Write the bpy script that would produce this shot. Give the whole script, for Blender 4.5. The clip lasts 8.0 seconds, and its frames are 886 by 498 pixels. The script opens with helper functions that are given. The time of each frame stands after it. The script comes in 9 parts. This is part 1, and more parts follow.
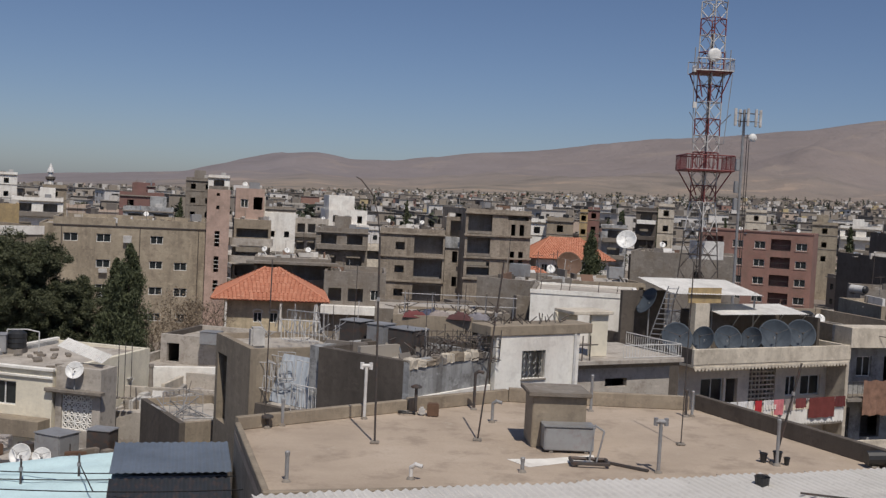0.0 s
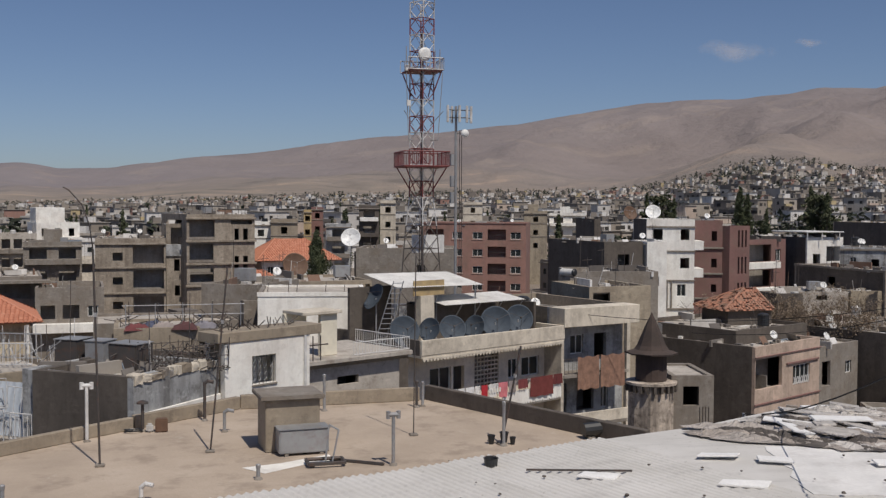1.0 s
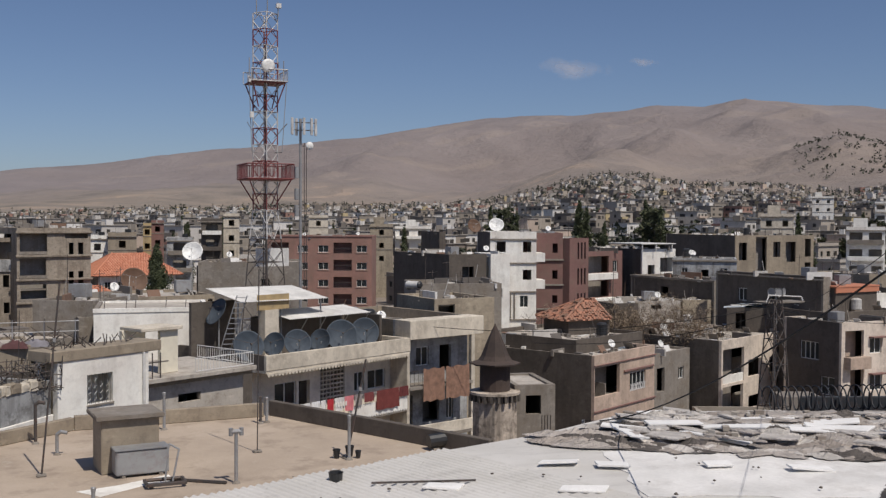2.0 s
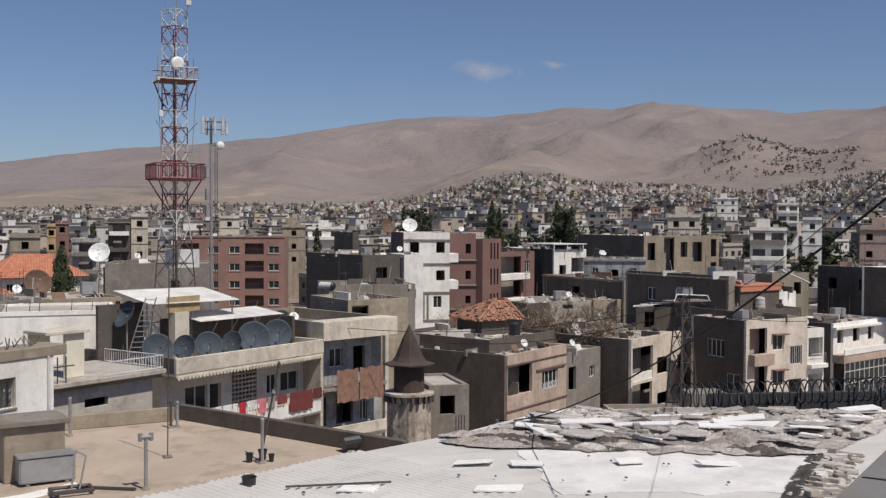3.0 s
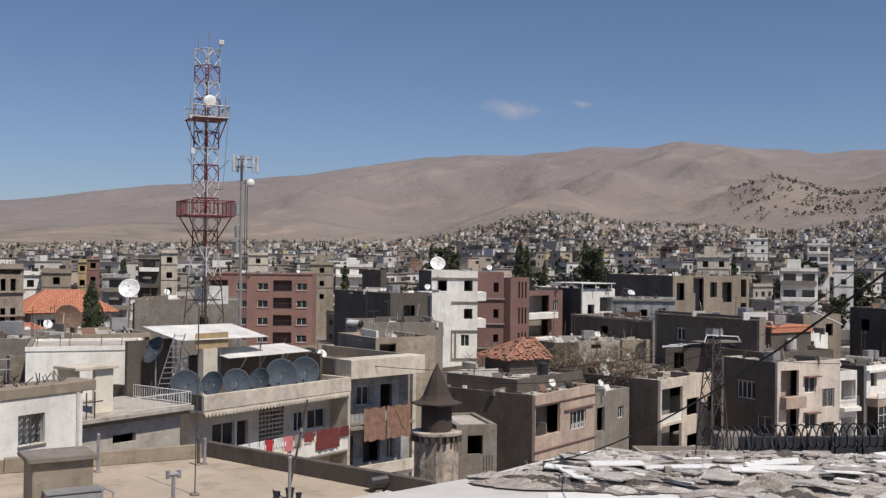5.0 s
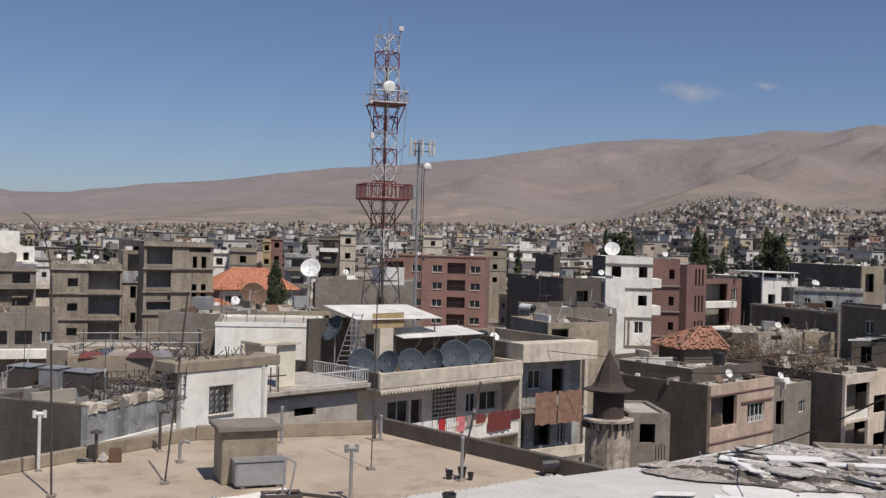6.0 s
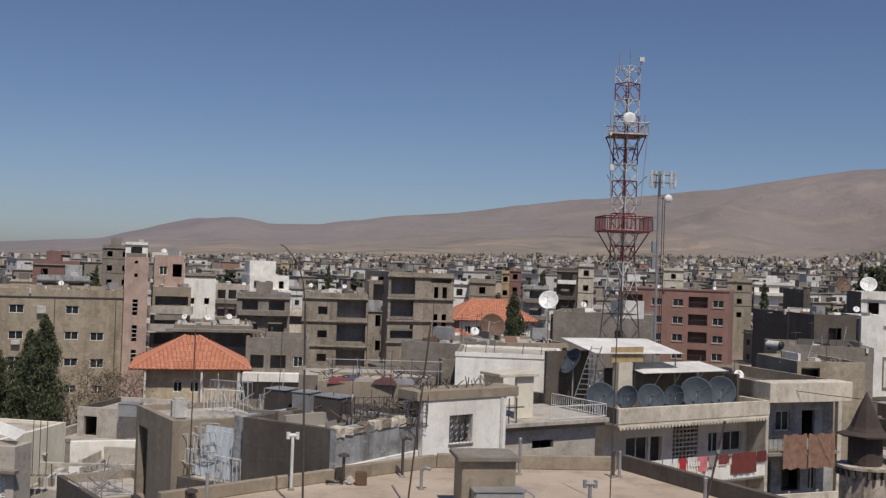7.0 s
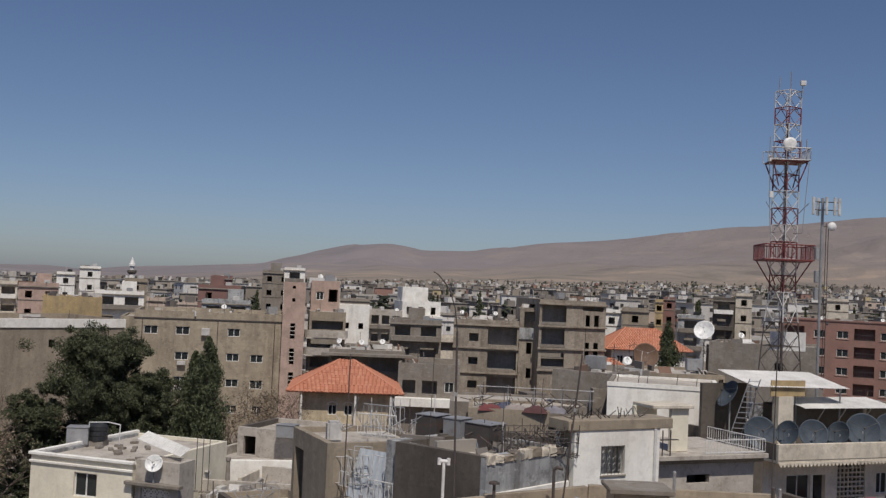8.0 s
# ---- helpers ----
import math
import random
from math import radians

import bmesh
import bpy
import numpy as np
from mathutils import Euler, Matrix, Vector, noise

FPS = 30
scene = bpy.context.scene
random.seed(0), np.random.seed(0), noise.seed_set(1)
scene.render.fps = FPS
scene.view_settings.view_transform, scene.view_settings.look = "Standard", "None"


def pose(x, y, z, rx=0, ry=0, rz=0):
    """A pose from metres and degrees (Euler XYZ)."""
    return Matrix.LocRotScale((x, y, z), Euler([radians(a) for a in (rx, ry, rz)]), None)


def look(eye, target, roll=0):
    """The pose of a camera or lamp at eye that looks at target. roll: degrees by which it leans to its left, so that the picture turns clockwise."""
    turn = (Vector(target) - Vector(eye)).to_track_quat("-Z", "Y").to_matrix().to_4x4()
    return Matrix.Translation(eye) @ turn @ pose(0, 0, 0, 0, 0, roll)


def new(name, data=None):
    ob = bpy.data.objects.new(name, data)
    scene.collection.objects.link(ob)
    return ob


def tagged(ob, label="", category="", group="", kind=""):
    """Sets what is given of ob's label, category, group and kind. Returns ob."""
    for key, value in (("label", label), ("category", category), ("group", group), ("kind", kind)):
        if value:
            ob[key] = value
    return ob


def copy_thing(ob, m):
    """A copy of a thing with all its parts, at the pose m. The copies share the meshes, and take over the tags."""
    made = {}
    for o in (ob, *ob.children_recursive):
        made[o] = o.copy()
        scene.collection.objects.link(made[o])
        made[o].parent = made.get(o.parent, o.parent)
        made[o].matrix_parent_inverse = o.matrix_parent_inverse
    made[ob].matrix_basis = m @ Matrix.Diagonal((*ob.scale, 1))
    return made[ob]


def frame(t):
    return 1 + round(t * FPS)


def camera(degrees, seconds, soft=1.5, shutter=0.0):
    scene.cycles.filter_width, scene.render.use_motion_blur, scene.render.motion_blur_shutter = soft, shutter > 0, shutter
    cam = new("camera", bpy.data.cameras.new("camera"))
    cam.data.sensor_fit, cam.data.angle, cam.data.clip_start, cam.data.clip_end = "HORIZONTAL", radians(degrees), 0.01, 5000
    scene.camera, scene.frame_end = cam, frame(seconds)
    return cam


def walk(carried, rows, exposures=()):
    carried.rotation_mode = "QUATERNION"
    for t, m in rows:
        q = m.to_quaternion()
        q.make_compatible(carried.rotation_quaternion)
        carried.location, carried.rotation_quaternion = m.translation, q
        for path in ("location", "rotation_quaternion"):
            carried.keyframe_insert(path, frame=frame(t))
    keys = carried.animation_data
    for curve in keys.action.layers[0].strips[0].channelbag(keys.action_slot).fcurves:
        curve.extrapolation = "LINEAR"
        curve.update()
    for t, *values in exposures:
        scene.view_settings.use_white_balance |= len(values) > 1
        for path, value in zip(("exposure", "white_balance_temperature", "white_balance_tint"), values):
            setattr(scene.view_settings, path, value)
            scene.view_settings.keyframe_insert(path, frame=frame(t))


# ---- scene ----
cam = camera(45.25, 8.0, soft=1.35)
EYE = 18.0  # height of the eye over the street
# seconds, stops, white balance
EXPOSURES = [(0.0, -0.32, 6620, 10), (1.5, -0.24, 6620, 10), (3.0, -0.04, 6620, 10), (4.0, 0.06, 6620, 10), (6.0, -0.05, 6620, 10), (8.0, -0.31, 6620, 10)]
# seconds, place in metres from the first eye, yaw, pitch, roll
ROWS = [
    (0, -0.001, -0.002, -0.001, 0.09, -2.77, -2.94),
    (0.5, 0.025, 0.028, -0.008, -7.96, -2.95, -0.71),
    (1, 0.055, 0.047, 0.007, -14.74, -2.33, -0.27),
    (1.5, 0.071, 0.025, 0.006, -19.05, -2.14, -0.45),
    (1.7, 0.104, 0.021, 0.002, -20.89, -1.88, -0.31),
    (3, 0.090, 0.087, 0.010, -27.70, -1.54, -0.25),
    (3.5, 0.131, 0.081, -0.005, -31.46, -1.37, 0.51),
    (4, 0.164, 0.143, -0.027, -33.92, -0.77, 0.82),
    (4.5, 0.136, 0.218, -0.011, -30.35, -0.63, 1.39),
    (4.7, 0.113, 0.214, 0.003, -28.90, 0.06, 0.59),
    (5.8, -0.040, 0.024, 0.050, -18.36, -0.45, -1.74),
    (6, -0.045, 0.003, 0.051, -16.90, -0.54, -1.57),
    (6.5, -0.054, -0.018, 0.099, -9.39, 0.09, -1.56),
    (7, -0.100, -0.034, 0.080, -4.13, 0.78, -2.00),
    (7.5, -0.113, -0.098, 0.093, 0.14, 1.35, -1.62),
    (8, -0.119, -0.083, 0.095, 4.00, 1.92, -2.56),
]
walk(cam, [(t, pose(x, y, EYE + z, 90 + pitch, roll, yaw)) for t, x, y, z, yaw, pitch, roll in ROWS], EXPOSURES)

# ---- light ----
SUN_AZ, SUN_EL = 165.0, 58.0  # degrees clockwise from +y, and above the horizon
world = bpy.data.worlds.new("sky")
scene.world = world
world.use_nodes = True
wn = world.node_tree.nodes
sky = wn.new("ShaderNodeTexSky")
sky.sky_type, sky.sun_disc = "NISHITA", False
sky.sun_elevation, sky.sun_rotation = radians(SUN_EL), radians(SUN_AZ)
sky.altitude, sky.air_density, sky.dust_density, sky.ozone_density = 1100, 0.85, 1.7, 4.2
wn["Background"].inputs["Strength"].default_value = 0.081
haze = wn.new("ShaderNodeMix")  # a slightly violet, dusty valley air
haze.data_type, haze.blend_type = "RGBA", "MULTIPLY"
haze.inputs["Factor"].default_value = 1.0
haze.inputs[7].default_value = (1.01, 0.98, 1.035, 1)
world.node_tree.links.new(sky.outputs["Color"], haze.inputs[6])
world.node_tree.links.new(haze.outputs[2], wn["Background"].inputs["Color"])
sun = new("sun", bpy.data.lights.new("sun", "SUN"))
sun.data.energy, sun.data.angle, sun.data.color = 3.85, radians(0.55), (1.0, 0.94, 0.86)
sa, se = radians(SUN_AZ), radians(SUN_EL)
sun.matrix_world = look((math.sin(sa) * math.cos(se) * 200, math.cos(sa) * math.cos(se) * 200, math.sin(se) * 200), (0, 0, 0))

# ---- materials ----
class Nodes:
    """Short notation for building a node material."""

    def __init__(self, name):
        self.mat = bpy.data.materials.new(name)
        self.mat.use_nodes = True
        self.nt = self.mat.node_tree
        self.bsdf = self.nt.nodes["Principled BSDF"]

    def add(self, kind, **sockets):
        n = self.nt.nodes.new(kind)
        for key, value in sockets.items():
            self.put(n.inputs[key.replace("_", " ")], value)
        return n

    def put(self, socket, value):
        if isinstance(value, bpy.types.NodeSocket):
            self.nt.links.new(value, socket)
        else:
            socket.default_value = value

    def coords(self, scale=(1, 1, 1), random_shift=True):
        tc = self.add("ShaderNodeTexCoord")
        mp = self.add("ShaderNodeMapping", Vector=tc.outputs["Object"], Scale=scale)
        if random_shift:
            oi = self.add("ShaderNodeObjectInfo")
            mul = self.add("ShaderNodeMath", Value=oi.outputs["Random"])
            mul.operation = "MULTIPLY"
            mul.inputs[1].default_value = 57.0
            self.put(mp.inputs["Location"], mul.outputs[0])
        return mp.outputs["Vector"]

    def noise(self, vector, scale, detail=4.0, rough=0.6):
        n = self.add("ShaderNodeTexNoise", Vector=vector, Scale=scale, Detail=detail, Roughness=rough)
        return n.outputs["Fac"]

    def ramp(self, fac, stops):
        r = self.add("ShaderNodeValToRGB", Fac=fac)
        el = r.color_ramp.elements
        while len(el) < len(stops):
            el.new(0.5)
        for e, (p, c) in zip(el, stops):
            e.position = p
            e.color = (*c, 1) if isinstance(c, tuple) else (c, c, c, 1)
        return r.outputs["Color"]

    def mix(self, fac, a, b, mode="MIX"):
        m = self.add("ShaderNodeMix")
        m.data_type, m.blend_type = "RGBA", mode
        self.put(m.inputs["Factor"], fac)
        for socket, value in ((m.inputs[6], a), (m.inputs[7], b)):
            self.put(socket, (*value, 1) if isinstance(value, tuple) and len(value) == 3 else value)
        return m.outputs[2]

    def bump(self, height, strength, distance=0.02):
        b = self.add("ShaderNodeBump", Height=height, Strength=strength, Distance=distance)
        self.put(self.bsdf.inputs["Normal"], b.outputs["Normal"])

    def done(self, colour=None, rough=0.9, metal=0.0):
        if colour is not None:
            self.put(self.bsdf.inputs["Base Color"], (*colour, 1) if isinstance(colour, tuple) else colour)
        self.put(self.bsdf.inputs["Roughness"], rough)
        self.bsdf.inputs["Metallic"].default_value = metal
        return self.mat


def shade(c, k):
    return tuple(min(1.0, v * k) for v in c)


def plaster(name, colour, stain=0.5, coarse=0.35, fine=7.0, streaks=True, dirt=(0.16, 0.13, 0.10), bump=0.25):
    """Rendered or concrete wall: broad patches, fine grain, run-off streaks."""
    n = Nodes(name)
    v = n.coords()
    broad = n.ramp(n.noise(v, coarse, 5), [(0.3, shade(colour, 0.78)), (0.7, shade(colour, 1.12))])
    grain = n.noise(v, fine, 6, 0.7)
    col = n.mix(n.ramp(grain, [(0.35, 0.0), (0.75, 0.35)]), broad, shade(colour, 0.7))
    if streaks:
        s = n.noise(n.coords((1.0, 1.0, 0.14)), 0.8, 7, 0.7)
        col = n.mix(n.ramp(s, [(0.47, 0.0), (0.66, stain)]), col, dirt)
    blot = n.noise(v, 0.75, 8, 0.72)
    col = n.mix(n.ramp(blot, [(0.49, 0.0), (0.63, stain)]), col, shade(dirt, 1.25))
    pale = n.noise(n.coords((1, 1, 1.7)), 1.6, 6, 0.7)
    col = n.mix(n.ramp(pale, [(0.55, 0.0), (0.66, stain * 0.7)]), col, shade(colour, 1.4))
    speck = n.noise(v, 3.2, 8, 0.75)
    col = n.mix(n.ramp(speck, [(0.52, 0.0), (0.66, stain * 0.8)]), col, shade(dirt, 0.8))
    n.bump(grain, bump, 0.03)
    return n.done(col, 0.92)


def creased(name, colour):
    """Dusty creased sheet: long folds and wrinkles in the relief."""
    n = Nodes(name)
    tc = n.add("ShaderNodeTexCoord")
    mp = n.add("ShaderNodeMapping", Vector=tc.outputs["Object"], Scale=(1.0, 2.6, 1.0), Rotation=(0.0, 0.0, 0.66))
    v = mp.outputs["Vector"]
    heights = []
    for scale, size in ((0.9, 1.0), (2.6, 0.5), (6.5, 0.22)):
        f = n.add("ShaderNodeTexNoise", Vector=v, Scale=scale, Detail=2.0, Roughness=0.5, Distortion=1.6)
        off = n.add("ShaderNodeMath", Value=f.outputs["Fac"])
        off.operation = "SUBTRACT"
        off.inputs[1].default_value = 0.5
        ab = n.add("ShaderNodeMath", Value=off.outputs[0])
        ab.operation = "ABSOLUTE"
        mul = n.add("ShaderNodeMath", Value=ab.outputs[0])
        mul.operation = "MULTIPLY"
        mul.inputs[1].default_value = size
        heights.append(mul.outputs[0])
    total = heights[0]
    for h in heights[1:]:
        s = n.add("ShaderNodeMath", Value=total)
        s.operation = "ADD"
        n.put(s.inputs[1], h)
        total = s.outputs[0]
    n.bump(total, 0.8, 0.38)
    dust = n.noise(tc.outputs["Object"], 1.4, 6, 0.65)
    col = n.mix(n.ramp(dust, [(0.35, 0.0), (0.65, 0.8)]), shade(colour, 0.7), shade(colour, 1.25))
    return n.done(col, 0.9)


def metal_sheet(name, colour, rust=0.3, rough=0.5, metal=0.6, rust_colour=(0.20, 0.09, 0.05)):
    n = Nodes(name)
    v = n.coords()
    broad = n.ramp(n.noise(v, 0.8, 5), [(0.3, shade(colour, 0.75)), (0.7, shade(colour, 1.1))])
    spots = n.noise(v, 5.0, 6, 0.7)
    col = n.mix(n.ramp(spots, [(0.5, 0.0), (0.72, rust)]), broad, rust_colour)
    n.bump(spots, 0.15, 0.01)
    return n.done(col, rough, metal)


def plain(name, colour, rough=0.7, metal=0.0, vary=0.2):
    n = Nodes(name)
    v = n.coords()
    f = n.noise(v, 3.0, 5)
    g = n.noise(v, 22.0, 3)
    col = n.mix(n.ramp(g, [(0.4, 0.0), (0.8, 0.3)]), n.ramp(f, [(0.3, shade(colour, 1 - vary)), (0.7, shade(colour, 1 + vary))]), shade(colour, 0.6))
    return n.done(col, rough, metal)


def town_paint(name, ramp_stops, stain=0.45, island=False):
    """Wall paint whose tone is picked house by house."""
    n = Nodes(name)
    v = n.coords()
    if island:
        rnd = n.add("ShaderNodeNewGeometry").outputs["Random Per Island"]
    else:
        rnd = n.add("ShaderNodeObjectInfo").outputs["Random"]
    base = n.add("ShaderNodeValToRGB", Fac=rnd)
    base.color_ramp.interpolation = "CONSTANT"
    el = base.color_ramp.elements
    while len(el) < len(ramp_stops):
        el.new(0.5)
    for e, (p, c) in zip(el, ramp_stops):
        e.position, e.color = p, (*c, 1)
    grain = n.noise(v, 2.5, 5, 0.7)
    col = n.mix(n.ramp(grain, [(0.35, 0.0), (0.8, 0.4)]), base.outputs["Color"], (0.22, 0.19, 0.16))
    streak = n.noise(n.coords((1.2, 1.2, 0.15)), 1.0, 4)
    col = n.mix(n.ramp(streak, [(0.5, 0.0), (0.8, stain)]), col, (0.14, 0.12, 0.10))
    return n.done(col, 0.92)


TOWN = [(0.0, (0.31, 0.27, 0.225)), (0.11, (0.22, 0.195, 0.17)), (0.23, (0.60, 0.57, 0.53)), (0.38, (0.29, 0.25, 0.205)), (0.47, (0.43, 0.38, 0.325)),
        (0.58, (0.16, 0.142, 0.128)), (0.69, (0.72, 0.70, 0.67)), (0.82, (0.34, 0.19, 0.15)), (0.86, (0.55, 0.44, 0.36)), (0.92, (0.52, 0.42, 0.24)), (0.945, (0.47, 0.44, 0.40))]
M = {
    "town": town_paint("town_paint", TOWN),
    "far": town_paint("far_town_paint", TOWN, island=True),
    "far_roof": plain("far_roof_concrete", (0.28, 0.258, 0.23), 0.95, vary=0.35),
    "dark": plain("dark_opening", (0.05, 0.045, 0.04), 0.9),
    "beige": plaster("beige_render", (0.40, 0.34, 0.255), 0.55),
    "tan": plaster("tan_render", (0.34, 0.285, 0.215), 0.5),
    "concrete": plaster("raw_concrete", (0.275, 0.247, 0.215), 0.7),
    # bare block; also the painted shade on walls turned from the sun
    "block": plaster("block_and_shade_render", (0.128, 0.108, 0.091), 0.5, dirt=(0.055, 0.046, 0.039)),
    "bare": plaster("bare_block_masonry", (0.36, 0.31, 0.25), 0.8),
    "white": plaster("white_render", (0.98, 0.92, 0.84), 0.18),
    "pale_cream": plaster("pale_cream_render", (0.90, 0.81, 0.68), 0.2),
    "cream": plaster("cream_render", (0.70, 0.63, 0.52), 0.36),
    "cream_paint": plaster("bright_cream_render", (0.86, 0.80, 0.65), 0.14),
    "sandstone": plaster("sandy_stone_facing", (0.66, 0.55, 0.38), 0.4),
    "pink": plaster("pink_render", (0.50, 0.36, 0.30), 0.3),
    "peach": plaster("peach_render", (0.58, 0.445, 0.355), 0.35),
    "inner": plaster("inner_plaster", (0.34, 0.31, 0.275), 0.5),
    "pale_peach": plaster("pale_peach_render", (0.76, 0.66, 0.56), 0.3),
    "brick": plaster("reddish_facade", (0.33, 0.185, 0.15), 0.25),
    "maroon": plaster("maroon_render", (0.24, 0.13, 0.115), 0.3),
    "roof": plaster("roof_screed", (0.50, 0.455, 0.40), 0.5, streaks=False),
    "ochre": plaster("ochre_render", (0.50, 0.37, 0.19), 0.4),
    "blueplaster": plaster("blue_grey_plaster", (0.43, 0.435, 0.435), 0.75, dirt=(0.12, 0.115, 0.11)),
    "steel_white": plain("white_painted_steel", (0.66, 0.65, 0.63), 0.5),
    "mast_white": plain("weathered_white_steel", (0.52, 0.51, 0.50), 0.55, vary=0.3),
    "steel_red": plain("red_painted_steel", (0.19, 0.045, 0.045), 0.55),
    "steel_grey": metal_sheet("galvanised_steel", (0.36, 0.365, 0.37), 0.35, 0.55, 0.35),
    "steel_dark": metal_sheet("dark_rusty_steel", (0.10, 0.09, 0.085), 0.5, 0.7, 0.4),
    "dish": plain("dish_blue_grey", (0.058, 0.075, 0.096), 0.75),
    "dish_white": plain("dish_white", (0.78, 0.78, 0.76), 0.45),
    "sheet_white": metal_sheet("white_sheet_metal", (0.72, 0.71, 0.68), 0.25, 0.6, 0.0),
    "glass": plain("window_glass", (0.03, 0.035, 0.036), 0.18),
    "frame": plain("window_frame_paint", (0.74, 0.73, 0.70), 0.5),
    "wood": plain("dark_wood", (0.14, 0.08, 0.05), 0.7),
    "cable": plain("black_cable_sheath", (0.012, 0.012, 0.013), 0.9),
    "plastic_black": plain("black_plastic", (0.025, 0.026, 0.028), 0.45),
    "plastic_white": plaster("white_plastic", (0.58, 0.57, 0.55), 0.25, 2.0, 9, True, bump=0.0),
}


def tile_material(name="orange_roof_tile", old=0.0):
    n = Nodes(name)
    v = n.coords()
    oi = n.add("ShaderNodeObjectInfo").outputs["Random"]
    base = n.ramp(oi, [(0.0, (0.44, 0.165, 0.095)), (0.5, (0.52, 0.205, 0.120)), (1.0, (0.57, 0.255, 0.160))])
    g = n.noise(v, 3.0, 5)
    col = n.mix(n.ramp(g, [(0.4, 0.0), (0.8, 0.6)]), base, (0.38, 0.185, 0.125))
    if old:
        col = n.mix(n.ramp(n.noise(v, 1.3, 6, 0.7), [(0.4, 0.25), (0.62, old)]), col, (0.16, 0.115, 0.085))
    return n.done(col, 0.85)


def hill_material():
    n = Nodes("dry_hillside")
    v = n.coords(random_shift=False)
    a = n.ramp(n.noise(v, 0.0022, 8, 0.6), [(0.3, (0.208, 0.166, 0.142)), (0.55, (0.252, 0.206, 0.180)), (0.75, (0.300, 0.254, 0.226))])
    b = n.noise(v, 0.013, 8, 0.7)
    col = n.mix(n.ramp(b, [(0.45, 0.0), (0.7, 0.35)]), a, (0.165, 0.132, 0.112))
    scrub = n.noise(v, 0.06, 4, 0.6)
    col = n.mix(n.ramp(scrub, [(0.58, 0.0), (0.68, 0.35)]), col, (0.11, 0.10, 0.075))
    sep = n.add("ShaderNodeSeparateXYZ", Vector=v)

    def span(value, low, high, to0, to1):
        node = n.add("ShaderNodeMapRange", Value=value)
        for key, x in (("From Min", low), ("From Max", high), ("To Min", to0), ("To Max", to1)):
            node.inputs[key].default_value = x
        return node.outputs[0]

    hazy_rock = n.ramp(n.noise(v, 0.003, 8, 0.65), [(0.3, (0.182, 0.163, 0.172)), (0.7, (0.245, 0.220, 0.228))])
    col = n.mix(span(sep.outputs["Z"], 150.0, 380.0, 0.0, 0.6), col, hazy_rock)  # limestone heights, with violet-grey haze put into their colour
    col = n.mix(span(sep.outputs["X"], 2300.0, -600.0, 0.05, 0.9), col, hazy_rock)  # the same haze tint, growing towards the far western range
    far = n.add("ShaderNodeVectorMath")
    far.operation = "LENGTH"
    n.put(far.inputs[0], v)
    plain_land = span(far.outputs["Value"], 2900.0, 2300.0, 0.0, 1.0)
    soil = n.ramp(n.noise(n.coords((1.0, 2.6, 1.0), False), 0.0045, 7, 0.65), [(0.36, (0.15, 0.13, 0.105)), (0.47, (0.235, 0.20, 0.165)), (0.58, (0.29, 0.235, 0.185)), (0.66, (0.47, 0.35, 0.25))])
    col = n.mix(n.mix(1.0, plain_land, span(sep.outputs["X"], 1500.0, 500.0, 0.25, 0.9), "MULTIPLY"), col, soil)  # ploughed fields and diggings at the edge of the town
    field = n.noise(n.coords((1.0, 2.2, 1.0), False), 0.0035, 6, 0.6)
    col = n.mix(n.ramp(field, [(0.56, 0.0), (0.61, 0.25)]), col, (0.34, 0.28, 0.23))
    n.bump(n.noise(v, 0.02, 8, 0.65), 0.9, 14.0)
    return n.done(col, 0.97)


def leaf_material(name, a, b):
    n = Nodes(name)
    r = n.add("ShaderNodeNewGeometry").outputs["Random Per Island"]
    col = n.ramp(r, [(0.0, a), (1.0, b)])
    n.bsdf.inputs["Subsurface Weight"].default_value = 0.0
    return n.done(col, 0.75)


M["tile"] = tile_material()
M["old_tile"] = tile_material("broken_old_roof_tile", 0.9)
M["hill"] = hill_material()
M["leaf"] = leaf_material("pine_needles", (0.036, 0.046, 0.022), (0.105, 0.112, 0.055))
M["cypress"] = leaf_material("cypress_foliage", (0.040, 0.052, 0.025), (0.105, 0.120, 0.056))
M["far_leaf"] = leaf_material("far_foliage", (0.020, 0.027, 0.016), (0.05, 0.058, 0.032))
M["junk"] = town_paint("roof_rubble", [(0.0, (0.20, 0.18, 0.16)), (0.25, (0.36, 0.33, 0.29)), (0.45, (0.10, 0.09, 0.085)), (0.6, (0.55, 0.53, 0.50)), (0.75, (0.19, 0.11, 0.075)), (0.87, (0.70, 0.69, 0.67)), (0.95, (0.22, 0.27, 0.33))], 0.4, True)
M["pale_sheet"] = metal_sheet("pale_blue_sheet", (0.50, 0.55, 0.60), 0.25, 0.6, 0.0)
M["bark"] = plain("bark", (0.14, 0.105, 0.08), 0.95)

# ---- building blocks ----
def part(name, bm, material, parent=None, label="", smooth=False):
    """Links a bmesh (or a mesh) as one object under a thing or a part."""
    if isinstance(bm, bmesh.types.BMesh):
        me = bpy.data.meshes.new(name)
        bm.to_mesh(me)
        bm.free()
        me.materials.append(material)
        if smooth:
            me.shade_smooth()
    else:
        me = bm
    ob = new(name, me)
    ob.parent = parent
    if label:
        ob["label"] = label
    return ob


def thing(name, m, label, category, group="", kind=""):
    ob = new(name)
    ob.empty_display_size = 0.3
    ob.matrix_basis = m
    return tagged(ob, label, category, group, kind)


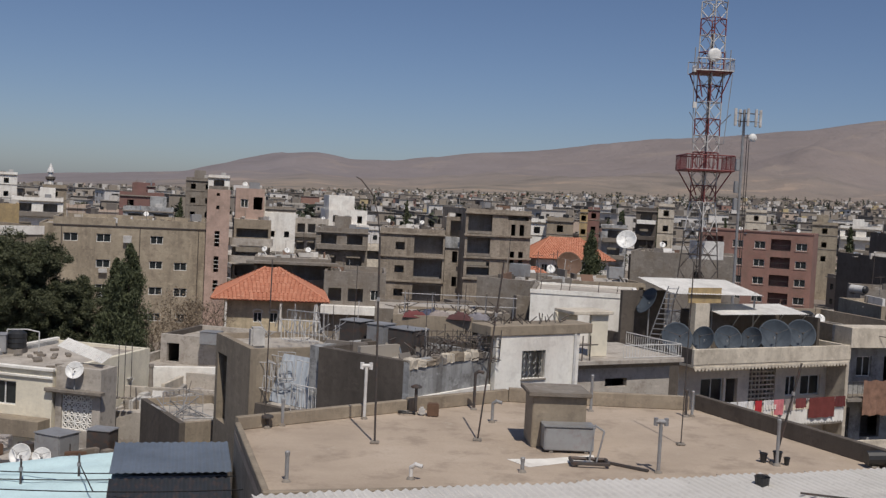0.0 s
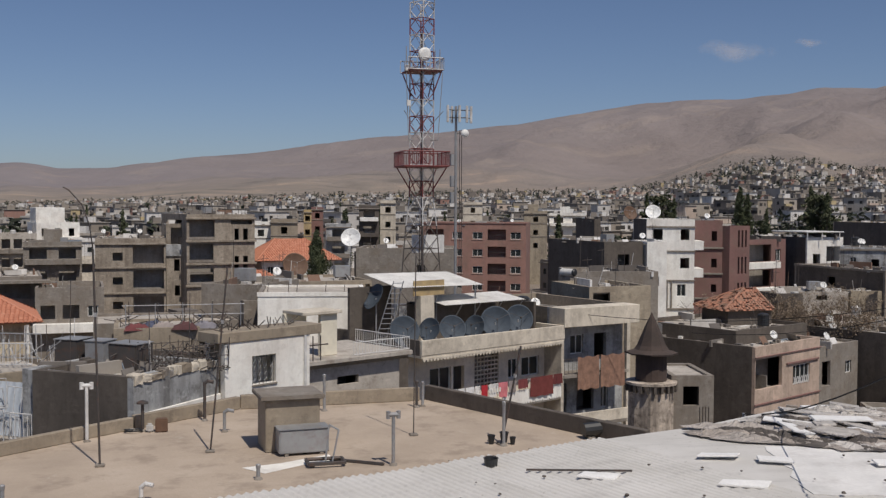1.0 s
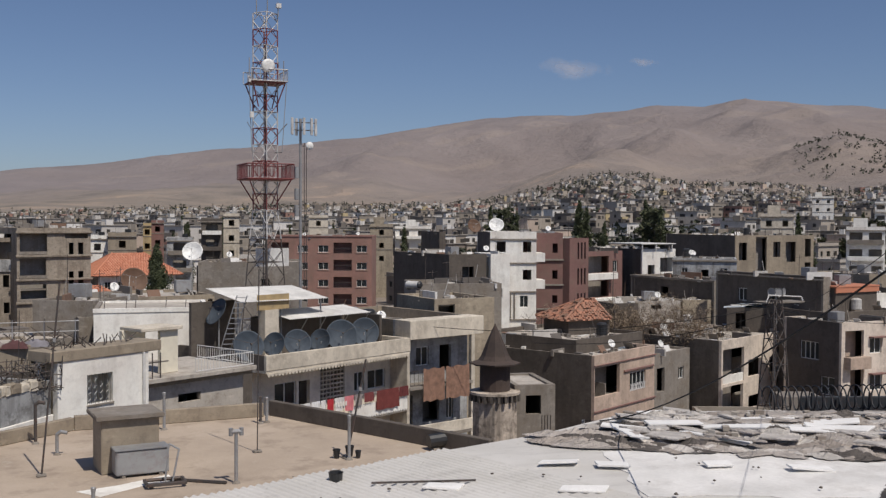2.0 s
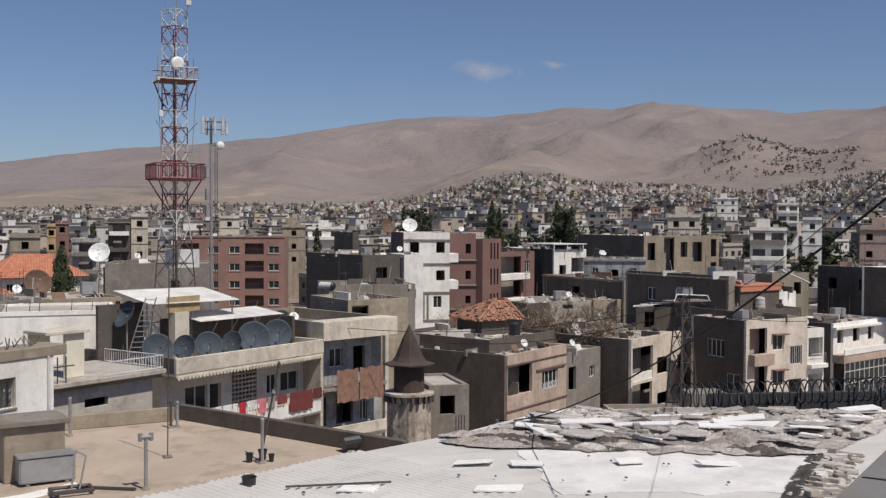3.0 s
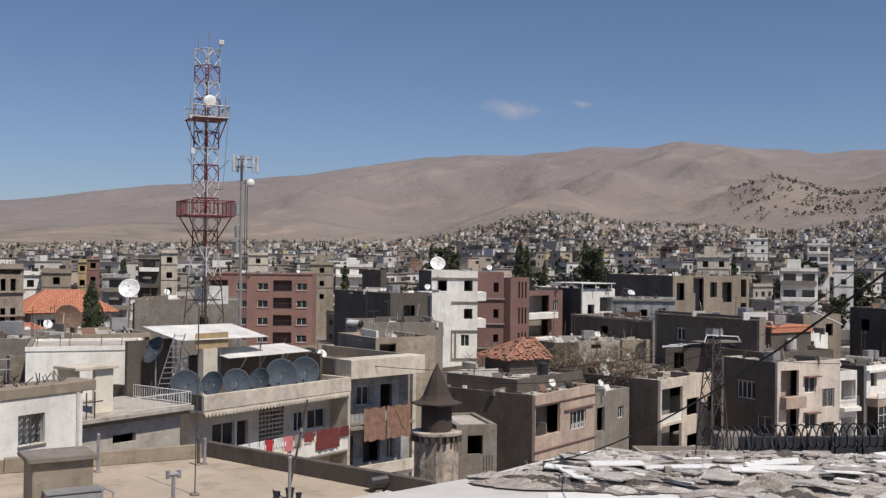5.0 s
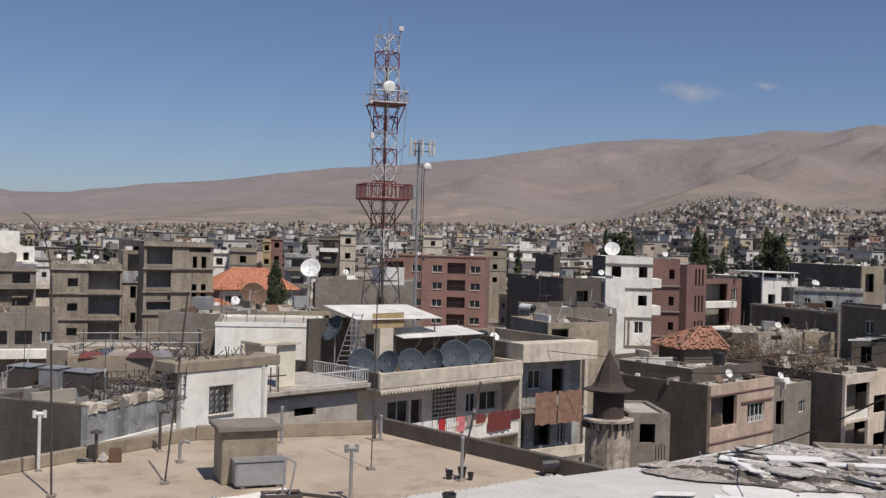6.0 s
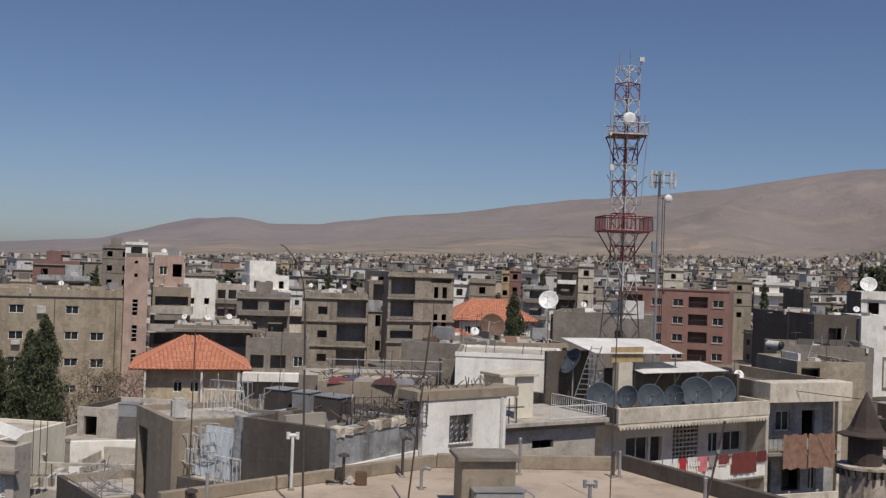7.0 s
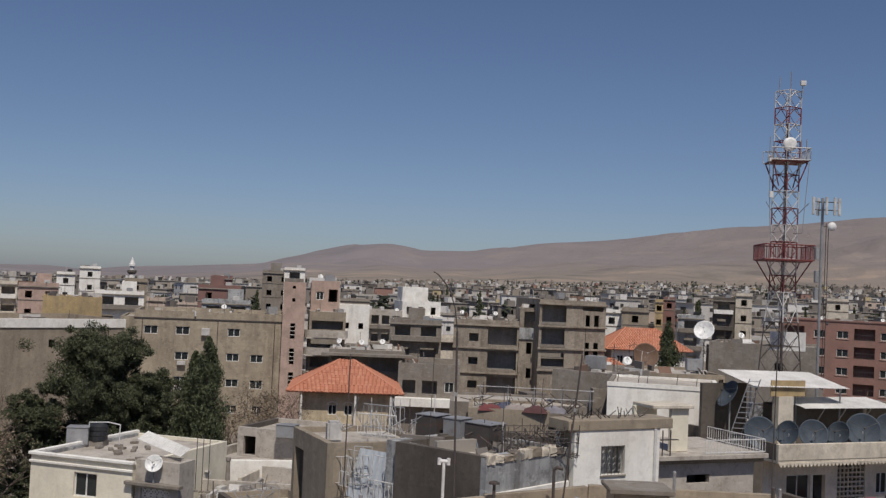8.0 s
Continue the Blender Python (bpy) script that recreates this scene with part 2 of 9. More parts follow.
def box(bm, x0, x1, y0, y1, z0, z1, m=None):
    c = [(x, y, z) for x in (x0, x1) for y in (y0, y1) for z in (z0, z1)]
    vs = [bm.verts.new(m @ Vector(p) if m else p) for p in c]
    for f in ((0, 1, 3, 2), (4, 6, 7, 5), (0, 4, 5, 1), (2, 3, 7, 6), (0, 2, 6, 4), (1, 5, 7, 3)):
        bm.faces.new([vs[i] for i in f])
    return vs


def boxed(*dims):
    bm = bmesh.new()
    box(bm, *dims)
    return bm


def rounded(x0, x1, y0, y1, z0, z1, r=0.02):
    bm = boxed(x0, x1, y0, y1, z0, z1)
    bmesh.ops.bevel(bm, geom=bm.edges[:], offset=r, segments=2, affect="EDGES")
    return bm


def rod(bm, a, b, r, n=6, r2=None):
    """A round bar from a to b."""
    a, b = Vector(a), Vector(b)
    q = (b - a).to_track_quat("Z", "Y").to_matrix()
    rings = []
    for p, rad in ((a, r), (b, r if r2 is None else r2)):
        rings.append([bm.verts.new(p + q @ Vector((rad * math.cos(2 * math.pi * i / n), rad * math.sin(2 * math.pi * i / n), 0))) for i in range(n)])
    for i in range(n):
        bm.faces.new((rings[0][i], rings[0][(i + 1) % n], rings[1][(i + 1) % n], rings[1][i]))
    bm.faces.new(rings[0][::-1])
    bm.faces.new(rings[1])


def rods(lines, r, n=5):
    bm = bmesh.new()
    for a, b in lines:
        rod(bm, a, b, r, n)
    return bm


def lathe(bm, profile, n=16, m=None):
    """A turned shape from (radius, height) pairs about z."""
    rings = []
    for r, z in profile:
        ring = []
        for i in range(n):
            p = Vector((r * math.cos(2 * math.pi * i / n), r * math.sin(2 * math.pi * i / n), z))
            ring.append(bm.verts.new(m @ p if m else p))
        rings.append(ring)
    for u, v in zip(rings, rings[1:]):
        for i in range(n):
            bm.faces.new((u[i], u[(i + 1) % n], v[(i + 1) % n], v[i]))
    bm.faces.new(rings[0][::-1])
    bm.faces.new(rings[-1])


def pierced(bm, m, w, z0, z1, holes, thick=0.25):
    """A wall panel in local x and z, its face at y = 0 and its back at y = thick, with openings (x0, x1, z0, z1) through it."""
    xs = sorted({0.0, w, *(min(max(h[i], 0), w) for h in holes for i in (0, 1))})
    zs = sorted({z0, z1, *(min(max(h[i], z0), z1) for h in holes for i in (2, 3))})
    nx, nz = len(xs) - 1, len(zs) - 1

    def solid(i, j):
        if not (0 <= i < nx and 0 <= j < nz):
            return False
        cx, cz = (xs[i] + xs[i + 1]) / 2, (zs[j] + zs[j + 1]) / 2
        return not any(h[0] < cx < h[1] and h[2] < cz < h[3] for h in holes)

    cache = {}

    def vert(i, j, k):
        if (i, j, k) not in cache:
            cache[i, j, k] = bm.verts.new(m @ Vector((xs[i], k * thick, zs[j])))
        return cache[i, j, k]

    for i in range(nx):
        for j in range(nz):
            if not solid(i, j):
                continue
            bm.faces.new((vert(i, j, 0), vert(i + 1, j, 0), vert(i + 1, j + 1, 0), vert(i, j + 1, 0)))
            bm.faces.new((vert(i, j + 1, 1), vert(i + 1, j + 1, 1), vert(i + 1, j, 1), vert(i, j, 1)))
            for di, dj, a, b in ((-1, 0, (i, j + 1), (i, j)), (1, 0, (i + 1, j), (i + 1, j + 1)), (0, -1, (i, j), (i + 1, j)), (0, 1, (i + 1, j + 1), (i, j + 1))):
                if not solid(i + di, j + dj):
                    bm.faces.new((vert(*a, 0), vert(*a, 1), vert(*b, 1), vert(*b, 0)))


WINDOW_MESHES = {}


def window_meshes(w, h, style):
    key = (round(w, 2), round(h, 2), style)
    if key not in WINDOW_MESHES:
        bm = bmesh.new()
        t = 0.06
        n = 2 if w < 2 else 4
        lights = [(w * i / n + t * (0.5 if i else 1), w * (i + 1) / n - t * (0.5 if i < n - 1 else 1), t, h - t) for i in range(n)]
        pierced(bm, Matrix.Identity(4), w, 0.0, h, lights, 0.07)
        fr = bpy.data.meshes.new("window_frame")
        bm.to_mesh(fr)
        bm.free()
        fr.materials.append(M["frame"])
        bm = boxed(t, w - t, 0.03, 0.04, t, h - t)
        pa = bpy.data.meshes.new("pane")
        bm.to_mesh(pa)
        bm.free()
        pa.materials.append(M["glass"])
        WINDOW_MESHES[key] = fr, pa
    return WINDOW_MESHES[key]


def window(parent, m, w, h, style="w", inset=0.12):
    fr, pa = window_meshes(w, h, style)
    ob = part("window", fr, None, parent)
    ob.matrix_basis = m @ Matrix.Translation((0, inset, 0))
    part("pane", pa, None, ob)
    return ob


def sides(w, d):
    """Local frames of the four walls of a w x d block whose front face lies on y = 0."""
    return {"f": (Matrix.Identity(4), w), "r": (pose(w, 0, 0, 0, 0, 90), d), "b": (pose(w, d, 0, 0, 0, 180), w), "l": (pose(0, d, 0, 0, 0, -90), d)}


def block(name, label, corner, yaw, w, d, z0, z1, wall, holes=None, parapet=0.7, roof="roof", storeys=0, category="house", group="", walls=None):
    """A flat-roofed building: four pierced walls, windows, roof slab, floor slabs. corner: its front left foot; holes: {"f": [(x0, x1, z0, z1, kind)]},
    z from the street; kind w: window, o: open hole, s: shutter."""
    holes = holes or {}
    walls = walls or {}
    ob = thing(name, pose(corner[0], corner[1], z0, 0, 0, yaw), label, category, group)
    h = z1 - z0
    for key, (m, length) in sides(w, d).items():
        hs = [(a, b, c - z0, e - z0, k) for a, b, c, e, k in holes.get(key, ())]
        bm = bmesh.new()
        t = 0.25
        if key in "fb":
            pierced(bm, m, length, 0, h, hs, t)
        else:
            pierced(bm, m @ Matrix.Translation((t, 0, 0)), length - 2 * t, 0, h, [(a - t, b - t, c, e) for a, b, c, e, _ in hs], t)
        part("wall", bm, M[walls.get(key, wall)], ob)
        for a, b, c, e, k in hs:
            if k == "w":
                window(ob, m @ Matrix.Translation((a, 0, c)), b - a, e - c)
            elif k == "o" and key == "f" and b - a > 1.15 and d > 3.0:
                x0, x1 = max(0.27, a - 0.3), min(length - 0.27, b + 0.3)
                part("inner_wall", boxed(x0, x1, 1.35, 1.47, c - 0.35, e + 0.1), M["inner"], ob)
    part("roof", boxed(0.25, w - 0.25, 0.25, d - 0.25, h - parapet - 0.22, h - parapet), M[roof], ob)
    for i in range(1, storeys):
        z = (h - parapet) * i / storeys
        for _, _, c, e, _ in (o for hs in holes.values() for o in hs):
            if c - z0 - 0.05 < z < e - z0 + 0.25:
                z = c - z0 - 0.06
        part("floor_slab", boxed(0.25, w - 0.25, 0.25, d - 0.25, z - 0.2, z), M["concrete"], ob)
    return ob


def windows_at(xs, zs, w, h, kind="w"):
    return [(x - w / 2, x + w / 2, z, z + h, kind) for x in xs for z in zs]

# ---- land ----
TOWN_EL = [(-180, -0.4), (-60, -0.6), (-23, -0.6), (-12, -0.1), (-2.7, 0.3), (6.4, 0.6), (22, 1.0), (26, 1.2), (28.5, 1.8), (31, 2.6), (33.3, 2.6), (36, 2.15), (41, 2.0), (44, 1.7), (48, 2.3), (53, 3.0), (75, 2.0), (180, -0.4)]
RIDGE_EL = [(-180, 2.0), (-60, 0.5), (-22.7, 0.0), (-13.7, 0.7), (-11, 1.45), (-8.8, 1.93), (-7, 2.03), (-5.2, 1.75), (-2.7, 1.84), (2, 2.46), (5, 2.75), (7.8, 3.15), (10.7, 3.52), (15.9, 4.0), (18.6, 4.33), (22.2, 4.9), (25.5, 5.4), (30.3, 5.45), (34.2, 5.95), (36.8, 5.86), (38.8, 6.08), (41.5, 5.91), (45.4, 5.5), (49.6, 5.65), (54, 6.68), (62, 7.2), (110, 4.0), (180, 2.0)]


def curve(table, a):
    return float(np.interp(a, [p[0] for p in table], [p[1] for p in table]))


def land(x, y):
    """Height of the land: level round the camera, climbing to the edge of the town, then to the mountains."""
    r, a = math.hypot(x, y), math.degrees(math.atan2(x, y))
    edge = 18 + 1900 * math.tan(radians(curve(TOWN_EL, a))) - 7
    top = 18 + 4250 * math.tan(radians(curve(RIDGE_EL, a)))
    if r < 260:
        return 0.0
    if r < 1900:
        u = (r - 260) / 1640
        return edge * u * (0.55 + 0.45 * u)
    u = (r - 1900) / 2350
    if u <= 1:
        z = edge + (top - edge) * (0.42 * u + 0.58 * u * u * (3 - 2 * u))
        relief = (top - edge) * 0.24 * math.sin(math.pi * min(u * 1.0, 1)) ** 1.2
        v = Vector((x * 0.0011, y * 0.0011, 3.1))
        f = noise.ridged_multi_fractal(v, 0.9, 2.1, 6, 0.9, 2.0)
        z += relief * (f - 1.15) + 9 * noise.noise(Vector((x, y, 0)) * 0.006) * min(1, u * 5)
        bump = math.exp(-((a - 43.4) / 3.4) ** 2 - ((r - 2750) / 300) ** 2)
        lift = max(0.0, EYE + 2750 * math.tan(radians(4.35 - 0.25 * abs(a - 43.4))) - z)
        return z + lift * bump
    return top - (r - 4250) * 0.25 + 10 * noise.noise(Vector((x, y, 0)) * 0.004)


def terrain():
    radii = [0, 30, 60, 100, 150, 200, 260, 330, 420, 520, 640, 780, 940, 1120, 1320, 1540, 1740, 1900]
    radii += [1900 + 2350 * i / 84 for i in range(1, 85)] + [4380, 4520, 4700]
    angles = [a for a in np.arange(-180, -40, 8)] + [a for a in np.arange(-40, 70, 0.4)] + [a for a in np.arange(70, 180, 8)]
    verts, faces = [(0.0, 0.0, 0.0)], []
    n = len(angles)
    for r in radii[1:]:
        for a in angles:
            x, y = r * math.sin(radians(a)), r * math.cos(radians(a))
            verts.append((x, y, land(x, y)))
    for j in range(n):
        faces.append((0, 1 + (j + 1) % n, 1 + j))
    for i in range(len(radii) - 2):
        for j in range(n):
            a, b = 1 + i * n, 1 + (i + 1) * n
            k = (j + 1) % n
            faces.append((a + j, a + k, b + k, b + j))
    me = bpy.data.meshes.new("ground")
    me.from_pydata(verts, [], faces)
    me.shade_smooth()
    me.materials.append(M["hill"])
    return tagged(new("ground", me), "dry tan ground rising to bare mountains", "ground", kind="structure")


terrain()

# ---- buildings ----
FOOT = []  # centre and radius of what already stands


def stands(corner, yaw, w, d):
    a = radians(yaw)
    cx = corner[0] + math.cos(a) * w / 2 - math.sin(a) * d / 2
    cy = corner[1] + math.sin(a) * w / 2 + math.cos(a) * d / 2
    FOOT.append((cx, cy, math.hypot(w, d) / 2))


def house(name, label, corner, yaw, w, d, z1, wall, holes=None, k=1.0, category="house", strew=True, **more):
    """A block on the street, moved k times as far along the line of sight where its storeys ask for it."""
    holes = {s: [tuple(v * k if i < 2 else (EYE + (v - EYE) * k if i < 4 else v) for i, v in enumerate(h)) for h in hs] for s, hs in (holes or {}).items()}
    corner = (corner[0] * k, corner[1] * k)
    stands(corner, yaw, w * k, d * k)
    ob = block(name, label, corner, yaw, w * k, d * k, 0.0, EYE + (z1 - EYE) * k, wall, holes, category=category, **more)
    if strew:
        clutter(ob.matrix_basis, w * k, d * k, EYE + (z1 - EYE) * k - more.get("parapet", 0.7), min(6, 2 + int(w * d * k * k / 22)))
        bm = junk_mesh(random.Random(int(w * 100 + z1 * 7)), w * k, d * k, min(60, 8 + int(w * d * k * k / 3)), EYE + (z1 - EYE) * k - more.get("parapet", 0.7))
        tagged(part("roof_rubble", bm, M["junk"], ob), kind="stuff")
    return ob


def junk_mesh(rnd, w, d, n, low=0.0, size=1.0, flat=1.0, turn=20, base=0.0):
    """Blocks, boards, leaning sheets, short wall stumps and bars lying about on a roof of w x d."""
    bm = bmesh.new()
    for i in range(n):
        x, y, q = rnd.uniform(min(0.5, w * 0.1), max(w * 0.9, w - 0.5)), rnd.uniform(min(0.5, d * 0.1), max(d * 0.9, d - 0.5)), base + rnd.random() * flat
        m = pose(x, y, low, 0, 0, rnd.choice([0, 90]) + rnd.uniform(-turn, turn))
        s = size * rnd.uniform(0.7, 1.4)
        if q < 0.4:
            box(bm, -0.22 * s, 0.22 * s, -0.15 * s, 0.15 * s, 0, 0.22 * s, m)
        elif q < 0.62:
            box(bm, -0.7 * s, 0.7 * s, -0.16 * s, 0.16 * s, 0.0, 0.06 * s, m)
        elif q < 0.78:
            box(bm, -0.35 * s, 0.35 * s, -0.02, 0.02, 0, 0.5 * s, m @ pose(0, 0, 0, -25 * s, 0, 0))
        elif q < 0.9:
            box(bm, -0.9 * s, 0.9 * s, -0.09, 0.09, 0, 0.5 * s, m)
        else:
            box(bm, -0.02, 0.02, -0.02, 0.02, 0, 1.3 * s, m @ pose(0, 0, 0, rnd.uniform(-14, 14), rnd.uniform(-14, 14), 0))
    return bm


PROTO = {}


def proto_tank(kind):
    """A roof tank to copy: square sheet tank or barrel on a stand."""
    if kind not in PROTO:
        if kind == "square":
            ob = thing("water_tank", pose(0, 0, 0), "weathered square sheet metal tank on a roof", "water tank", "roof water tanks")
            part("body", rounded(-0.6, 0.6, -0.45, 0.45, 0.2, 1.05, 0.03), M["steel_grey"], ob)
            for x in (-0.4, 0.4):
                part("stand", boxed(x - 0.06, x + 0.06, -0.45, 0.45, 0, 0.198), M["concrete"], ob)
        else:
            ob = thing("barrel_tank", pose(0, 0, 0), kind + " plastic barrel tank on a roof", "water tank", "roof water tanks")
            bm = bmesh.new()
            lathe(bm, [(0.44, 0.25), (0.47, 0.3), (0.45, 0.55), (0.47, 0.6), (0.45, 0.85), (0.46, 1.1), (0.3, 1.22), (0.14, 1.25)], 14)
            part("barrel", bm, M["plastic_" + kind], ob)
            part("stand", boxed(-0.4, 0.4, -0.4, 0.4, 0, 0.248), M["concrete"], ob)
        PROTO[kind] = ob
        return ob, True
    return PROTO[kind], False


def proto_rod(k):
    if ("rod", k) not in PROTO:
        h = 1.2 + 0.9 * k
        ob = thing("roof_rod", pose(0, 0, 0), "thin dark rod with a crossbar standing on a roof", "rod", "roof rods")
        part("rod", rods([((0, 0, 0), (0.03 * k, 0, h))], 0.022, 5), M["steel_dark"], ob)
        if k:
            part("crossbar", rods([((-0.35, 0, h * 0.9), (0.4, 0, h * 0.92))], 0.014, 4), M["steel_dark"], ob)
        PROTO["rod", k] = ob
        return ob, True
    return PROTO["rod", k], False


def proto_dish():
    if "dish" not in PROTO:
        ob = thing("satellite_dish", pose(0, 0, 0), "small pale satellite dish on a roof", "satellite dish", "small roof dishes")
        bm = bmesh.new()
        m = pose(0, 0, 0.75, -62, 0, 0)
        lathe(bm, [(0.02, 0.0), (0.18, 0.04), (0.33, 0.12), (0.32, 0.09), (0.17, 0.01)], 16, m)
        part("bowl", bm, M["dish_white"], ob, smooth=True)
        part("mount", rods([((0, 0, 0), (0, 0, 0.75)), (m @ Vector((0, -0.3, 0.1)), m @ Vector((0, 0, 0.36)))], 0.025, 5), M["steel_grey"], ob)
        PROTO["dish"] = ob
        return ob, True
    return PROTO["dish"], False


def proto_heap(k):
    if ("heap", k) not in PROTO:
        rr = random.Random(k)
        ob = thing("block_pile", pose(0, 0, 0), "small pile of grey concrete blocks on a roof", "block pile", "block piles")
        for i in range(7):
            o = part("block", rounded(-0.2, 0.2, -0.1, 0.1, 0, 0.19, 0.015), M["concrete"], ob)
            o.matrix_basis = pose(rr.uniform(-0.5, 0.5), rr.uniform(-0.3, 0.3), 0.19 * (i // 4), 0, 0, rr.uniform(0, 180))
        PROTO["heap", k] = ob
        return ob, True
    return PROTO["heap", k], False


CLUTTER = random.Random(90)


def clutter(m, w, d, z, n):
    """Tanks, rods, dishes and block piles strewn over a flat roof."""
    for i in range(n):
        q = CLUTTER.random()
        ob, first = proto_tank("square") if q < 0.10 else proto_tank("black") if q < 0.15 else proto_tank("white") if q < 0.19 else proto_rod(CLUTTER.randrange(3)) if q < 0.77 else proto_dish() if q < 0.90 else proto_heap(CLUTTER.randrange(2))
        turn = CLUTTER.uniform(-30, 30) + (180 - math.degrees(m.to_euler().z) if ob is PROTO.get("dish") else 0)
        at = m @ pose(CLUTTER.uniform(0.8, max(0.9, w - 0.8)), CLUTTER.uniform(0.8, max(0.9, d - 0.8)), z, 0, 0, turn)
        if first:
            ob.matrix_basis = at
        else:
            copy_thing(ob, at)


def ledge(ob, x0, x1, y0, y1, z0, z1, material, name="ledge", label=""):
    """A slab, band or coping on a house, in the house's own frame."""
    bm = boxed(x0, x1, y0, y1, z0, z1)
    bmesh.ops.bevel(bm, geom=bm.edges[:], offset=min(0.02, 0.2 * min(x1 - x0, y1 - y0, z1 - z0)), segments=1, affect="EDGES")
    return part(name, bm, M[material], ob, label)


def railing(ob, a, b, height, material="steel_white", gap=0.16, r=0.014):
    """Upright bars between two rails from a to b (feet), as parts of one rail."""
    a, b = Vector(a), Vector(b)
    up = Vector((0, 0, height))
    rail = part("railing", rods([(a + up, b + up), (a + Vector((0, 0, 0.08)), b + Vector((0, 0, 0.08)))], r * 1.6), M[material], ob)
    n = max(2, int((b - a).length / gap))
    bm = rods([((0, 0, 0.08), (0, 0, height))], r, 4)
    bar = bpy.data.meshes.new("bar")
    bm.to_mesh(bar)
    bm.free()
    bar.materials.append(M[material])
    for i in range(n + 1):
        o = part("bar", bar, None, rail)
        o.location = a.lerp(b, i / n)
    return rail


# beige apartment block
ob = house("apartment_block", "beige rendered apartment block with white framed windows", (-42.7, 116.4), 16.2, 17.4, 14, 13.8, "beige",
           {"f": [(1.1, 2.6, 11.15, 12.07, "w"), (4.57, 6.08, 11.15, 12.07, "w"), (10.34, 11.7, 11.1, 12.0, "w"),
                  (4.59, 6.07, 8.3, 9.2, "w"), (10.31, 11.72, 8.3, 9.18, "w"), (13.0, 14.4, 8.2, 9.1, "w"),
                  (4.6, 6.0, 5.5, 6.44, "w"), (10.33, 11.77, 5.37, 6.25, "w"), (13.07, 14.5, 5.2, 6.2, "w"), (10.38, 11.75, 2.4, 3.3, "w"), (13.4, 14.6, 2.3, 3.25, "w")]},
           storeys=4, category="apartment block", parapet=0.5)
ledge(ob, -0.06, 17.46, -0.1, -0.002, 12.86, 13.0, "steel_dark", "cornice")
ledge(ob, 7.4, 8.3, -0.45, -0.003, 11.15, 11.95, "plastic_white", "air_conditioner", "white air conditioner box")
ledge(ob, 4.9, 5.8, -0.45, -0.003, 7.75, 8.2, "plastic_white", "air_conditioner", "white air conditioner box")
ledge(ob, 4.7, 5.6, -0.45, -0.003, 4.9, 5.4, "plastic_white", "air_conditioner", "white air conditioner box")
for x in (0.9, 9.2, 15.6):
    part("drainpipe", rods([((x, -0.06, 0), (x, -0.06, 12.8))], 0.045), M["steel_dark"], ob)
house("recessed_wing", "beige wing in shade with an orange slab", (-44.6, 117.3), 16.2, 1.85, 10, 13.0, "beige", {"f": [(0.3, 1.6, 9.0, 10.3, "o")]}, parapet=0.2, strew=False)
ob = house("rendered_building", "long blank tan rendered building with a pale roof edge", (-57.0, 91.5), 51.4, 24.6, 12, 12.9, "tan", {"f": [(16.2, 16.9, 10, 10.8, "o")]})
ledge(ob, -0.1, 24.7, -0.12, -0.003, 12.0, 12.92, "white", "coping")
house("ochre_roof_house", "ochre rendered box house", (-58.3, 127.2), 23.1, 7.0, 8, 14.58, "ochre", parapet=0.2)

# pink stair tower and the block beside it
ob = house("stair_tower", "narrow pink rendered stair tower with slit windows", (-26.5, 119.0), 11.9, 2.5, 5.5, 17.6, "pink",
           {"f": [(0.94, 1.48, 11.2, 12.95, "o"), (0.94, 1.48, 8.3, 10.1, "o"), (0.94, 1.48, 5.6, 7.4, "o"), (1.0, 1.35, 16.9, 17.2, "o"), (1.0, 1.35, 15.4, 15.8, "o")]}, parapet=0.15, category="tower", strew=False)
for z in (11.2, 8.3, 5.6):
    for i in range(1, 4):
        ledge(ob, 0.94, 1.48, 0.08, 0.14, z + 0.45 * i - 0.03, z + 0.45 * i + 0.03, "frame", "glazing_bar")
ob = house("balconied_block", "apartment block with pale curved balconies and open verandas", (-23.9, 121.5), 11.9, 4.2, 12, 14.35, "tan",
           {"f": [(0.3, 3.9, 12.3, 13.3, "o"), (0.3, 3.9, 10.1, 11.3, "o"), (0.3, 3.9, 7.9, 9.3, "o"), (0.3, 3.9, 4.8, 6.6, "o")]}, storeys=5, category="apartment block", parapet=0.1)
for z in (11.4, 9.4, 6.7):
    bm = bmesh.new()
    for i in range(12):
        a0, a1 = math.pi * i / 12, math.pi * (i + 1) / 12
        p = [(2.0 - 2.5 * math.cos(a), -1.3 * math.sin(a) ** 0.6) for a in (a0, a1)]
        q = [(2.0 - 2.38 * math.cos(a), -1.18 * math.sin(a) ** 0.6) for a in (a0, a1)]
        vs = [bm.verts.new((x, y - 0.01, h)) for h in (z, z + 0.85) for x, y in (p[0], p[1], q[1], q[0])]
        for f in ((0, 1, 5, 4), (2, 3, 7, 6), (4, 5, 6, 7), (3, 2, 1, 0)):
            bm.faces.new([vs[j] for j in f])
    bmesh.ops.remove_doubles(bm, verts=bm.verts[:], dist=0.001)
    part("balcony", bm, M["roof"], ob)
    ledge(ob, -0.3, 4.3, -1.1, -0.004, z - 0.16, z, "roof", "balcony_slab")
house("upper_flat", "pink set-back top flat", (-24.9, 127.0), 11.9, 3.4, 7, 17.9, "pink", {"f": [(0.6, 1.5, 15.6, 16.6, "w"), (2.1, 3.2, 15.4, 16.9, "o")]}, parapet=0.3)
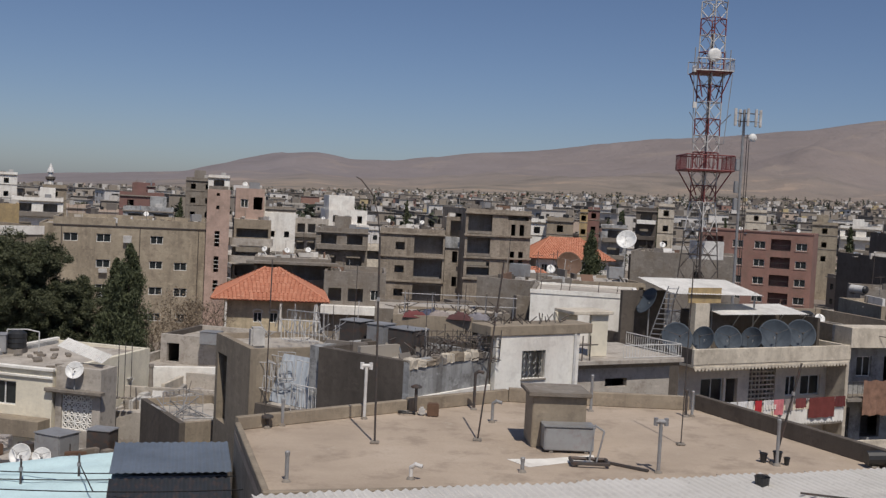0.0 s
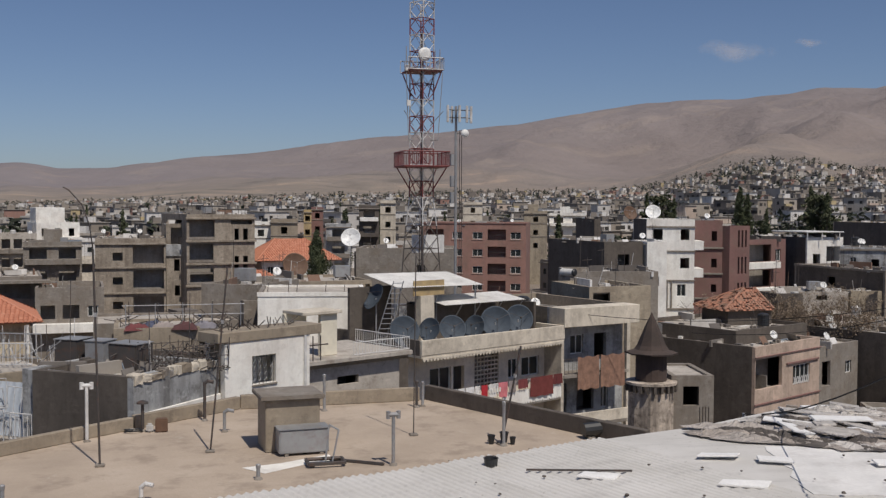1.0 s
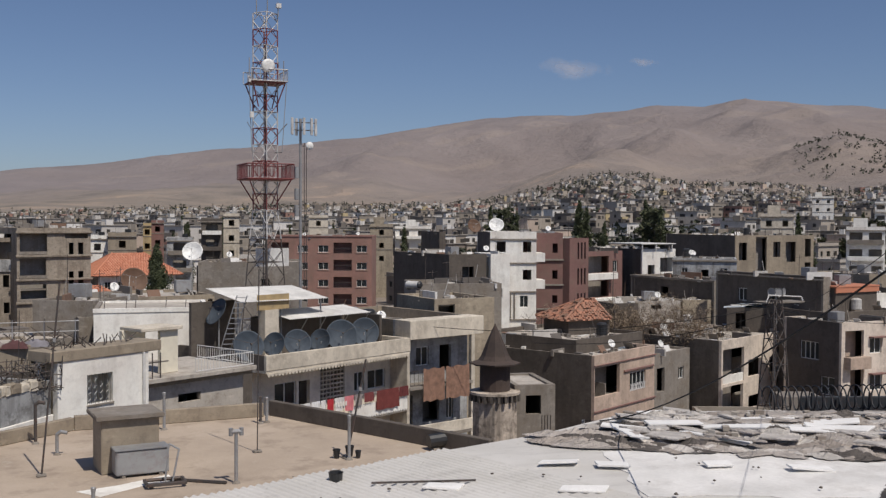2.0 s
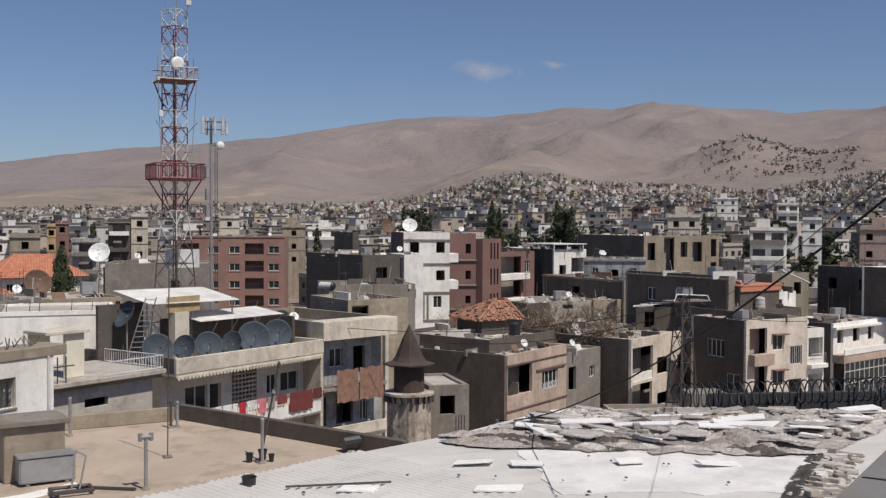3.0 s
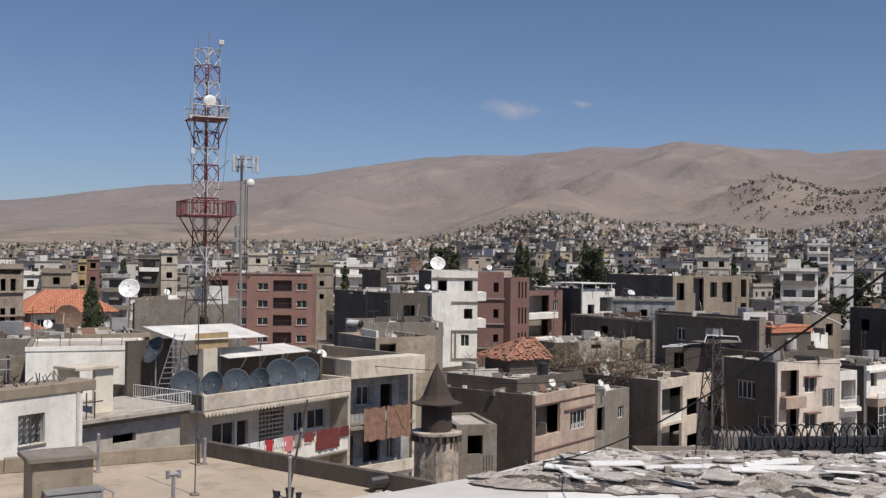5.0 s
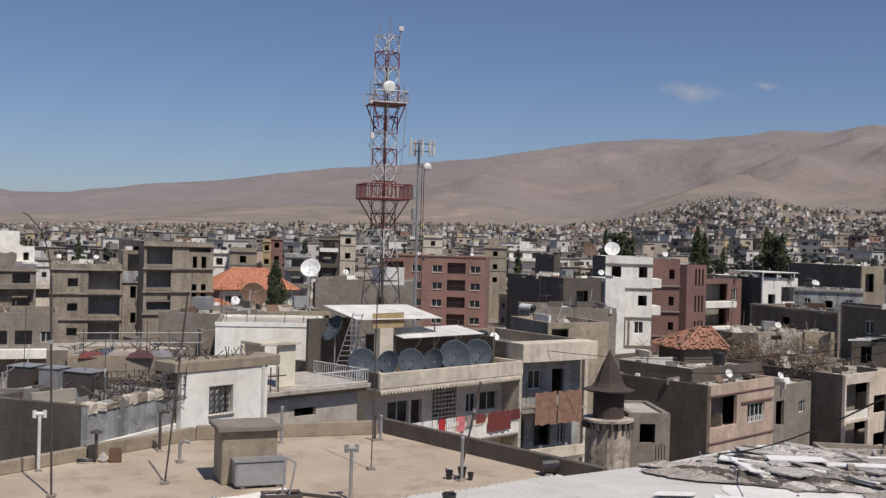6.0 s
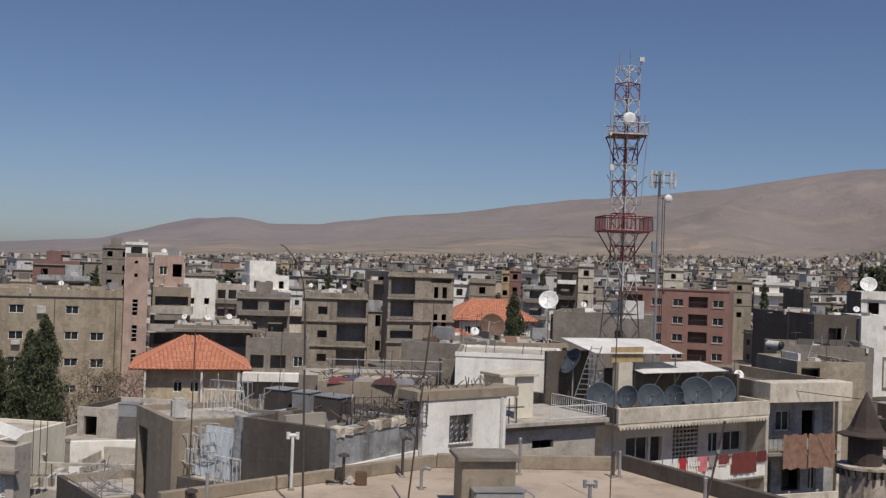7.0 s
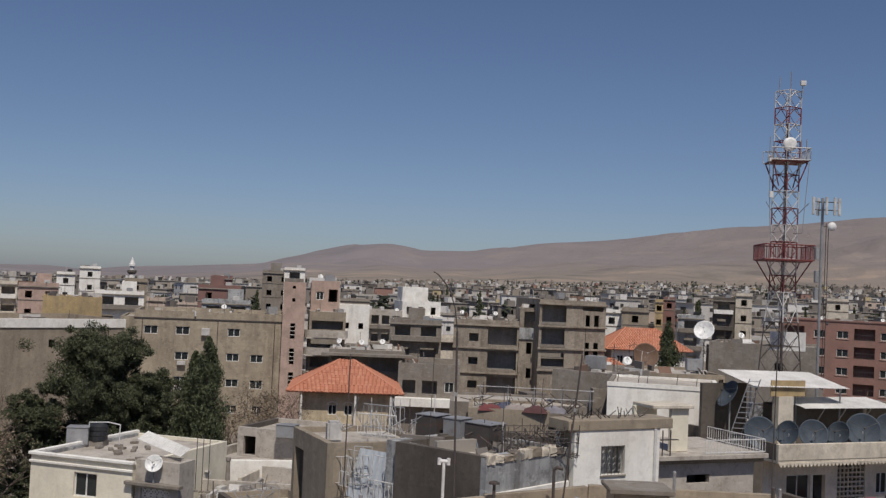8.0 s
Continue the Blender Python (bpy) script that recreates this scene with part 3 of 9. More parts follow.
ob = house("white_building", "bright white rendered house with a roof terrace", (-29.9, 177.4), 8.7, 5.2, 8, 14.0, "white", {"f": [(1.0, 1.8, 10, 11, "o"), (3.4, 4.2, 10, 11, "o")]})
ob = house("slab_building", "dark open concrete building with deep flat slabs", (-20.5, 116.3), 7.8, 8.4, 10, 10.5, "concrete", {"f": [(0.3, 4.0, 8.2, 9.7, "o"), (4.3, 8.1, 8.2, 9.7, "o"), (0.3, 8.1, 5.2, 7.4, "o")]}, storeys=4, parapet=0.1)
ledge(ob, -0.8, 9.2, -1.6, -0.004, 9.85, 10.15, "concrete", "roof_slab")
ob = house("balcony_row_house", "white and grey house with laundry balconies", (-12.4, 113.0), 4, 6.6, 9, 9.6, "concrete", {"f": [(0.5, 1.9, 6.4, 7.8, "o"), (2.6, 4.2, 6.4, 7.8, "o"), (5.0, 6.0, 6.6, 7.7, "w")]}, storeys=3)
ledge(ob, -0.2, 6.7, -1.2, -0.004, 5.1, 6.0, "white", "balcony")

# house under the orange hipped roof
ob = house("tiled_house", "cream stone house with arched windows under an orange hipped tile roof", (-18.8, 92.6), 9.1, 8.2, 8.2, 8.3, "sandstone",
           {"f": [(2.56, 3.3, 6.2, 7.1, "w"), (3.97, 4.7, 6.2, 7.1, "w")]}, parapet=0.0, strew=False)
for x in (2.93, 4.33):
    bm = bmesh.new()
    pts = [(x + 0.5 * math.cos(math.pi * i / 10), 7.1 + 0.34 * math.sin(math.pi * i / 10)) for i in range(11)]
    outer = [bm.verts.new((px, -0.05, pz)) for px, pz in pts]
    inner = [bm.verts.new((x + (px - x) * 0.7, -0.05, 7.1 + (pz - 7.1) * 0.6)) for px, pz in pts]
    for i in range(10):
        bm.faces.new((outer[i], outer[i + 1], inner[i + 1], inner[i]))
    bmesh.ops.solidify(bm, geom=bm.faces[:], thickness=0.05)
    part("window_arch", bm, M["white"], ob)


def tiled_roof(parent, x0, x1, y0, y1, z, apex, ridge=0.6, rows=9, across=20, missing=0.0, seed=1, kind="tile", shift=0.0):
    """A hipped roof of separate barrel tiles laid in courses on four slopes over boarding."""
    rnd = random.Random(seed)
    cx, cy = (x0 + x1) / 2 + shift, (y0 + y1) / 2
    top = [(cx - ridge, cy - 0.05), (cx + ridge, cy - 0.05), (cx + ridge, cy + 0.05), (cx - ridge, cy + 0.05)]
    low = [(x0, y0), (x1, y0), (x1, y1), (x0, y1)]
    bm = bmesh.new()
    lv = [bm.verts.new((x, y, z - 0.06)) for x, y in low]
    tv = [bm.verts.new((x, y, apex - 0.06)) for x, y in top]
    for i in range(4):
        j = (i + 1) % 4
        bm.faces.new((lv[i], lv[j], tv[j], tv[i]))
    bm.faces.new(tv)
    bm.faces.new(lv[::-1])
    deck = part("roof_deck", bm, M[kind], parent)
    bm = bmesh.new()  # a barrel tile, 1 x 1, its foot at y = 0
    ring = [[bm.verts.new((0.5 * math.cos(math.pi * i / 5), y, 0.32 * h * math.sin(math.pi * i / 5))) for i in range(6)] for y, h in ((-0.08, 1.0), (1.0, 0.8))]
    for i in range(5):
        bm.faces.new((ring[0][i], ring[0][i + 1], ring[1][i + 1], ring[1][i]))
    bm.faces.new(ring[0][::-1])
    tile = bpy.data.meshes.new("roof_tile")
    bm.to_mesh(tile)
    bm.free()
    tile.materials.append(M[kind])
    spare = bmesh.new()
    for i in range(4):
        j = (i + 1) % 4
        a, b = Vector((*low[i], z)), Vector((*low[j], z))
        c, e = Vector((*top[i], apex)), Vector((*top[j], apex))
        for r in range(rows):
            l, q = a.lerp(c, r / rows), b.lerp(e, r / rows)
            up = (a.lerp(b, 0.5) - c.lerp(e, 0.5)) * -1 / rows
            n = max(1, round(across * (q - l).length / (b - a).length))
            side = (q - l) / n
            normal = side.cross(up).normalized()
            for t in range(n):
                if rnd.random() < missing:
                    continue
                at = l + side * (t + 0.5) + normal * rnd.uniform(0, 0.02)
                m = Matrix((side, up * 1.05, normal * side.length)).transposed().to_4x4()
                m.translation = at
                if i == 0:
                    o = part("roof_tile", tile, None, deck)
                    o.matrix_basis = m
                else:
                    spare.from_mesh(tile)
                    spare.verts.ensure_lookup_table()
                    for v in spare.verts[-12:]:
                        v.co = m @ v.co
    tagged(part("roof_tiles", spare, M[kind], deck), kind="stuff")
    hips = [(Vector((*low[i], z + 0.05)), Vector((*top[i], apex + 0.05))) for i in range(4)]
    for h in hips:
        part("hip_tile", rods([h], 0.12, 8), M[kind], deck)


tiled_roof(ob, -1.1, 9.1, -1.0, 9.2, 8.25, 10.75, 0.6, 14, 28)
for x in (0.2, 4.9, 8.0):
    part("porch_post", rods([((x, -0.8, 0), (x, -0.8, 8.1))], 0.1, 8), M["white"], ob)

# unfinished concrete block
K = 1.2
ob = house("unfinished_block", "unfinished bare concrete block with gaping openings", (-7.1, 120.7), 1.5, 7.4, 11, 14.3, "bare",
           {"f": [(1.8, 2.85, 11.85, 12.74, "o"), (1.8, 2.85, 9.23, 10.05, "o"), (1.8, 2.85, 6.56, 7.39, "o"), (3.92, 7.2, 11.5, 13.5, "o"), (3.95, 7.2, 8.6, 10.8, "o"), (3.95, 7.2, 6.0, 7.9, "o")],
            "r": [(1, 3, 11.5, 13.5, "o")]}, K, "apartment block", storeys=6, parapet=0.1)
for z in (13.7, 11.1, 8.3):
    ledge(ob, -0.1, 8.95, -0.25, -0.004, EYE + (z - EYE) * K - 0.12, EYE + (z - EYE) * K + 0.1, "bare", "floor_edge")
for z in (11.0, 8.2):
    ledge(ob, 4.8, 8.6, -0.06, -0.003, EYE + (z - EYE) * K, EYE + (z + 0.55 - EYE) * K, "bare", "breast_wall")
ob = house("unfinished_stair", "unfinished concrete stair bay", (0.35, 121.2), -0.6, 2.2, 8, 15.9, "bare", {"f": [(0.5, 2.0, 13.6, 15.45, "o"), (0.84, 1.44, 10.65, 11.95, "o"), (0.9, 1.46, 7.9, 9.05, "o")]}, K, "apartment block", storeys=6, parapet=0.1)
ledge(ob, -0.05, 2.6, -0.2, -0.004, EYE + (12.3 - EYE) * K, EYE + (13.6 - EYE) * K, "blueplaster", "stair_wall")
ob = house("unfinished_block", "taller unfinished bare concrete block with slot windows", (2.5, 118.9), 14, 7.7, 11, 16.95, "bare",
           {"f": [(0.3, 3.1, 14.4, 16.3, "o"), (0.3, 2.97, 11.85, 13.7, "o"), (0.36, 3.0, 9.4, 11.0, "o"), (5.36, 5.86, 14.0, 15.36, "o"), (6.36, 6.9, 14.0, 15.36, "o"),
                  (5.36, 5.86, 10.58, 12.3, "o"), (6.36, 6.9, 10.58, 12.3, "o"), (6.36, 6.9, 8.0, 9.58, "o"), (5.36, 5.86, 8.0, 9.58, "o"), (4.95, 7.4, 15.83, 16.3, "o")],
            "l": [(6, 9, 14.4, 16.3, "o")]}, K, "apartment block", storeys=6, parapet=0.1)
for z in (16.5, 14.0, 11.5, 9.1):
    ledge(ob, -0.2, 9.4, -0.3, -0.004, EYE + (z - EYE) * K - 0.14, EYE + (z - EYE) * K + 0.12, "bare", "floor_edge")
for z in (14.05, 11.55, 9.1):
    ledge(ob, 0.3, 3.7, -0.08, -0.003, EYE + (z - EYE) * K + 0.12, EYE + (z - EYE) * K + 0.5, "concrete", "breast_wall")
for i in range(9):
    part("starter_bar", rods([((1 + i * 0.9, 1.0, 16.8), (1 + i * 0.9 + 0.05, 1.0, 17.9))], 0.025, 4), M["steel_dark"], ob)

for name, x0, x1, y, z0, z1 in (("inner_wall", 0.4, 1.5, 2.2, 14.4, 16.2), ("inner_wall", 1.9, 2.9, 3.4, 11.9, 13.6), ("inner_wall", 0.4, 1.2, 2.6, 9.4, 11.0)):
    part(name, boxed(x0 * K, x1 * K, y, y + 0.15, EYE + (z0 - EYE) * K, EYE + (z1 - EYE) * K), M["tan"], ob)

# low grey and white houses between
ob = house("grey_house", "grey rendered house with a stepped roof", (2.4, 69.9), -33, 4.0, 6, 12.95, "concrete", parapet=0.25)
house("grey_store", "low grey rendered roof store", (4.9, 67.4), 5, 3.2, 5, 12.0, "concrete", parapet=0.25)
ob = house("pale_roof_house", "grey house with a tan patched upper wall", (7.5, 74.6), 12, 7.4, 7, 12.6, "tan", {"f": [(6.9, 7.25, 11.6, 12.3, "o")]}, parapet=0.2)
ob = house("long_white_building", "long bright white rendered house with a patched parapet", (5.29, 61.81), -7.8, 6.3, 6, 12.95, "white", None, parapet=0.12, strew=False, walls={"l": "concrete"})
ledge(ob, -0.04, 6.34, -0.05, -0.003, 12.72, 12.97, "white", "coping")
ledge(ob, 5.3, 5.75, -0.35, -0.004, 11.0, 11.75, "plastic_white", "air_conditioner", "white air conditioner box")
ledge(ob, 5.95, 6.2, -0.09, -0.003, 10.4, 11.3, "blueplaster", "shutter")
for x in (0.5, 1.7, 2.2, 3.9, 5.0):
    part("aerial", rods([((x, 1.5, 12.8), (x + 0.05, 1.5, 13.3 + 0.2 * (x % 1)))], 0.02, 4), M["steel_dark"], ob)
house("roof_shed", "small tan flat-roofed shed", (-2.6, 60.5), 2, 4.6, 5, 11.2, "tan", {"f": [(1, 1.7, 9.4, 10.3, "o")]}, parapet=0.15, strew=False)
house("roof_shed", "low concrete building with a slotted wall", (-4.0, 66.0), 3, 8.5, 6, 10.9, "concrete", {"f": [(1.2, 4.0, 9.4, 10.2, "o"), (4.8, 7.6, 9.4, 10.2, "o")]}, parapet=0.15, strew=False)

def tangle():
    """Pipe frames, rods and bundled cloths crowded on the shed roofs."""
    rr = random.Random(17)
    frame_ob = thing("scrap_heap", pose(-2.0, 61.6, 11.05, 0, 0, -4), "rusty pipe frames and rods crowded on the shed roofs", "scrap metal")
    for x in (0.0, 1.6, 3.1, 4.7, 6.3):
        part("post", rods([((x, 0.0, 0), (x, 0.0, 1.35 + 0.1 * rr.random()))], 0.03, 5), M["steel_grey"], frame_ob)
        part("post", rods([((x, 1.8, 0), (x, 1.8, 1.35))], 0.03, 5), M["steel_dark"], frame_ob)
    for z in (0.75, 1.3):
        part("rail", rods([((-0.2, 0.0, z), (6.5, 0.0, z + 0.05))], 0.025, 5), M["mast_white"], frame_ob)
    for i in range(70):
        a = Vector((rr.uniform(-0.6, 6.6), rr.uniform(-0.6, 1.9), rr.choice([0.01, rr.uniform(0.1, 0.6)])))
        b = a + Vector((rr.uniform(-0.8, 0.8), rr.uniform(-0.3, 0.3), rr.uniform(0.05, 0.6)))
        part("rod", rods([(a, b)], 0.022, 4), M["steel_dark"], frame_ob)
    for i, (x, y, colour, words) in enumerate(((-1.4, 60.9, (0.16, 0.05, 0.05), "dark red"), (0.1, 61.1, (0.30, 0.26, 0.24), "grey"), (1.2, 60.8, (0.10, 0.045, 0.045), "dark red"), (-0.5, 61.9, (0.09, 0.10, 0.15), "dark blue"), (2.3, 61.3, (0.22, 0.21, 0.23), "grey"))):
        bm = bmesh.new()
        g = [[bm.verts.new((0.95 * (u / 14 - 0.5) * 1.5, 0.8 * (v / 8 - 0.5), 0.02 + 0.5 * math.sin(math.pi * u / 14) ** 0.5 * math.sin(math.pi * v / 8) ** 0.5 * (0.6 + 0.6 * abs(noise.noise(Vector((u * 0.4, v * 0.7, i * 5.0))))))) for u in range(15)] for v in range(9)]
        for v in range(8):
            for u in range(14):
                bm.faces.new((g[v][u], g[v][u + 1], g[v + 1][u + 1], g[v + 1][u]))
        o = part("folded_cloth", bm, plain("bundled_cloth", colour, 0.95), smooth=True)
        o.matrix_basis = pose(x, y, 11.05, 0, 0, rr.uniform(-15, 15))
        tagged(o, words + " folded cloth lying on the shed roof", "cloth", "cloth on the shed roof")


tangle()

# terrace with a white railing
ob = house("terrace_house", "low rendered house with a slot opening under a roof terrace", (5.95, 45.6), 28, 5.3, 4.6, 10.9, "roof", {"f": [(1.7, 2.9, 10.05, 10.42, "o")]}, parapet=0.05, strew=False)
ledge(ob, -0.35, 5.7, -0.5, 4.5, 11.12, 11.32, "roof", "terrace_slab")
ledge(ob, -0.35, 5.7, -0.2, 4.5, 10.92, 11.118, "tan", "slab_beam")
railing(ob, (2.3, -0.42, 11.32), (5.55, -0.42, 11.32), 0.62)
railing(ob, (5.55, -0.42, 11.32), (5.55, 3.6, 11.32), 0.62)
ledge(ob, 1.2, 2.12, 0.55, 0.75, 11.325, 13.2, "cream_paint", "porch_wall")
ledge(ob, 0.0, 1.2, 1.6, 1.8, 11.325, 13.2, "cream_paint", "porch_wall")
ledge(ob, 0.1, 2.25, 0.35, 1.9, 13.2, 13.35, "cream", "porch_roof")
part("gate_post", rods([((0.1, -0.4, 11.32), (0.1, -0.4, 12.4))], 0.03), M["steel_dark"], ob)
part("gate_post", rods([((0.5, -0.4, 11.32), (0.5, -0.4, 12.4))], 0.03), M["steel_dark"], ob)
part("gate_bar", rods([((-0.2, -0.4, 12.0), (0.9, -0.4, 12.0))], 0.03), M["steel_dark"], ob)

# villa with orange roof, farther off
ob = house("villa", "white villa with round-arched windows under an orange tile roof", (13.3, 149.3), 10, 10.6, 8, 10.3, "white", {"f": [(0.8, 1.7, 7.6, 9.4, "w"), (2.6, 3.5, 7.6, 9.4, "w"), (7.2, 8.1, 7.6, 9.4, "w")]}, parapet=0.0, strew=False)
tiled_roof(ob, -1.0, 11.4, -0.8, 9.0, 10.2, 13.1, 2.2, 15, 34, seed=4)
ob = house("villa_annex", "small white annex with a tiled lean-to", (11.4, 139.5), 8, 4.4, 5, 8.3, "white", {"f": [(2.6, 3.5, 6.2, 7.6, "o")]}, parapet=0.0, strew=False)
tiled_roof(ob, -0.6, 3.0, -0.6, 5.2, 8.3, 9.3, 0.3, 3, 6, seed=9)
ob = house("dish_building", "grey rendered house with dishes on the roof", (18.9, 106.2), -17, 10, 8, 13.7, "concrete", {"f": [(6.2, 7.0, 11, 12, "o")]}, parapet=0.25)

# reddish apartment block
ob = house("brick_block", "reddish brown apartment block with dark square windows", (44.1, 182.9), -22.5, 18.6, 14, 15.05, "brick",
           {"f": [(x, x + 1.75, z, z + 1.2, "w") for z in (12.2, 9.2, 6.2, 3.2) for x in (5.65, 9.25, 15.95)] + [(x, x + 3.2, z, z + 1.9, "o") for z in (12.0, 9.0, 6.0, 3.0) for x in (11.9, 0.9)]}, storeys=5, category="apartment block", parapet=0.5)
for z in (12.0, 9.0, 6.0, 3.0):
    for x in (5.65, 9.25, 15.95):
        ledge(ob, x - 0.15, x + 1.9, -0.09, -0.004, z + 0.02, z + 0.16, "pink", "window_sill")
    railing(ob, (11.9, 0.06, z), (15.1, 0.06, z), 0.9, "steel_dark", 0.4, 0.02)
ledge(ob, -0.1, 18.7, -0.12, -0.003, 14.85, 15.1, "maroon", "coping")
for z in (12.0, 9.0, 6.0, 3.0):
    for x in (11.8, 0.8):
        part("loggia_wall", boxed(x, x + 3.5, 1.3, 1.42, z, z + 2.3), M["maroon"], ob)

# tall white block and the maroon one behind it
# shade of the left wall is put in as dark render
ob = house("white_block", "tall weathered white block with dark square windows", (51.1, 106.6), -17, 5.2, 10.5, 16.65, "white",
           {"f": [(0.7, 1.75, 14.4, 15.57, "o"), (3.68, 4.64, 14.4, 15.57, "o"), (0.7, 1.78, 11.25, 12.4, "o"), (3.68, 4.66, 11.3, 12.43, "o"), (0.84, 1.9, 8.0, 9.3, "w"), (3.35, 4.31, 8.25, 9.56, "w"), (0.97, 1.93, 4.85, 5.93, "w"), (3.48, 4.45, 5.1, 6.18, "w")]},
           walls={"l": "block"}, storeys=5, category="apartment block", parapet=0.8)
for z in (15.85, 13.2, 10.0, 6.9):
    ledge(ob, -0.08, 5.28, -0.14, -0.004, z - 0.12, z + 0.05, "concrete", "floor_band")
for z in (13.3, 10.3):
    ledge(ob, 5.2, 6.2, 0.0, 3.0, z, z + 1.0, "white", "balcony")
for x in (2.3, 2.75):
    part("drainpipe", rods([((x, -0.16, 7.0), (x, -0.16, 10.0))], 0.07), M["concrete"], ob)
house("rear_wing", "dark unplastered rear wing with a broken parapet", (43.5, 100.5), 8, 4.6, 12, 14.4, "block", {"f": [(1.6, 3.0, 11.6, 13.1, "o")]}, parapet=0.3)
house("pale_annex", "narrow pale annex beside the white block", (48.3, 100.6), -8, 2.1, 6, 14.4, "white", {"f": [(0.7, 1.3, 9.8, 10.8, "o")]}, parapet=0.3)
house("dark_wing", "dark rendered upper wing", (50.4, 119.5), 0, 0.8, 6, 16.5, "block", parapet=0.3)
ob = house("maroon_block", "maroon rendered block with stacked corner windows", (55.8, 109.5), -22, 5.4, 9, 16.5, "maroon", {"f": [(4.2, 4.8, 14.2, 15.3, "o"), (4.2, 4.8, 11.2, 12.2, "o"), (4.2, 4.8, 8.4, 9.3, "o")]}, storeys=5, category="apartment block", parapet=0.3)
for z in (13.3, 10.4, 7.6):
    ledge(ob, -0.05, 5.5, -0.2, -0.004, z, z + 0.2, "concrete", "floor_band")
ob = house("maroon_stair", "maroon stair bay with vertical slots", (61.2, 106.6), 20, 3.4, 7, 15.9, "maroon", {"f": [(x, x + 0.3, z, z + 1.9, "o") for x in (1.4, 2.0, 2.6) for z in (13.5, 10.5, 7.6)]}, storeys=5, category="apartment block", parapet=0.3)
ob = house("veranda_house", "reddish house with pale verandas", (65.0, 110.5), 22, 8.4, 8, 14.2, "maroon", {"f": [(0.3, 5.6, 11.6, 13.6, "o"), (0.3, 5.6, 8.6, 10.6, "o"), (6.4, 7.4, 11.6, 13, "w")]}, storeys=4, parapet=0.3)
for z in (10.8, 7.8):
    ledge(ob, -0.1, 6.0, -1.1, -0.004, z, z + 0.75, "white", "balcony")

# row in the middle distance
# left walls along this row are coloured dark where the sun misses them
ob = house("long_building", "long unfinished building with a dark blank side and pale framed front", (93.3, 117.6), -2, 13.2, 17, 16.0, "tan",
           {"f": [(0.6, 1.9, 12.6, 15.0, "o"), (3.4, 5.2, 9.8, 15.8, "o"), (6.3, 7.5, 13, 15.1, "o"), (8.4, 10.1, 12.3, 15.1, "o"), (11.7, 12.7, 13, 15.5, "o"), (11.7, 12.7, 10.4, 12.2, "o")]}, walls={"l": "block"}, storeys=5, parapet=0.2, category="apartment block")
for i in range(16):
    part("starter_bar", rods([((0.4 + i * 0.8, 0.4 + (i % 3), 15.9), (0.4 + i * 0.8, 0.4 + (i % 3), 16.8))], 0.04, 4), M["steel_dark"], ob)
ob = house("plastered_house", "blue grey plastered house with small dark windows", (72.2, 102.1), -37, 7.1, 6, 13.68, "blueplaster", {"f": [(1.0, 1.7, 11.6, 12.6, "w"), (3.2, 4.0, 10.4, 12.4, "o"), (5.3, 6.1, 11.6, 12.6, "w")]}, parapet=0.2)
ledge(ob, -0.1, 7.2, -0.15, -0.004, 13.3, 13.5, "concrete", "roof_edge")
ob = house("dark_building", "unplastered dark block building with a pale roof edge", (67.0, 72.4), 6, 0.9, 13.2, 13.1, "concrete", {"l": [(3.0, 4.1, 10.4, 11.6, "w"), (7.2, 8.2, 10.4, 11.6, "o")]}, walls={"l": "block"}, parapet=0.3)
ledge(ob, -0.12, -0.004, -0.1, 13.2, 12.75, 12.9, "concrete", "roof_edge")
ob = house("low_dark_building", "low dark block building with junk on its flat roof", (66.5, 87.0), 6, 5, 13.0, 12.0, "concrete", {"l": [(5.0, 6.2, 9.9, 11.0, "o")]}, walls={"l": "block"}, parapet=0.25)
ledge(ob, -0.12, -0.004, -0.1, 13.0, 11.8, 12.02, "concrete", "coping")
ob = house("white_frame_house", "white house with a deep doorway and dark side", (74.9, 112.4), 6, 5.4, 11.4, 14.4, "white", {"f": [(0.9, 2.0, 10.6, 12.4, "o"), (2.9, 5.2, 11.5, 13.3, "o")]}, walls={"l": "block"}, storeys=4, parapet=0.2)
ledge(ob, -0.6, 5.0, -0.6, 6, 15.0, 15.12, "sheet_white", "canopy")
for x in (-0.4, 1.8, 4.4):
    part("canopy_post", rods([((x, -0.5, 14.0), (x, -0.5, 15.05))], 0.07), M["steel_white"], ob)
ob = house("blank_wall_house", "pale blank rendered house with a slot window", (51.1, 78.0), -18, 4.2, 6, 11.0, "roof", {"f": [(1.6, 2.5, 10.3, 10.7, "o")]}, 1.15, parapet=0.2)
house("beige_wall_house", "beige blank rendered house", (55.2, 76.5), -12, 3.6, 6, 11.1, "beige", None, 1.15, parapet=0.2)
house("dark_shed", "small dark block shed", (48.2, 76.4), 0, 2.4, 3, 11.0, "concrete", None, 1.1, walls={"f": "block", "l": "block"}, parapet=0.15)
ob = house("ruined_tile_house", "old house under a broken reddish tile roof", (43.6, 76.0), 2, 4.0, 4, 9.9, "block", parapet=0.0, strew=False)
tiled_roof(ob, -0.6, 3.9, -0.4, 4.4, 9.8, 11.3, 0.5, 11, 18, missing=0.35, seed=7, kind="old_tile", shift=1.5)
house("olive_house", "olive rendered house with a lean-to", (28.2, 67.6), 5, 4.8, 6, 12.5, "beige", {"f": [(0.3, 1.6, 11.3, 12.1, "o")]}, parapet=0.3)
house("low_roof_house", "grey rendered house with a walled flat roof", (31.0, 78.2), -12, 7, 6, 12.9, "concrete", parapet=0.4)
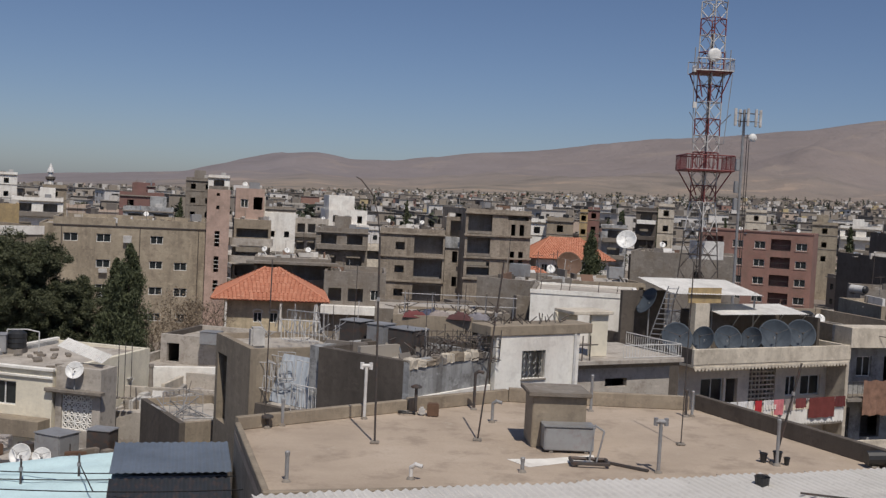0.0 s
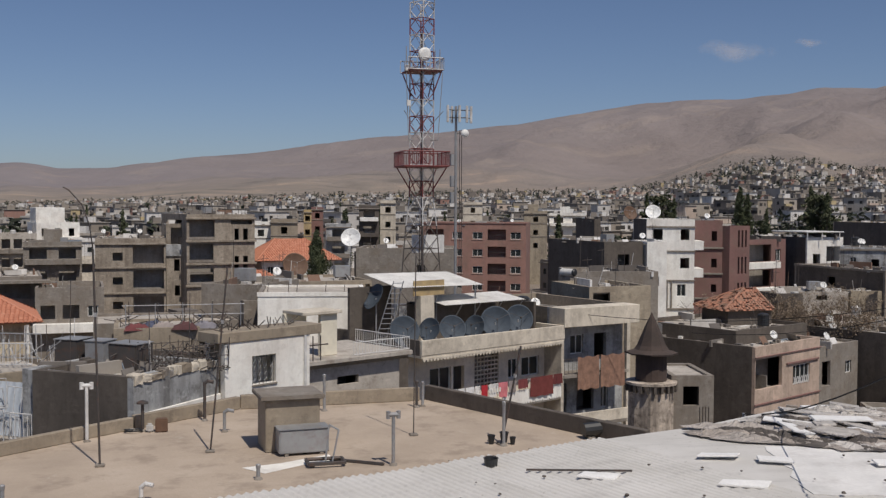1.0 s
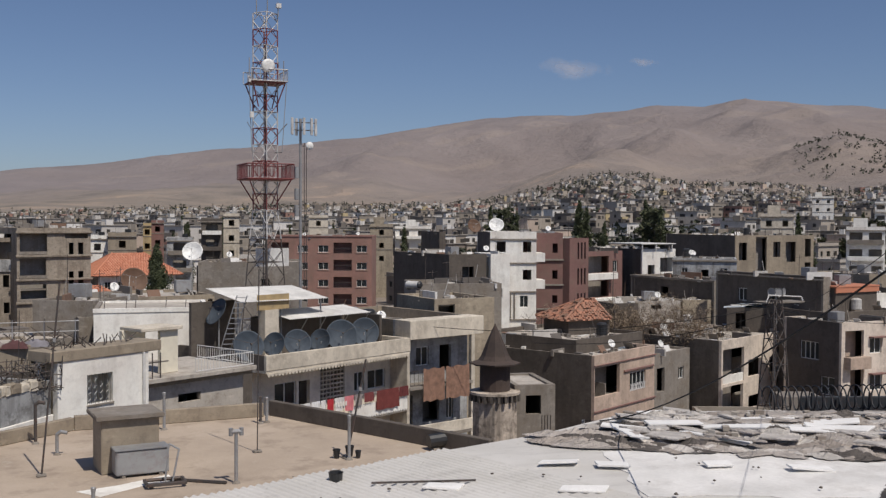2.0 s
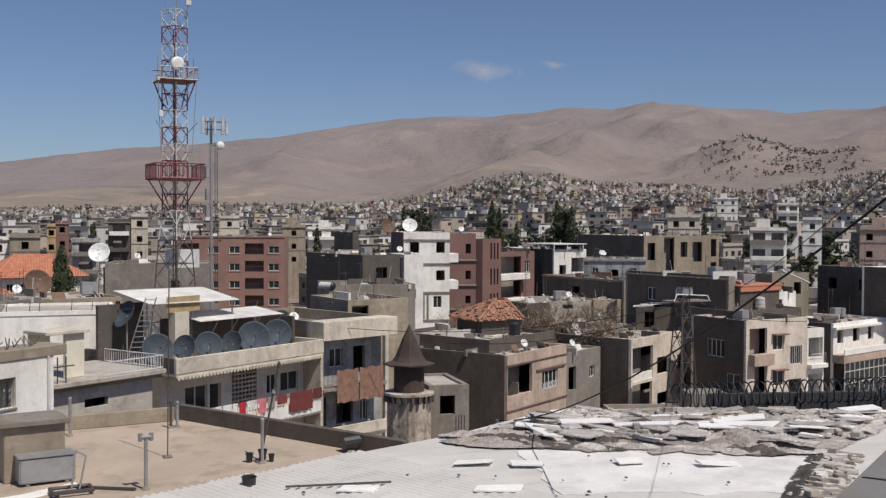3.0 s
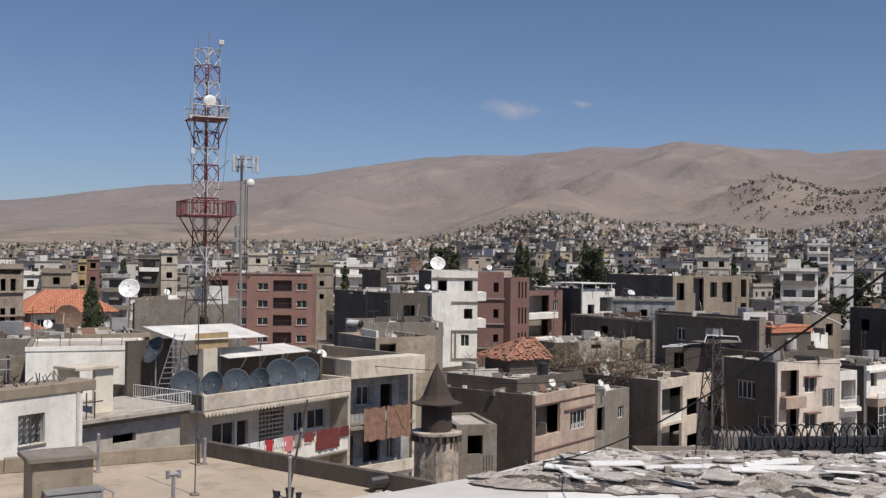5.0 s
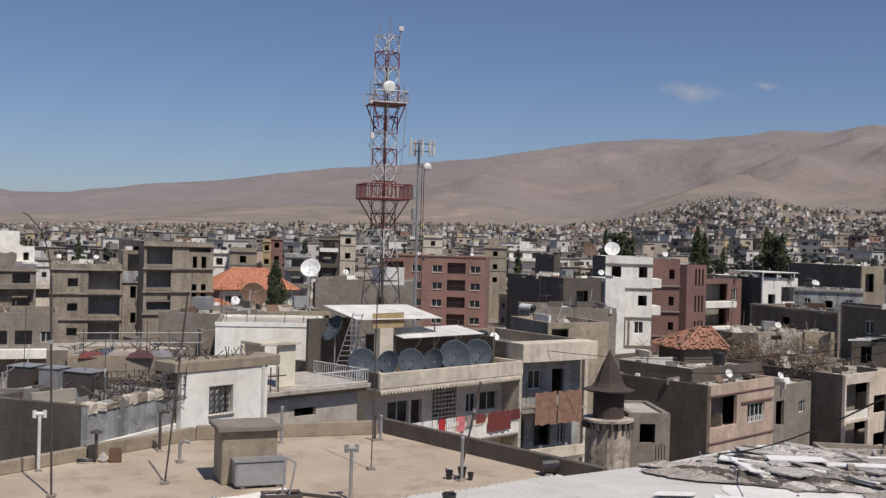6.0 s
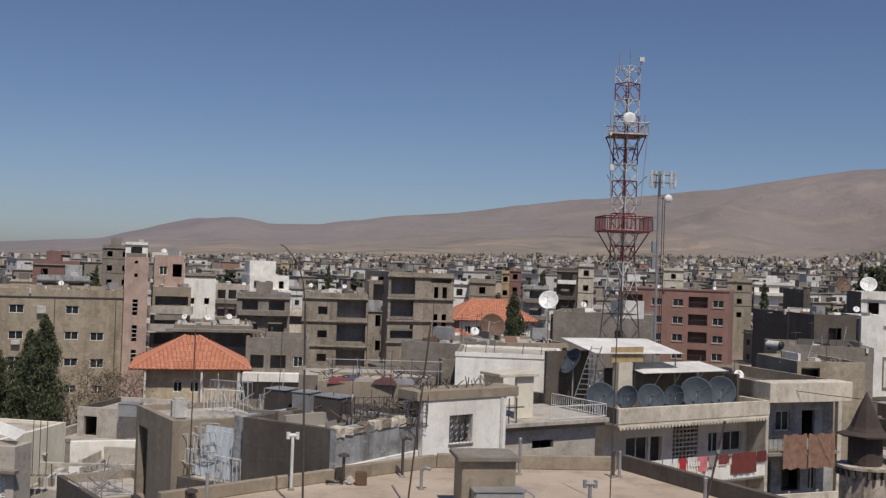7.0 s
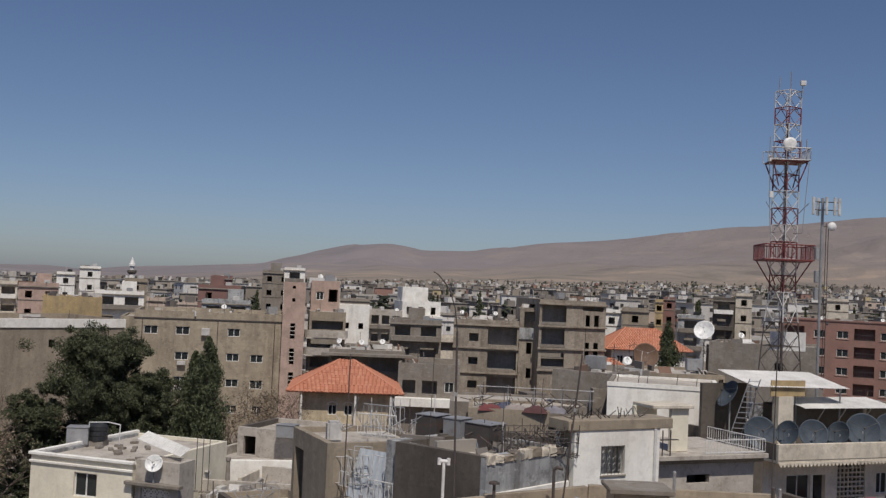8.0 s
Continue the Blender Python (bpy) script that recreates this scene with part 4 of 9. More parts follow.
# front, left wall and balconies are coloured dark for the deep shade here
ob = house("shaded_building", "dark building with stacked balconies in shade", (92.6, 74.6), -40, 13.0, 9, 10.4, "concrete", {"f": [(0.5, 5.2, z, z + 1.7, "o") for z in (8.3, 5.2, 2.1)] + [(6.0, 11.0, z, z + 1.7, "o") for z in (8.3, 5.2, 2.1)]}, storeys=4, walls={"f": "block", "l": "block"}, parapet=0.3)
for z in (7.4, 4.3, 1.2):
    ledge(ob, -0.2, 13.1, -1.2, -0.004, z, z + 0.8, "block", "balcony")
# walls below the white top are painted shade-dark
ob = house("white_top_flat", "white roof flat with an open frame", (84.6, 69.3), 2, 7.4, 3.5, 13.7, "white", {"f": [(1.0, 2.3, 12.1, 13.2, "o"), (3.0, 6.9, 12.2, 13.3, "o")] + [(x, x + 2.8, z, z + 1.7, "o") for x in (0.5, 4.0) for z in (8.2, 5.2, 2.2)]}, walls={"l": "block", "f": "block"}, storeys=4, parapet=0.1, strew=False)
ledge(ob, -0.1, 7.5, -0.5, -0.004, 13.3, 13.75, "white", "roof_edge")
ledge(ob, 2.6, 7.5, -0.4, -0.006, 11.6, 12.15, "white", "breast_wall")
ledge(ob, 2.4, 2.9, -0.3, -0.008, 12.15, 13.3, "white", "pier")
# balconies in the same dark colour, as shade
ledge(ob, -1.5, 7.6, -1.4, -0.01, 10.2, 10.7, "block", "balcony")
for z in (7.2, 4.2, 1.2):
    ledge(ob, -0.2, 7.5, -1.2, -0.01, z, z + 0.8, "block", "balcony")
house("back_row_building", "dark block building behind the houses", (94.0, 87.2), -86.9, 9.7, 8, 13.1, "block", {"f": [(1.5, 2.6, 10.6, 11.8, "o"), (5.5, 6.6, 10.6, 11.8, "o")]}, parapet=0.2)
house("back_row_house", "tan rendered house with a flat cluttered roof", (83.5, 83.7), 6, 6.1, 8, 12.5, "tan", {"f": [(0.8, 1.9, 10.2, 11.5, "w"), (3.6, 4.8, 10.2, 11.5, "o")]}, parapet=0.2)
ob = house("back_row_house", "small white roof house with junk on its roof", (74.1, 74.7), 10, 4.4, 5, 11.3, "white", {"f": [(1.4, 2.2, 9.6, 10.6, "o")]}, parapet=0.1)
part("slanted_beam", rods([((2.5, 0.4, 13.4), (8.2, 1.0, 11.9))], 0.1, 6), M["steel_white"], ob)
part("beam_post", rods([((2.5, 0.4, 11.2), (2.5, 0.4, 13.4))], 0.06, 6), M["steel_grey"], ob)
part("white_sheet", boxed(0.4, 3.6, 1.0, 3.2, 11.75, 11.8), M["sheet_white"], ob)
part("sheet_prop", boxed(1.6, 1.8, 1.6, 1.8, 11.2, 11.748), M["steel_grey"], ob)
ob = house("stepped_house", "white stepped house with balconies and dark windows", (-20.4, 188.8), 17, 7.0, 8, 14.9, "white", {"f": [(x, x + 0.9, z, z + 1.3, "o") for x in (0.8, 2.9, 5.2) for z in (12.6, 9.6, 6.6)]}, storeys=4)
ledge(ob, 0.3, 5.0, 2.0, 7.0, 14.2, 17.4, "white", "upper_room")
for z in (11.6, 8.6):
    ledge(ob, 2.4, 7.2, -1.1, -0.004, z, z + 0.8, "white", "balcony")
ob = house("pale_town_house", "pale grey house with laundry on its balconies", (-25.6, 183.2), 7, 5.8, 8, 13.2, "roof", {"f": [(x, x + 1.3, z, z + 1.5, "o") for x in (0.5, 2.3, 4.1) for z in (10.8, 7.8)]}, storeys=4)
for z in (10.0, 7.0):
    ledge(ob, -0.2, 6.0, -1.2, -0.004, z, z + 0.7, "concrete", "balcony")
ob = house("long_town_house", "long low pale house with a shadowed veranda", (-13.0, 176.0), 9, 9.5, 8, 9.4, "cream", {"f": [(0.4, 4.2, 7.2, 8.6, "o"), (5.0, 9.0, 7.2, 8.6, "o"), (1.0, 2.0, 4.2, 5.4, "w"), (6.0, 7.0, 4.2, 5.4, "w")]}, storeys=3)
ob = house("red_roof_shed", "small house with a rust red sheet roof", (68.0, 72.0), 8, 5.6, 5, 12.15, "block", parapet=0.05)
ledge(ob, -0.15, 5.75, -0.2, 5.2, 12.16, 12.3, "tile", "sheet_roof", "rust red sheet roof")
ledge(ob, -0.1, 5.7, -0.16, -0.004, 11.7, 12.155, "tile", "fascia")

# peach house
K = 1.22
# left side painted dark for the shade it lies in
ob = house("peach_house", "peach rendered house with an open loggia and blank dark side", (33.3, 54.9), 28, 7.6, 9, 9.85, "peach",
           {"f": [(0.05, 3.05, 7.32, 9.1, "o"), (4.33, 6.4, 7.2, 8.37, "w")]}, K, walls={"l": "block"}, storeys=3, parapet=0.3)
zz = lambda z: EYE + (z - EYE) * K
part("loggia_wall", boxed(0.26, 3.9, 1.3, 1.42, zz(7.0), zz(9.5)), M["concrete"], ob)
part("loggia_wall", boxed(2.0, 2.12, 0.26, 1.298, zz(7.0), zz(8.0)), M["concrete"], ob)
ledge(ob, 4.3, 9.0, -0.14, -0.004, zz(8.5), zz(8.62), "maroon", "lintel")
ledge(ob, -0.05, 9.4, -0.1, -0.003, zz(9.2), zz(9.27), "maroon", "string_course")
ledge(ob, -0.05, 9.4, -0.1, -0.003, zz(6.4), zz(6.5), "maroon", "string_course")
for i in range(8):
    x = 5.35 + i * 0.3
    part("window_bar", rods([((x, -0.03, zz(7.2)), (x + 0.22, -0.03, zz(7.65))), ((x + 0.22, -0.03, zz(7.2)), (x, -0.03, zz(7.65)))], 0.03, 4), M["steel_white"], ob)
house("peach_annex", "grey green rendered annex with a dark doorway", (40.0, 58.5), 28, 5.2, 7, 9.2, "concrete", {"f": [(0.4, 1.5, 6.64, 8.23, "o"), (3.5, 4.3, 7.2, 8.0, "w")]}, K, storeys=3, parapet=0.2)
house("dark_back_house", "dark block house with a stepped parapet", (33.6, 57.6), 24, 7.6, 8, 10.5, "block", None, K, parapet=0.3)
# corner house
# dark left wall: shade carried by the colour
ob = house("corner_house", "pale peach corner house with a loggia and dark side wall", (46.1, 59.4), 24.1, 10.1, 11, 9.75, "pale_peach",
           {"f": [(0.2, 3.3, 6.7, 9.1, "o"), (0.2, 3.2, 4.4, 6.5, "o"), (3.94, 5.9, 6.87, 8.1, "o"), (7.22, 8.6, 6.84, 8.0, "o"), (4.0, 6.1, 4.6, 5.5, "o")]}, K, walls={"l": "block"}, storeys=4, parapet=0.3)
ledge(ob, 0.2, 4.0, 0.08, 0.14, zz(6.7), zz(7.3), "white", "breast_wall")
for z in (6.6, 4.3):
    part("loggia_wall", boxed(0.26, 4.4, 1.4, 1.52, zz(z), zz(z + 2.5)), M["peach"], ob)
ob = block("roof_shelter", "small dark roof shelter covered with pale loose sheets", (63.4, 81.0), -40, 4.0, 2.4, 7.64, 9.9, "block", {"f": [(0.8, 1.7, 7.9, 9.4, "o")]}, parapet=0.05, category="shelter")
for i in range(5):
    o = part("loose_sheet", boxed(-1.0, 1.0, -0.5, 0.5, 0, 0.03), M["sheet_white" if i % 2 else "pale_sheet"], ob)
    o.matrix_basis = pose(0.7 + 0.65 * i, 0.5 + 0.7 * (i % 3), 2.3 + 0.1 * (i % 4), 4 - 3 * i, 2 * i - 4, 9 * i)
# house with bays
K = 1.15
zz = lambda z: EYE + (z - EYE) * K
# the left wall's shade is in its darker colour
ob = house("bay_house", "peach apartment house with awninged windows and a corner balcony", (55.4, 58.0), 3.8, 6.6, 5.5, 10.8, "pale_peach",
           {"f": [(0.35, 2.2, 8.3, 10.2, "o"), (2.82, 4.0, 8.48, 9.6, "w"), (2.86, 4.1, 5.8, 6.95, "w"), (4.7, 6.0, 7.3, 8.7, "w"), (0.9, 2.2, 5.4, 7.4, "o"), (4.6, 6.0, 4.6, 6.2, "o")],
            "l": [(1.6, 3.4, 7.9, 9.2, "w"), (3.6, 4.9, 5.5, 6.8, "w")]}, K, walls={"l": "block"}, storeys=4, parapet=0.3, category="apartment house")
ledge(ob, 0.3, 2.7, -0.7, -0.004, zz(7.5), zz(8.35), "peach", "balcony")
for z in (8.2, 5.3):
    part("loggia_wall", boxed(0.26, 2.9, 1.2, 1.32, zz(z), zz(z + 2.1)), M["peach"], ob)
for z in (9.62, 6.97):
    ledge(ob, 3.1, 4.8, -0.5, -0.004, zz(z), zz(z) + 0.12, "maroon", "awning")
for i in range(7):
    part("window_bar", rods([((5.45 + i * 0.24, -0.04, zz(7.3)), (5.45 + i * 0.24, -0.04, zz(8.7)))], 0.02, 4), M["steel_white"], ob)
ob2 = house("corner_balcony_bay", "white framed corner balcony bay", (62.0, 58.44), 3.8, 1.9, 6, 9.9, "white", {"f": [(0.15, 1.75, 7.7, 9.2, "o"), (0.15, 1.75, 4.9, 6.4, "o")]}, K, storeys=4, parapet=0.2)
railing(ob2, (0.1, -0.3, zz(7.2)), (2.1, -0.3, zz(7.2)), 0.9)
ledge(ob2, 0.0, 2.2, -0.5, -0.004, zz(6.9), zz(7.2), "white", "balcony_slab")
house("roof_shelter", "dark block roof room behind the parapet", (57.2, 61.2), 4, 7.6, 5, 11.2, "block", None, K, parapet=0.2)
# white house with ochre band and glazing
K = 1.2
zz = lambda z: EYE + (z - EYE) * K
# left wall coloured dark as its shade
ob = house("glazed_house", "white house with an ochre band over a glazed veranda", (62.5, 56.4), 13.3, 8.3, 4.5, 10.45, "white",
           {"f": [(0.58, 1.46, 8.9, 9.95, "o"), (2.9, 3.9, 8.9, 9.95, "o"), (5.24, 6.1, 8.9, 9.95, "o"), (0.1, 8.1, 5.3, 7.5, "o")]}, K, walls={"l": "block"}, storeys=4, parapet=0.3)
ledge(ob, -0.15, 9.3, -1.15, -0.004, zz(7.55), zz(8.15), "peach", "ochre_band")
ledge(ob, -0.15, 9.3, -1.2, -1.1, zz(8.15), zz(8.6), "white", "balcony")
ledge(ob, -0.4, 9.6, -0.5, -0.006, zz(10.0), zz(10.2), "white", "roof_slab")
for i in range(11):
    ledge(ob, 0.05 + i * 0.88, 0.13 + i * 0.88, -1.1, -1.03, zz(5.3), zz(7.55), "steel_white", "mullion")
for z in (6.0, 6.9):
    ledge(ob, 0.05, 8.9, -1.09, -1.04, zz(z), zz(z) + 0.07, "steel_white", "transom")
part("veranda_glass", boxed(0.1, 8.85, -1.07, -1.06, zz(5.3), zz(7.5)), M["glass"], ob)
railing(ob, (9.4, -1.1, zz(7.9)), (9.4, 1.5, zz(7.9)), 1.0)

# ---- near houses ----
def local(corner, yaw, z=0.0):
    return pose(corner[0], corner[1], z, 0, 0, yaw)


def dish(place, radius, towards, label, tilt=25, material="dish", pole=0.8, rim=True):
    """A satellite dish: bowl, rim, feed arm with its head, mount. towards: degrees clockwise from +y that it looks; pole: length of its mount."""
    ob = thing("satellite_dish", Matrix.Translation(place), label, "satellite dish")
    m = pose(0, 0, pole, 90 + tilt, 0, 180 - towards) @ pose(0, 0, 0, 180, 0, 0)
    m = pose(0, 0, pole, 0, 0, -towards) @ pose(0, 0, 0, -90 + tilt, 0, 0)
    bm = bmesh.new()
    front = [(radius * u, 0.32 * radius * u * u) for u in (0.02, 0.25, 0.5, 0.75, 0.92, 1.0)]
    lathe(bm, [(r, z - 0.02) for r, z in front] + [(r, z - 0.05) for r, z in front[::-1]], 24, m)
    part("bowl", bm, M[material], ob, smooth=True)
    head = m @ Vector((0, 0, 0.85 * radius))
    for a in (90, 210, 330):
        rim_p = m @ Vector((0.95 * radius * math.cos(radians(a)), 0.95 * radius * math.sin(radians(a)), 0.28 * radius))
        part("feed_arm", rods([(rim_p, head)], 0.01, 4), M["steel_dark" if material == "dish" else "steel_grey"], ob)
    bm = bmesh.new()
    rod(bm, head, m @ Vector((0, 0, 0.68 * radius)), 0.05, 8)
    part("receiver", bm, M["steel_dark" if material == "dish" else "plastic_white"], ob)
    back = m @ Vector((0, 0, -0.06))
    part("mount", rods([((0, 0, 0), (0, 0, pole)), (back, (0, 0, pole - 0.1))], 0.045, 8), M["steel_grey"], ob)
    return ob


# --- the house with the long balcony ---
BAL = ((13.3, 54.6), 27.6)
# left wall takes the dark render to deepen its shade
ob = house("balcony_house", "cream house with a long balcony under a scalloped overhang", (12.65, 55.85), 27.6, 11.35, 10, 10.0, "cream",
           {"f": [(1.8, 3.4, 7.7, 9.0, "w"), (3.58, 4.42, 6.7, 8.95, "o"), (5.24, 7.2, 7.5, 9.5, "o"), (8.0, 8.86, 7.8, 8.95, "w"), (9.15, 10.7, 7.8, 8.95, "w"), (1.5, 4, 3.6, 5.6, "o"), (6, 9, 3.6, 5.6, "o")]}, walls={"l": "block", "f": "pale_cream"}, storeys=3, parapet=0.05, strew=False)
ledge(ob, -0.05, 11.4, -1.42, 9.9, 9.86, 10.02, "cream", "roof_slab")
ledge(ob, -0.05, 11.4, -1.45, -1.25, 10.02, 10.84, "cream", "parapet")
# left parapet painted darker than the rest, for shade
ledge(ob, -0.05, 0.15, -1.25, 9.9, 10.02, 10.84, "block", "parapet")
ledge(ob, 11.2, 11.4, -1.25, 9.9, 10.02, 10.84, "cream", "parapet")
ledge(ob, 11.15, 11.4, -1.4, -0.004, 4.6, 9.85, "cream", "side_pier")
ledge(ob, 0.0, 11.15, -1.4, -0.004, 6.4, 6.56, "concrete", "balcony_slab")
bm = bmesh.new()
for i in range(46):  # scalloped hanging edge
    x = 0.0 + i * 0.245
    vs = [bm.verts.new((x + u * 0.245, -1.46, 9.86 - 0.17 * math.sin(math.pi * u) - 0.02)) for u in (0, 0.2, 0.5, 0.8, 1)]
    vs += [bm.verts.new((x + 0.245, -1.46, 9.9)), bm.verts.new((x, -1.46, 9.9))]
    bm.faces.new(vs)
bmesh.ops.remove_doubles(bm, verts=bm.verts[:], dist=0.001)
bmesh.ops.solidify(bm, geom=bm.faces[:], thickness=0.05)
part("scalloped_valance", bm, M["cream"], ob)
for x in (5.24 + 0.28 * i for i in range(8)):
    ledge(ob, x - 0.045, x + 0.045, 0.05, 0.13, 7.5, 9.5, "cream", "grille_bar")
for z in (7.5 + 0.25 * i for i in range(9)):
    ledge(ob, 5.24, 7.2, 0.04, 0.12, z - 0.045, z + 0.045, "cream", "grille_bar")
railing(ob, (0.1, -1.36, 6.56), (11.1, -1.36, 6.56), 1.35, "steel_dark", 0.35)
bm = bmesh.new()
for i in range(24):  # white cloth along the balustrade with a scalloped hem
    x = 6.1 + i * 0.21
    vs = [bm.verts.new((x + u * 0.21, -1.43, 6.62 - 0.12 * math.sin(math.pi * u))) for u in (0, 0.25, 0.5, 0.75, 1)]
    vs += [bm.verts.new((x + 0.21, -1.43, 7.35)), bm.verts.new((x, -1.43, 7.35))]
    bm.faces.new(vs)
bmesh.ops.remove_doubles(bm, verts=bm.verts[:], dist=0.001)
part("balustrade_cloth", bm, M["white"], ob, "white scalloped cloth tied along the railing")
bm = bmesh.new()
for i in range(45):
    x = 0.2 + i * 0.245
    vs = [bm.verts.new((x, -1.44, 7.95)), bm.verts.new((x + 0.2, -1.44, 7.95)), bm.verts.new((x + 0.1, -1.44, 7.78))]
    bm.faces.new(vs)
part("bunting", bm, M["plastic_white"], ob)

LAUNDRY = [(2.0, 2.45, 7.2, (0.72, 0.72, 0.72)), (3.8, 4.2, 7.4, (0.75, 0.73, 0.70)), (5.52, 5.62, 7.4, (0.7, 0.7, 0.7)), (1.3, 1.8, 7.45, (0.68, 0.70, 0.72)), (2.5, 3.0, 7.35, (0.75, 0.74, 0.72)), (3.1, 3.75, 7.3, (0.78, 0.77, 0.76)), (4.3, 4.8, 7.15, (0.45, 0.03, 0.04)), (4.9, 5.5, 7.25, (0.74, 0.72, 0.7)), (5.65, 6.4, 7.15, (0.62, 0.2, 0.22)),
           (7.25, 8.05, 7.45, (0.20, 0.05, 0.05)), (8.3, 10.25, 6.85, (0.17, 0.04, 0.035)), (10.3, 11.1, 7.4, (0.13, 0.03, 0.03)), (1.9, 2.4, 7.45, (0.70, 0.72, 0.74)), (6.5, 7.1, 7.35, (0.30, 0.26, 0.25))]
for n, (x0, x1, zlow, colour) in enumerate(LAUNDRY):
    cloth = plain("laundry_cloth", colour, 0.95)
    bm = bmesh.new()
    rows_, cols_ = 6, 12
    grid = [[bm.verts.new((x0 + (x1 - x0) * i / cols_, -0.05 * math.sin(i * 1.9 + n) * (1 - j / rows_) - 0.03, zlow + (8.0 - zlow) * j / rows_ - (0.03 * math.sin(i * 1.3 + n) if j == 0 else 0))) for i in range(cols_ + 1)] for j in range(rows_ + 1)]
    for j in range(rows_):
        for i in range(cols_):
            bm.faces.new((grid[j][i], grid[j][i + 1], grid[j + 1][i + 1], grid[j + 1][i]))
    words = {6: "maroon patterned carpet hung over the balcony railing", 2: "red garment drying on the balcony railing", 4: "pink garment drying on the balcony railing"}
    o = part("hanging_cloth", bm, cloth, smooth=True)
    o.matrix_basis = local(*BAL) @ Matrix.Translation((0, -0.1, 0))
    tagged(o, words.get(n, "pale garment drying on the balcony railing" if colour[1] > 0.5 else "dark red cloth drying on the balcony railing"), "laundry", "laundry on the balcony")
    if n == 6:
        for i in range(5):
            ledge_bm = boxed(x0 + 0.55 + i * 0.2, x0 + 0.67 + i * 0.2, -0.09, -0.085, 7.5, 7.75)
            part("carpet_motif", ledge_bm, M["white"], o)

for x, y, z, r, yaw, tilt in ((12.64, 56.19, 11.27, 0.86, 172, 20), (14.15, 56.12, 11.34, 0.66, 226, 20), (15.55, 56.86, 11.27, 0.76, 182, 22), (17.19, 57.72, 11.24, 0.68, 230, 20), (18.58, 58.44, 11.40, 0.92, 188, 20), (20.26, 59.32, 11.45, 0.86, 182, 16)):
    dish((x, y, 10.02), r, yaw, "large blue grey dish leaning behind the balcony house parapet", tilt, pole=z - 10.02 - 0.12)

# roof room, canopies
ob = thing("roof_room", local(*BAL), "dark roof room under white sheet canopies behind the dishes", "roof room")
# dark render on these walls stands in for shade under the canopies
for dims, mt in (((3.0, 10.6, 4.6, 4.8, 10.02, 12.4), "block"), ((10.4, 10.6, 1.6, 4.6, 10.02, 12.2), "block"), ((2.0, 3.0, 2.4, 2.9, 10.02, 12.95), "cream"), ((3.0, 4.9, 2.9, 4.6, 10.02, 12.3), "block"), ((-1.0, 2.0, 5.0, 5.2, 10.02, 13.4), "block")):
    part("wall", boxed(*dims), M[mt], ob)
part("ochre_panel", boxed(1.6, 3.9, 2.55, 2.62, 12.96, 13.8), M["ochre"], ob)


def corrugated(w, d, pitch, amp, thick=0.012, seg=6):
    """A wavy sheet, waves across x, from 0 to w and 0 to d."""
    bm = bmesh.new()
    n = max(seg, int(w / pitch * seg))
    up = [[bm.verts.new((w * i / n, y, amp * math.cos(2 * math.pi * w * i / n / pitch) + dz)) for i in range(n + 1)] for y, dz in ((0, 0), (d, 0))]
    dn = [[bm.verts.new(v.co - Vector((0, 0, thick))) for v in row] for row in up]
    for i in range(n):
        bm.faces.new((up[0][i], up[0][i + 1], up[1][i + 1], up[1][i]))
        bm.faces.new((dn[1][i], dn[1][i + 1], dn[0][i + 1], dn[0][i]))
        bm.faces.new((dn[0][i], dn[0][i + 1], up[0][i + 1], up[0][i]))
        bm.faces.new((up[1][i], up[1][i + 1], dn[1][i + 1], dn[1][i]))
    return bm


o = part("canopy_sheet", corrugated(6.6, 2.4, 0.18, 0.02), M["sheet_white"], ob)
o.matrix_basis = pose(3.4, 2.0, 12.38, 8, 0, -1)
o = part("canopy_sheet", corrugated(6.6, 3.2, 0.18, 0.02), M["sheet_white"], ob)
o.matrix_basis = pose(0.3, 2.4, 13.5, 11, 1, 0)
for x in (4.9, 6.4, 8.2, 10.0):
    part("strut", rods([((x, 2.1, 12.35), (x + 0.35, 3.3, 11.2))], 0.035), M["steel_grey"], ob)
for x in (0.5, 3.6, 6.7):
    part("canopy_post", rods([((x, 2.9, 10.02), (x, 2.9, 13.5))], 0.05), M["steel_grey"], ob)

# steel stair to the mast roof
ob = thing("steel_stair", Matrix.Identity(4), "white painted steel stair leaning on the roof edge", "stair")
for dx in (0.0, 0.55):
    part("stringer", rods([((11.05 + dx, 56.85, 10.05), (12.2 + dx, 56.65, 13.9))], 0.03), M["steel_grey"], ob)
for i in range(14):
    u = (i + 0.5) / 14
    part("tread", boxed(11.05 + 1.15 * u, 11.6 + 1.15 * u, 56.55, 56.85, 10.05 + 3.85 * u, 10.07 + 3.85 * u), M["steel_grey"], ob)
stands((11.2, 55.0), 27.6, 2.0, 12)
house("stair_house", "dark rendered house behind the terrace", (9.6, 53.3), 27.6, 3.4, 10, 10.05, "block", parapet=0.05, strew=False)

# --- cream neighbour with brown sheets ---
ob = house("sheeted_house", "cream house with brown canvas sheets hung along its verandas", (22.95, 61.2), 18.3, 6.0, 9, 11.82, "tan",
           {"f": [(0.62, 1.0, 8.8, 10.0, "w"), (1.65, 2.7, 8.8, 10.0, "w"), (3.6, 4.6, 8.4, 10.0, "o"), (0.5, 1.4, 5.2, 7.0, "o"), (2.2, 3.6, 5.2, 7.0, "o"), (4.2, 4.8, 5.2, 6.8, "w")]}, walls={"f": "blueplaster"}, storeys=4, parapet=0.9)
ledge(ob, -0.05, 6.05, -1.5, -0.004, 10.7, 11.85, "cream", "roof_beam")
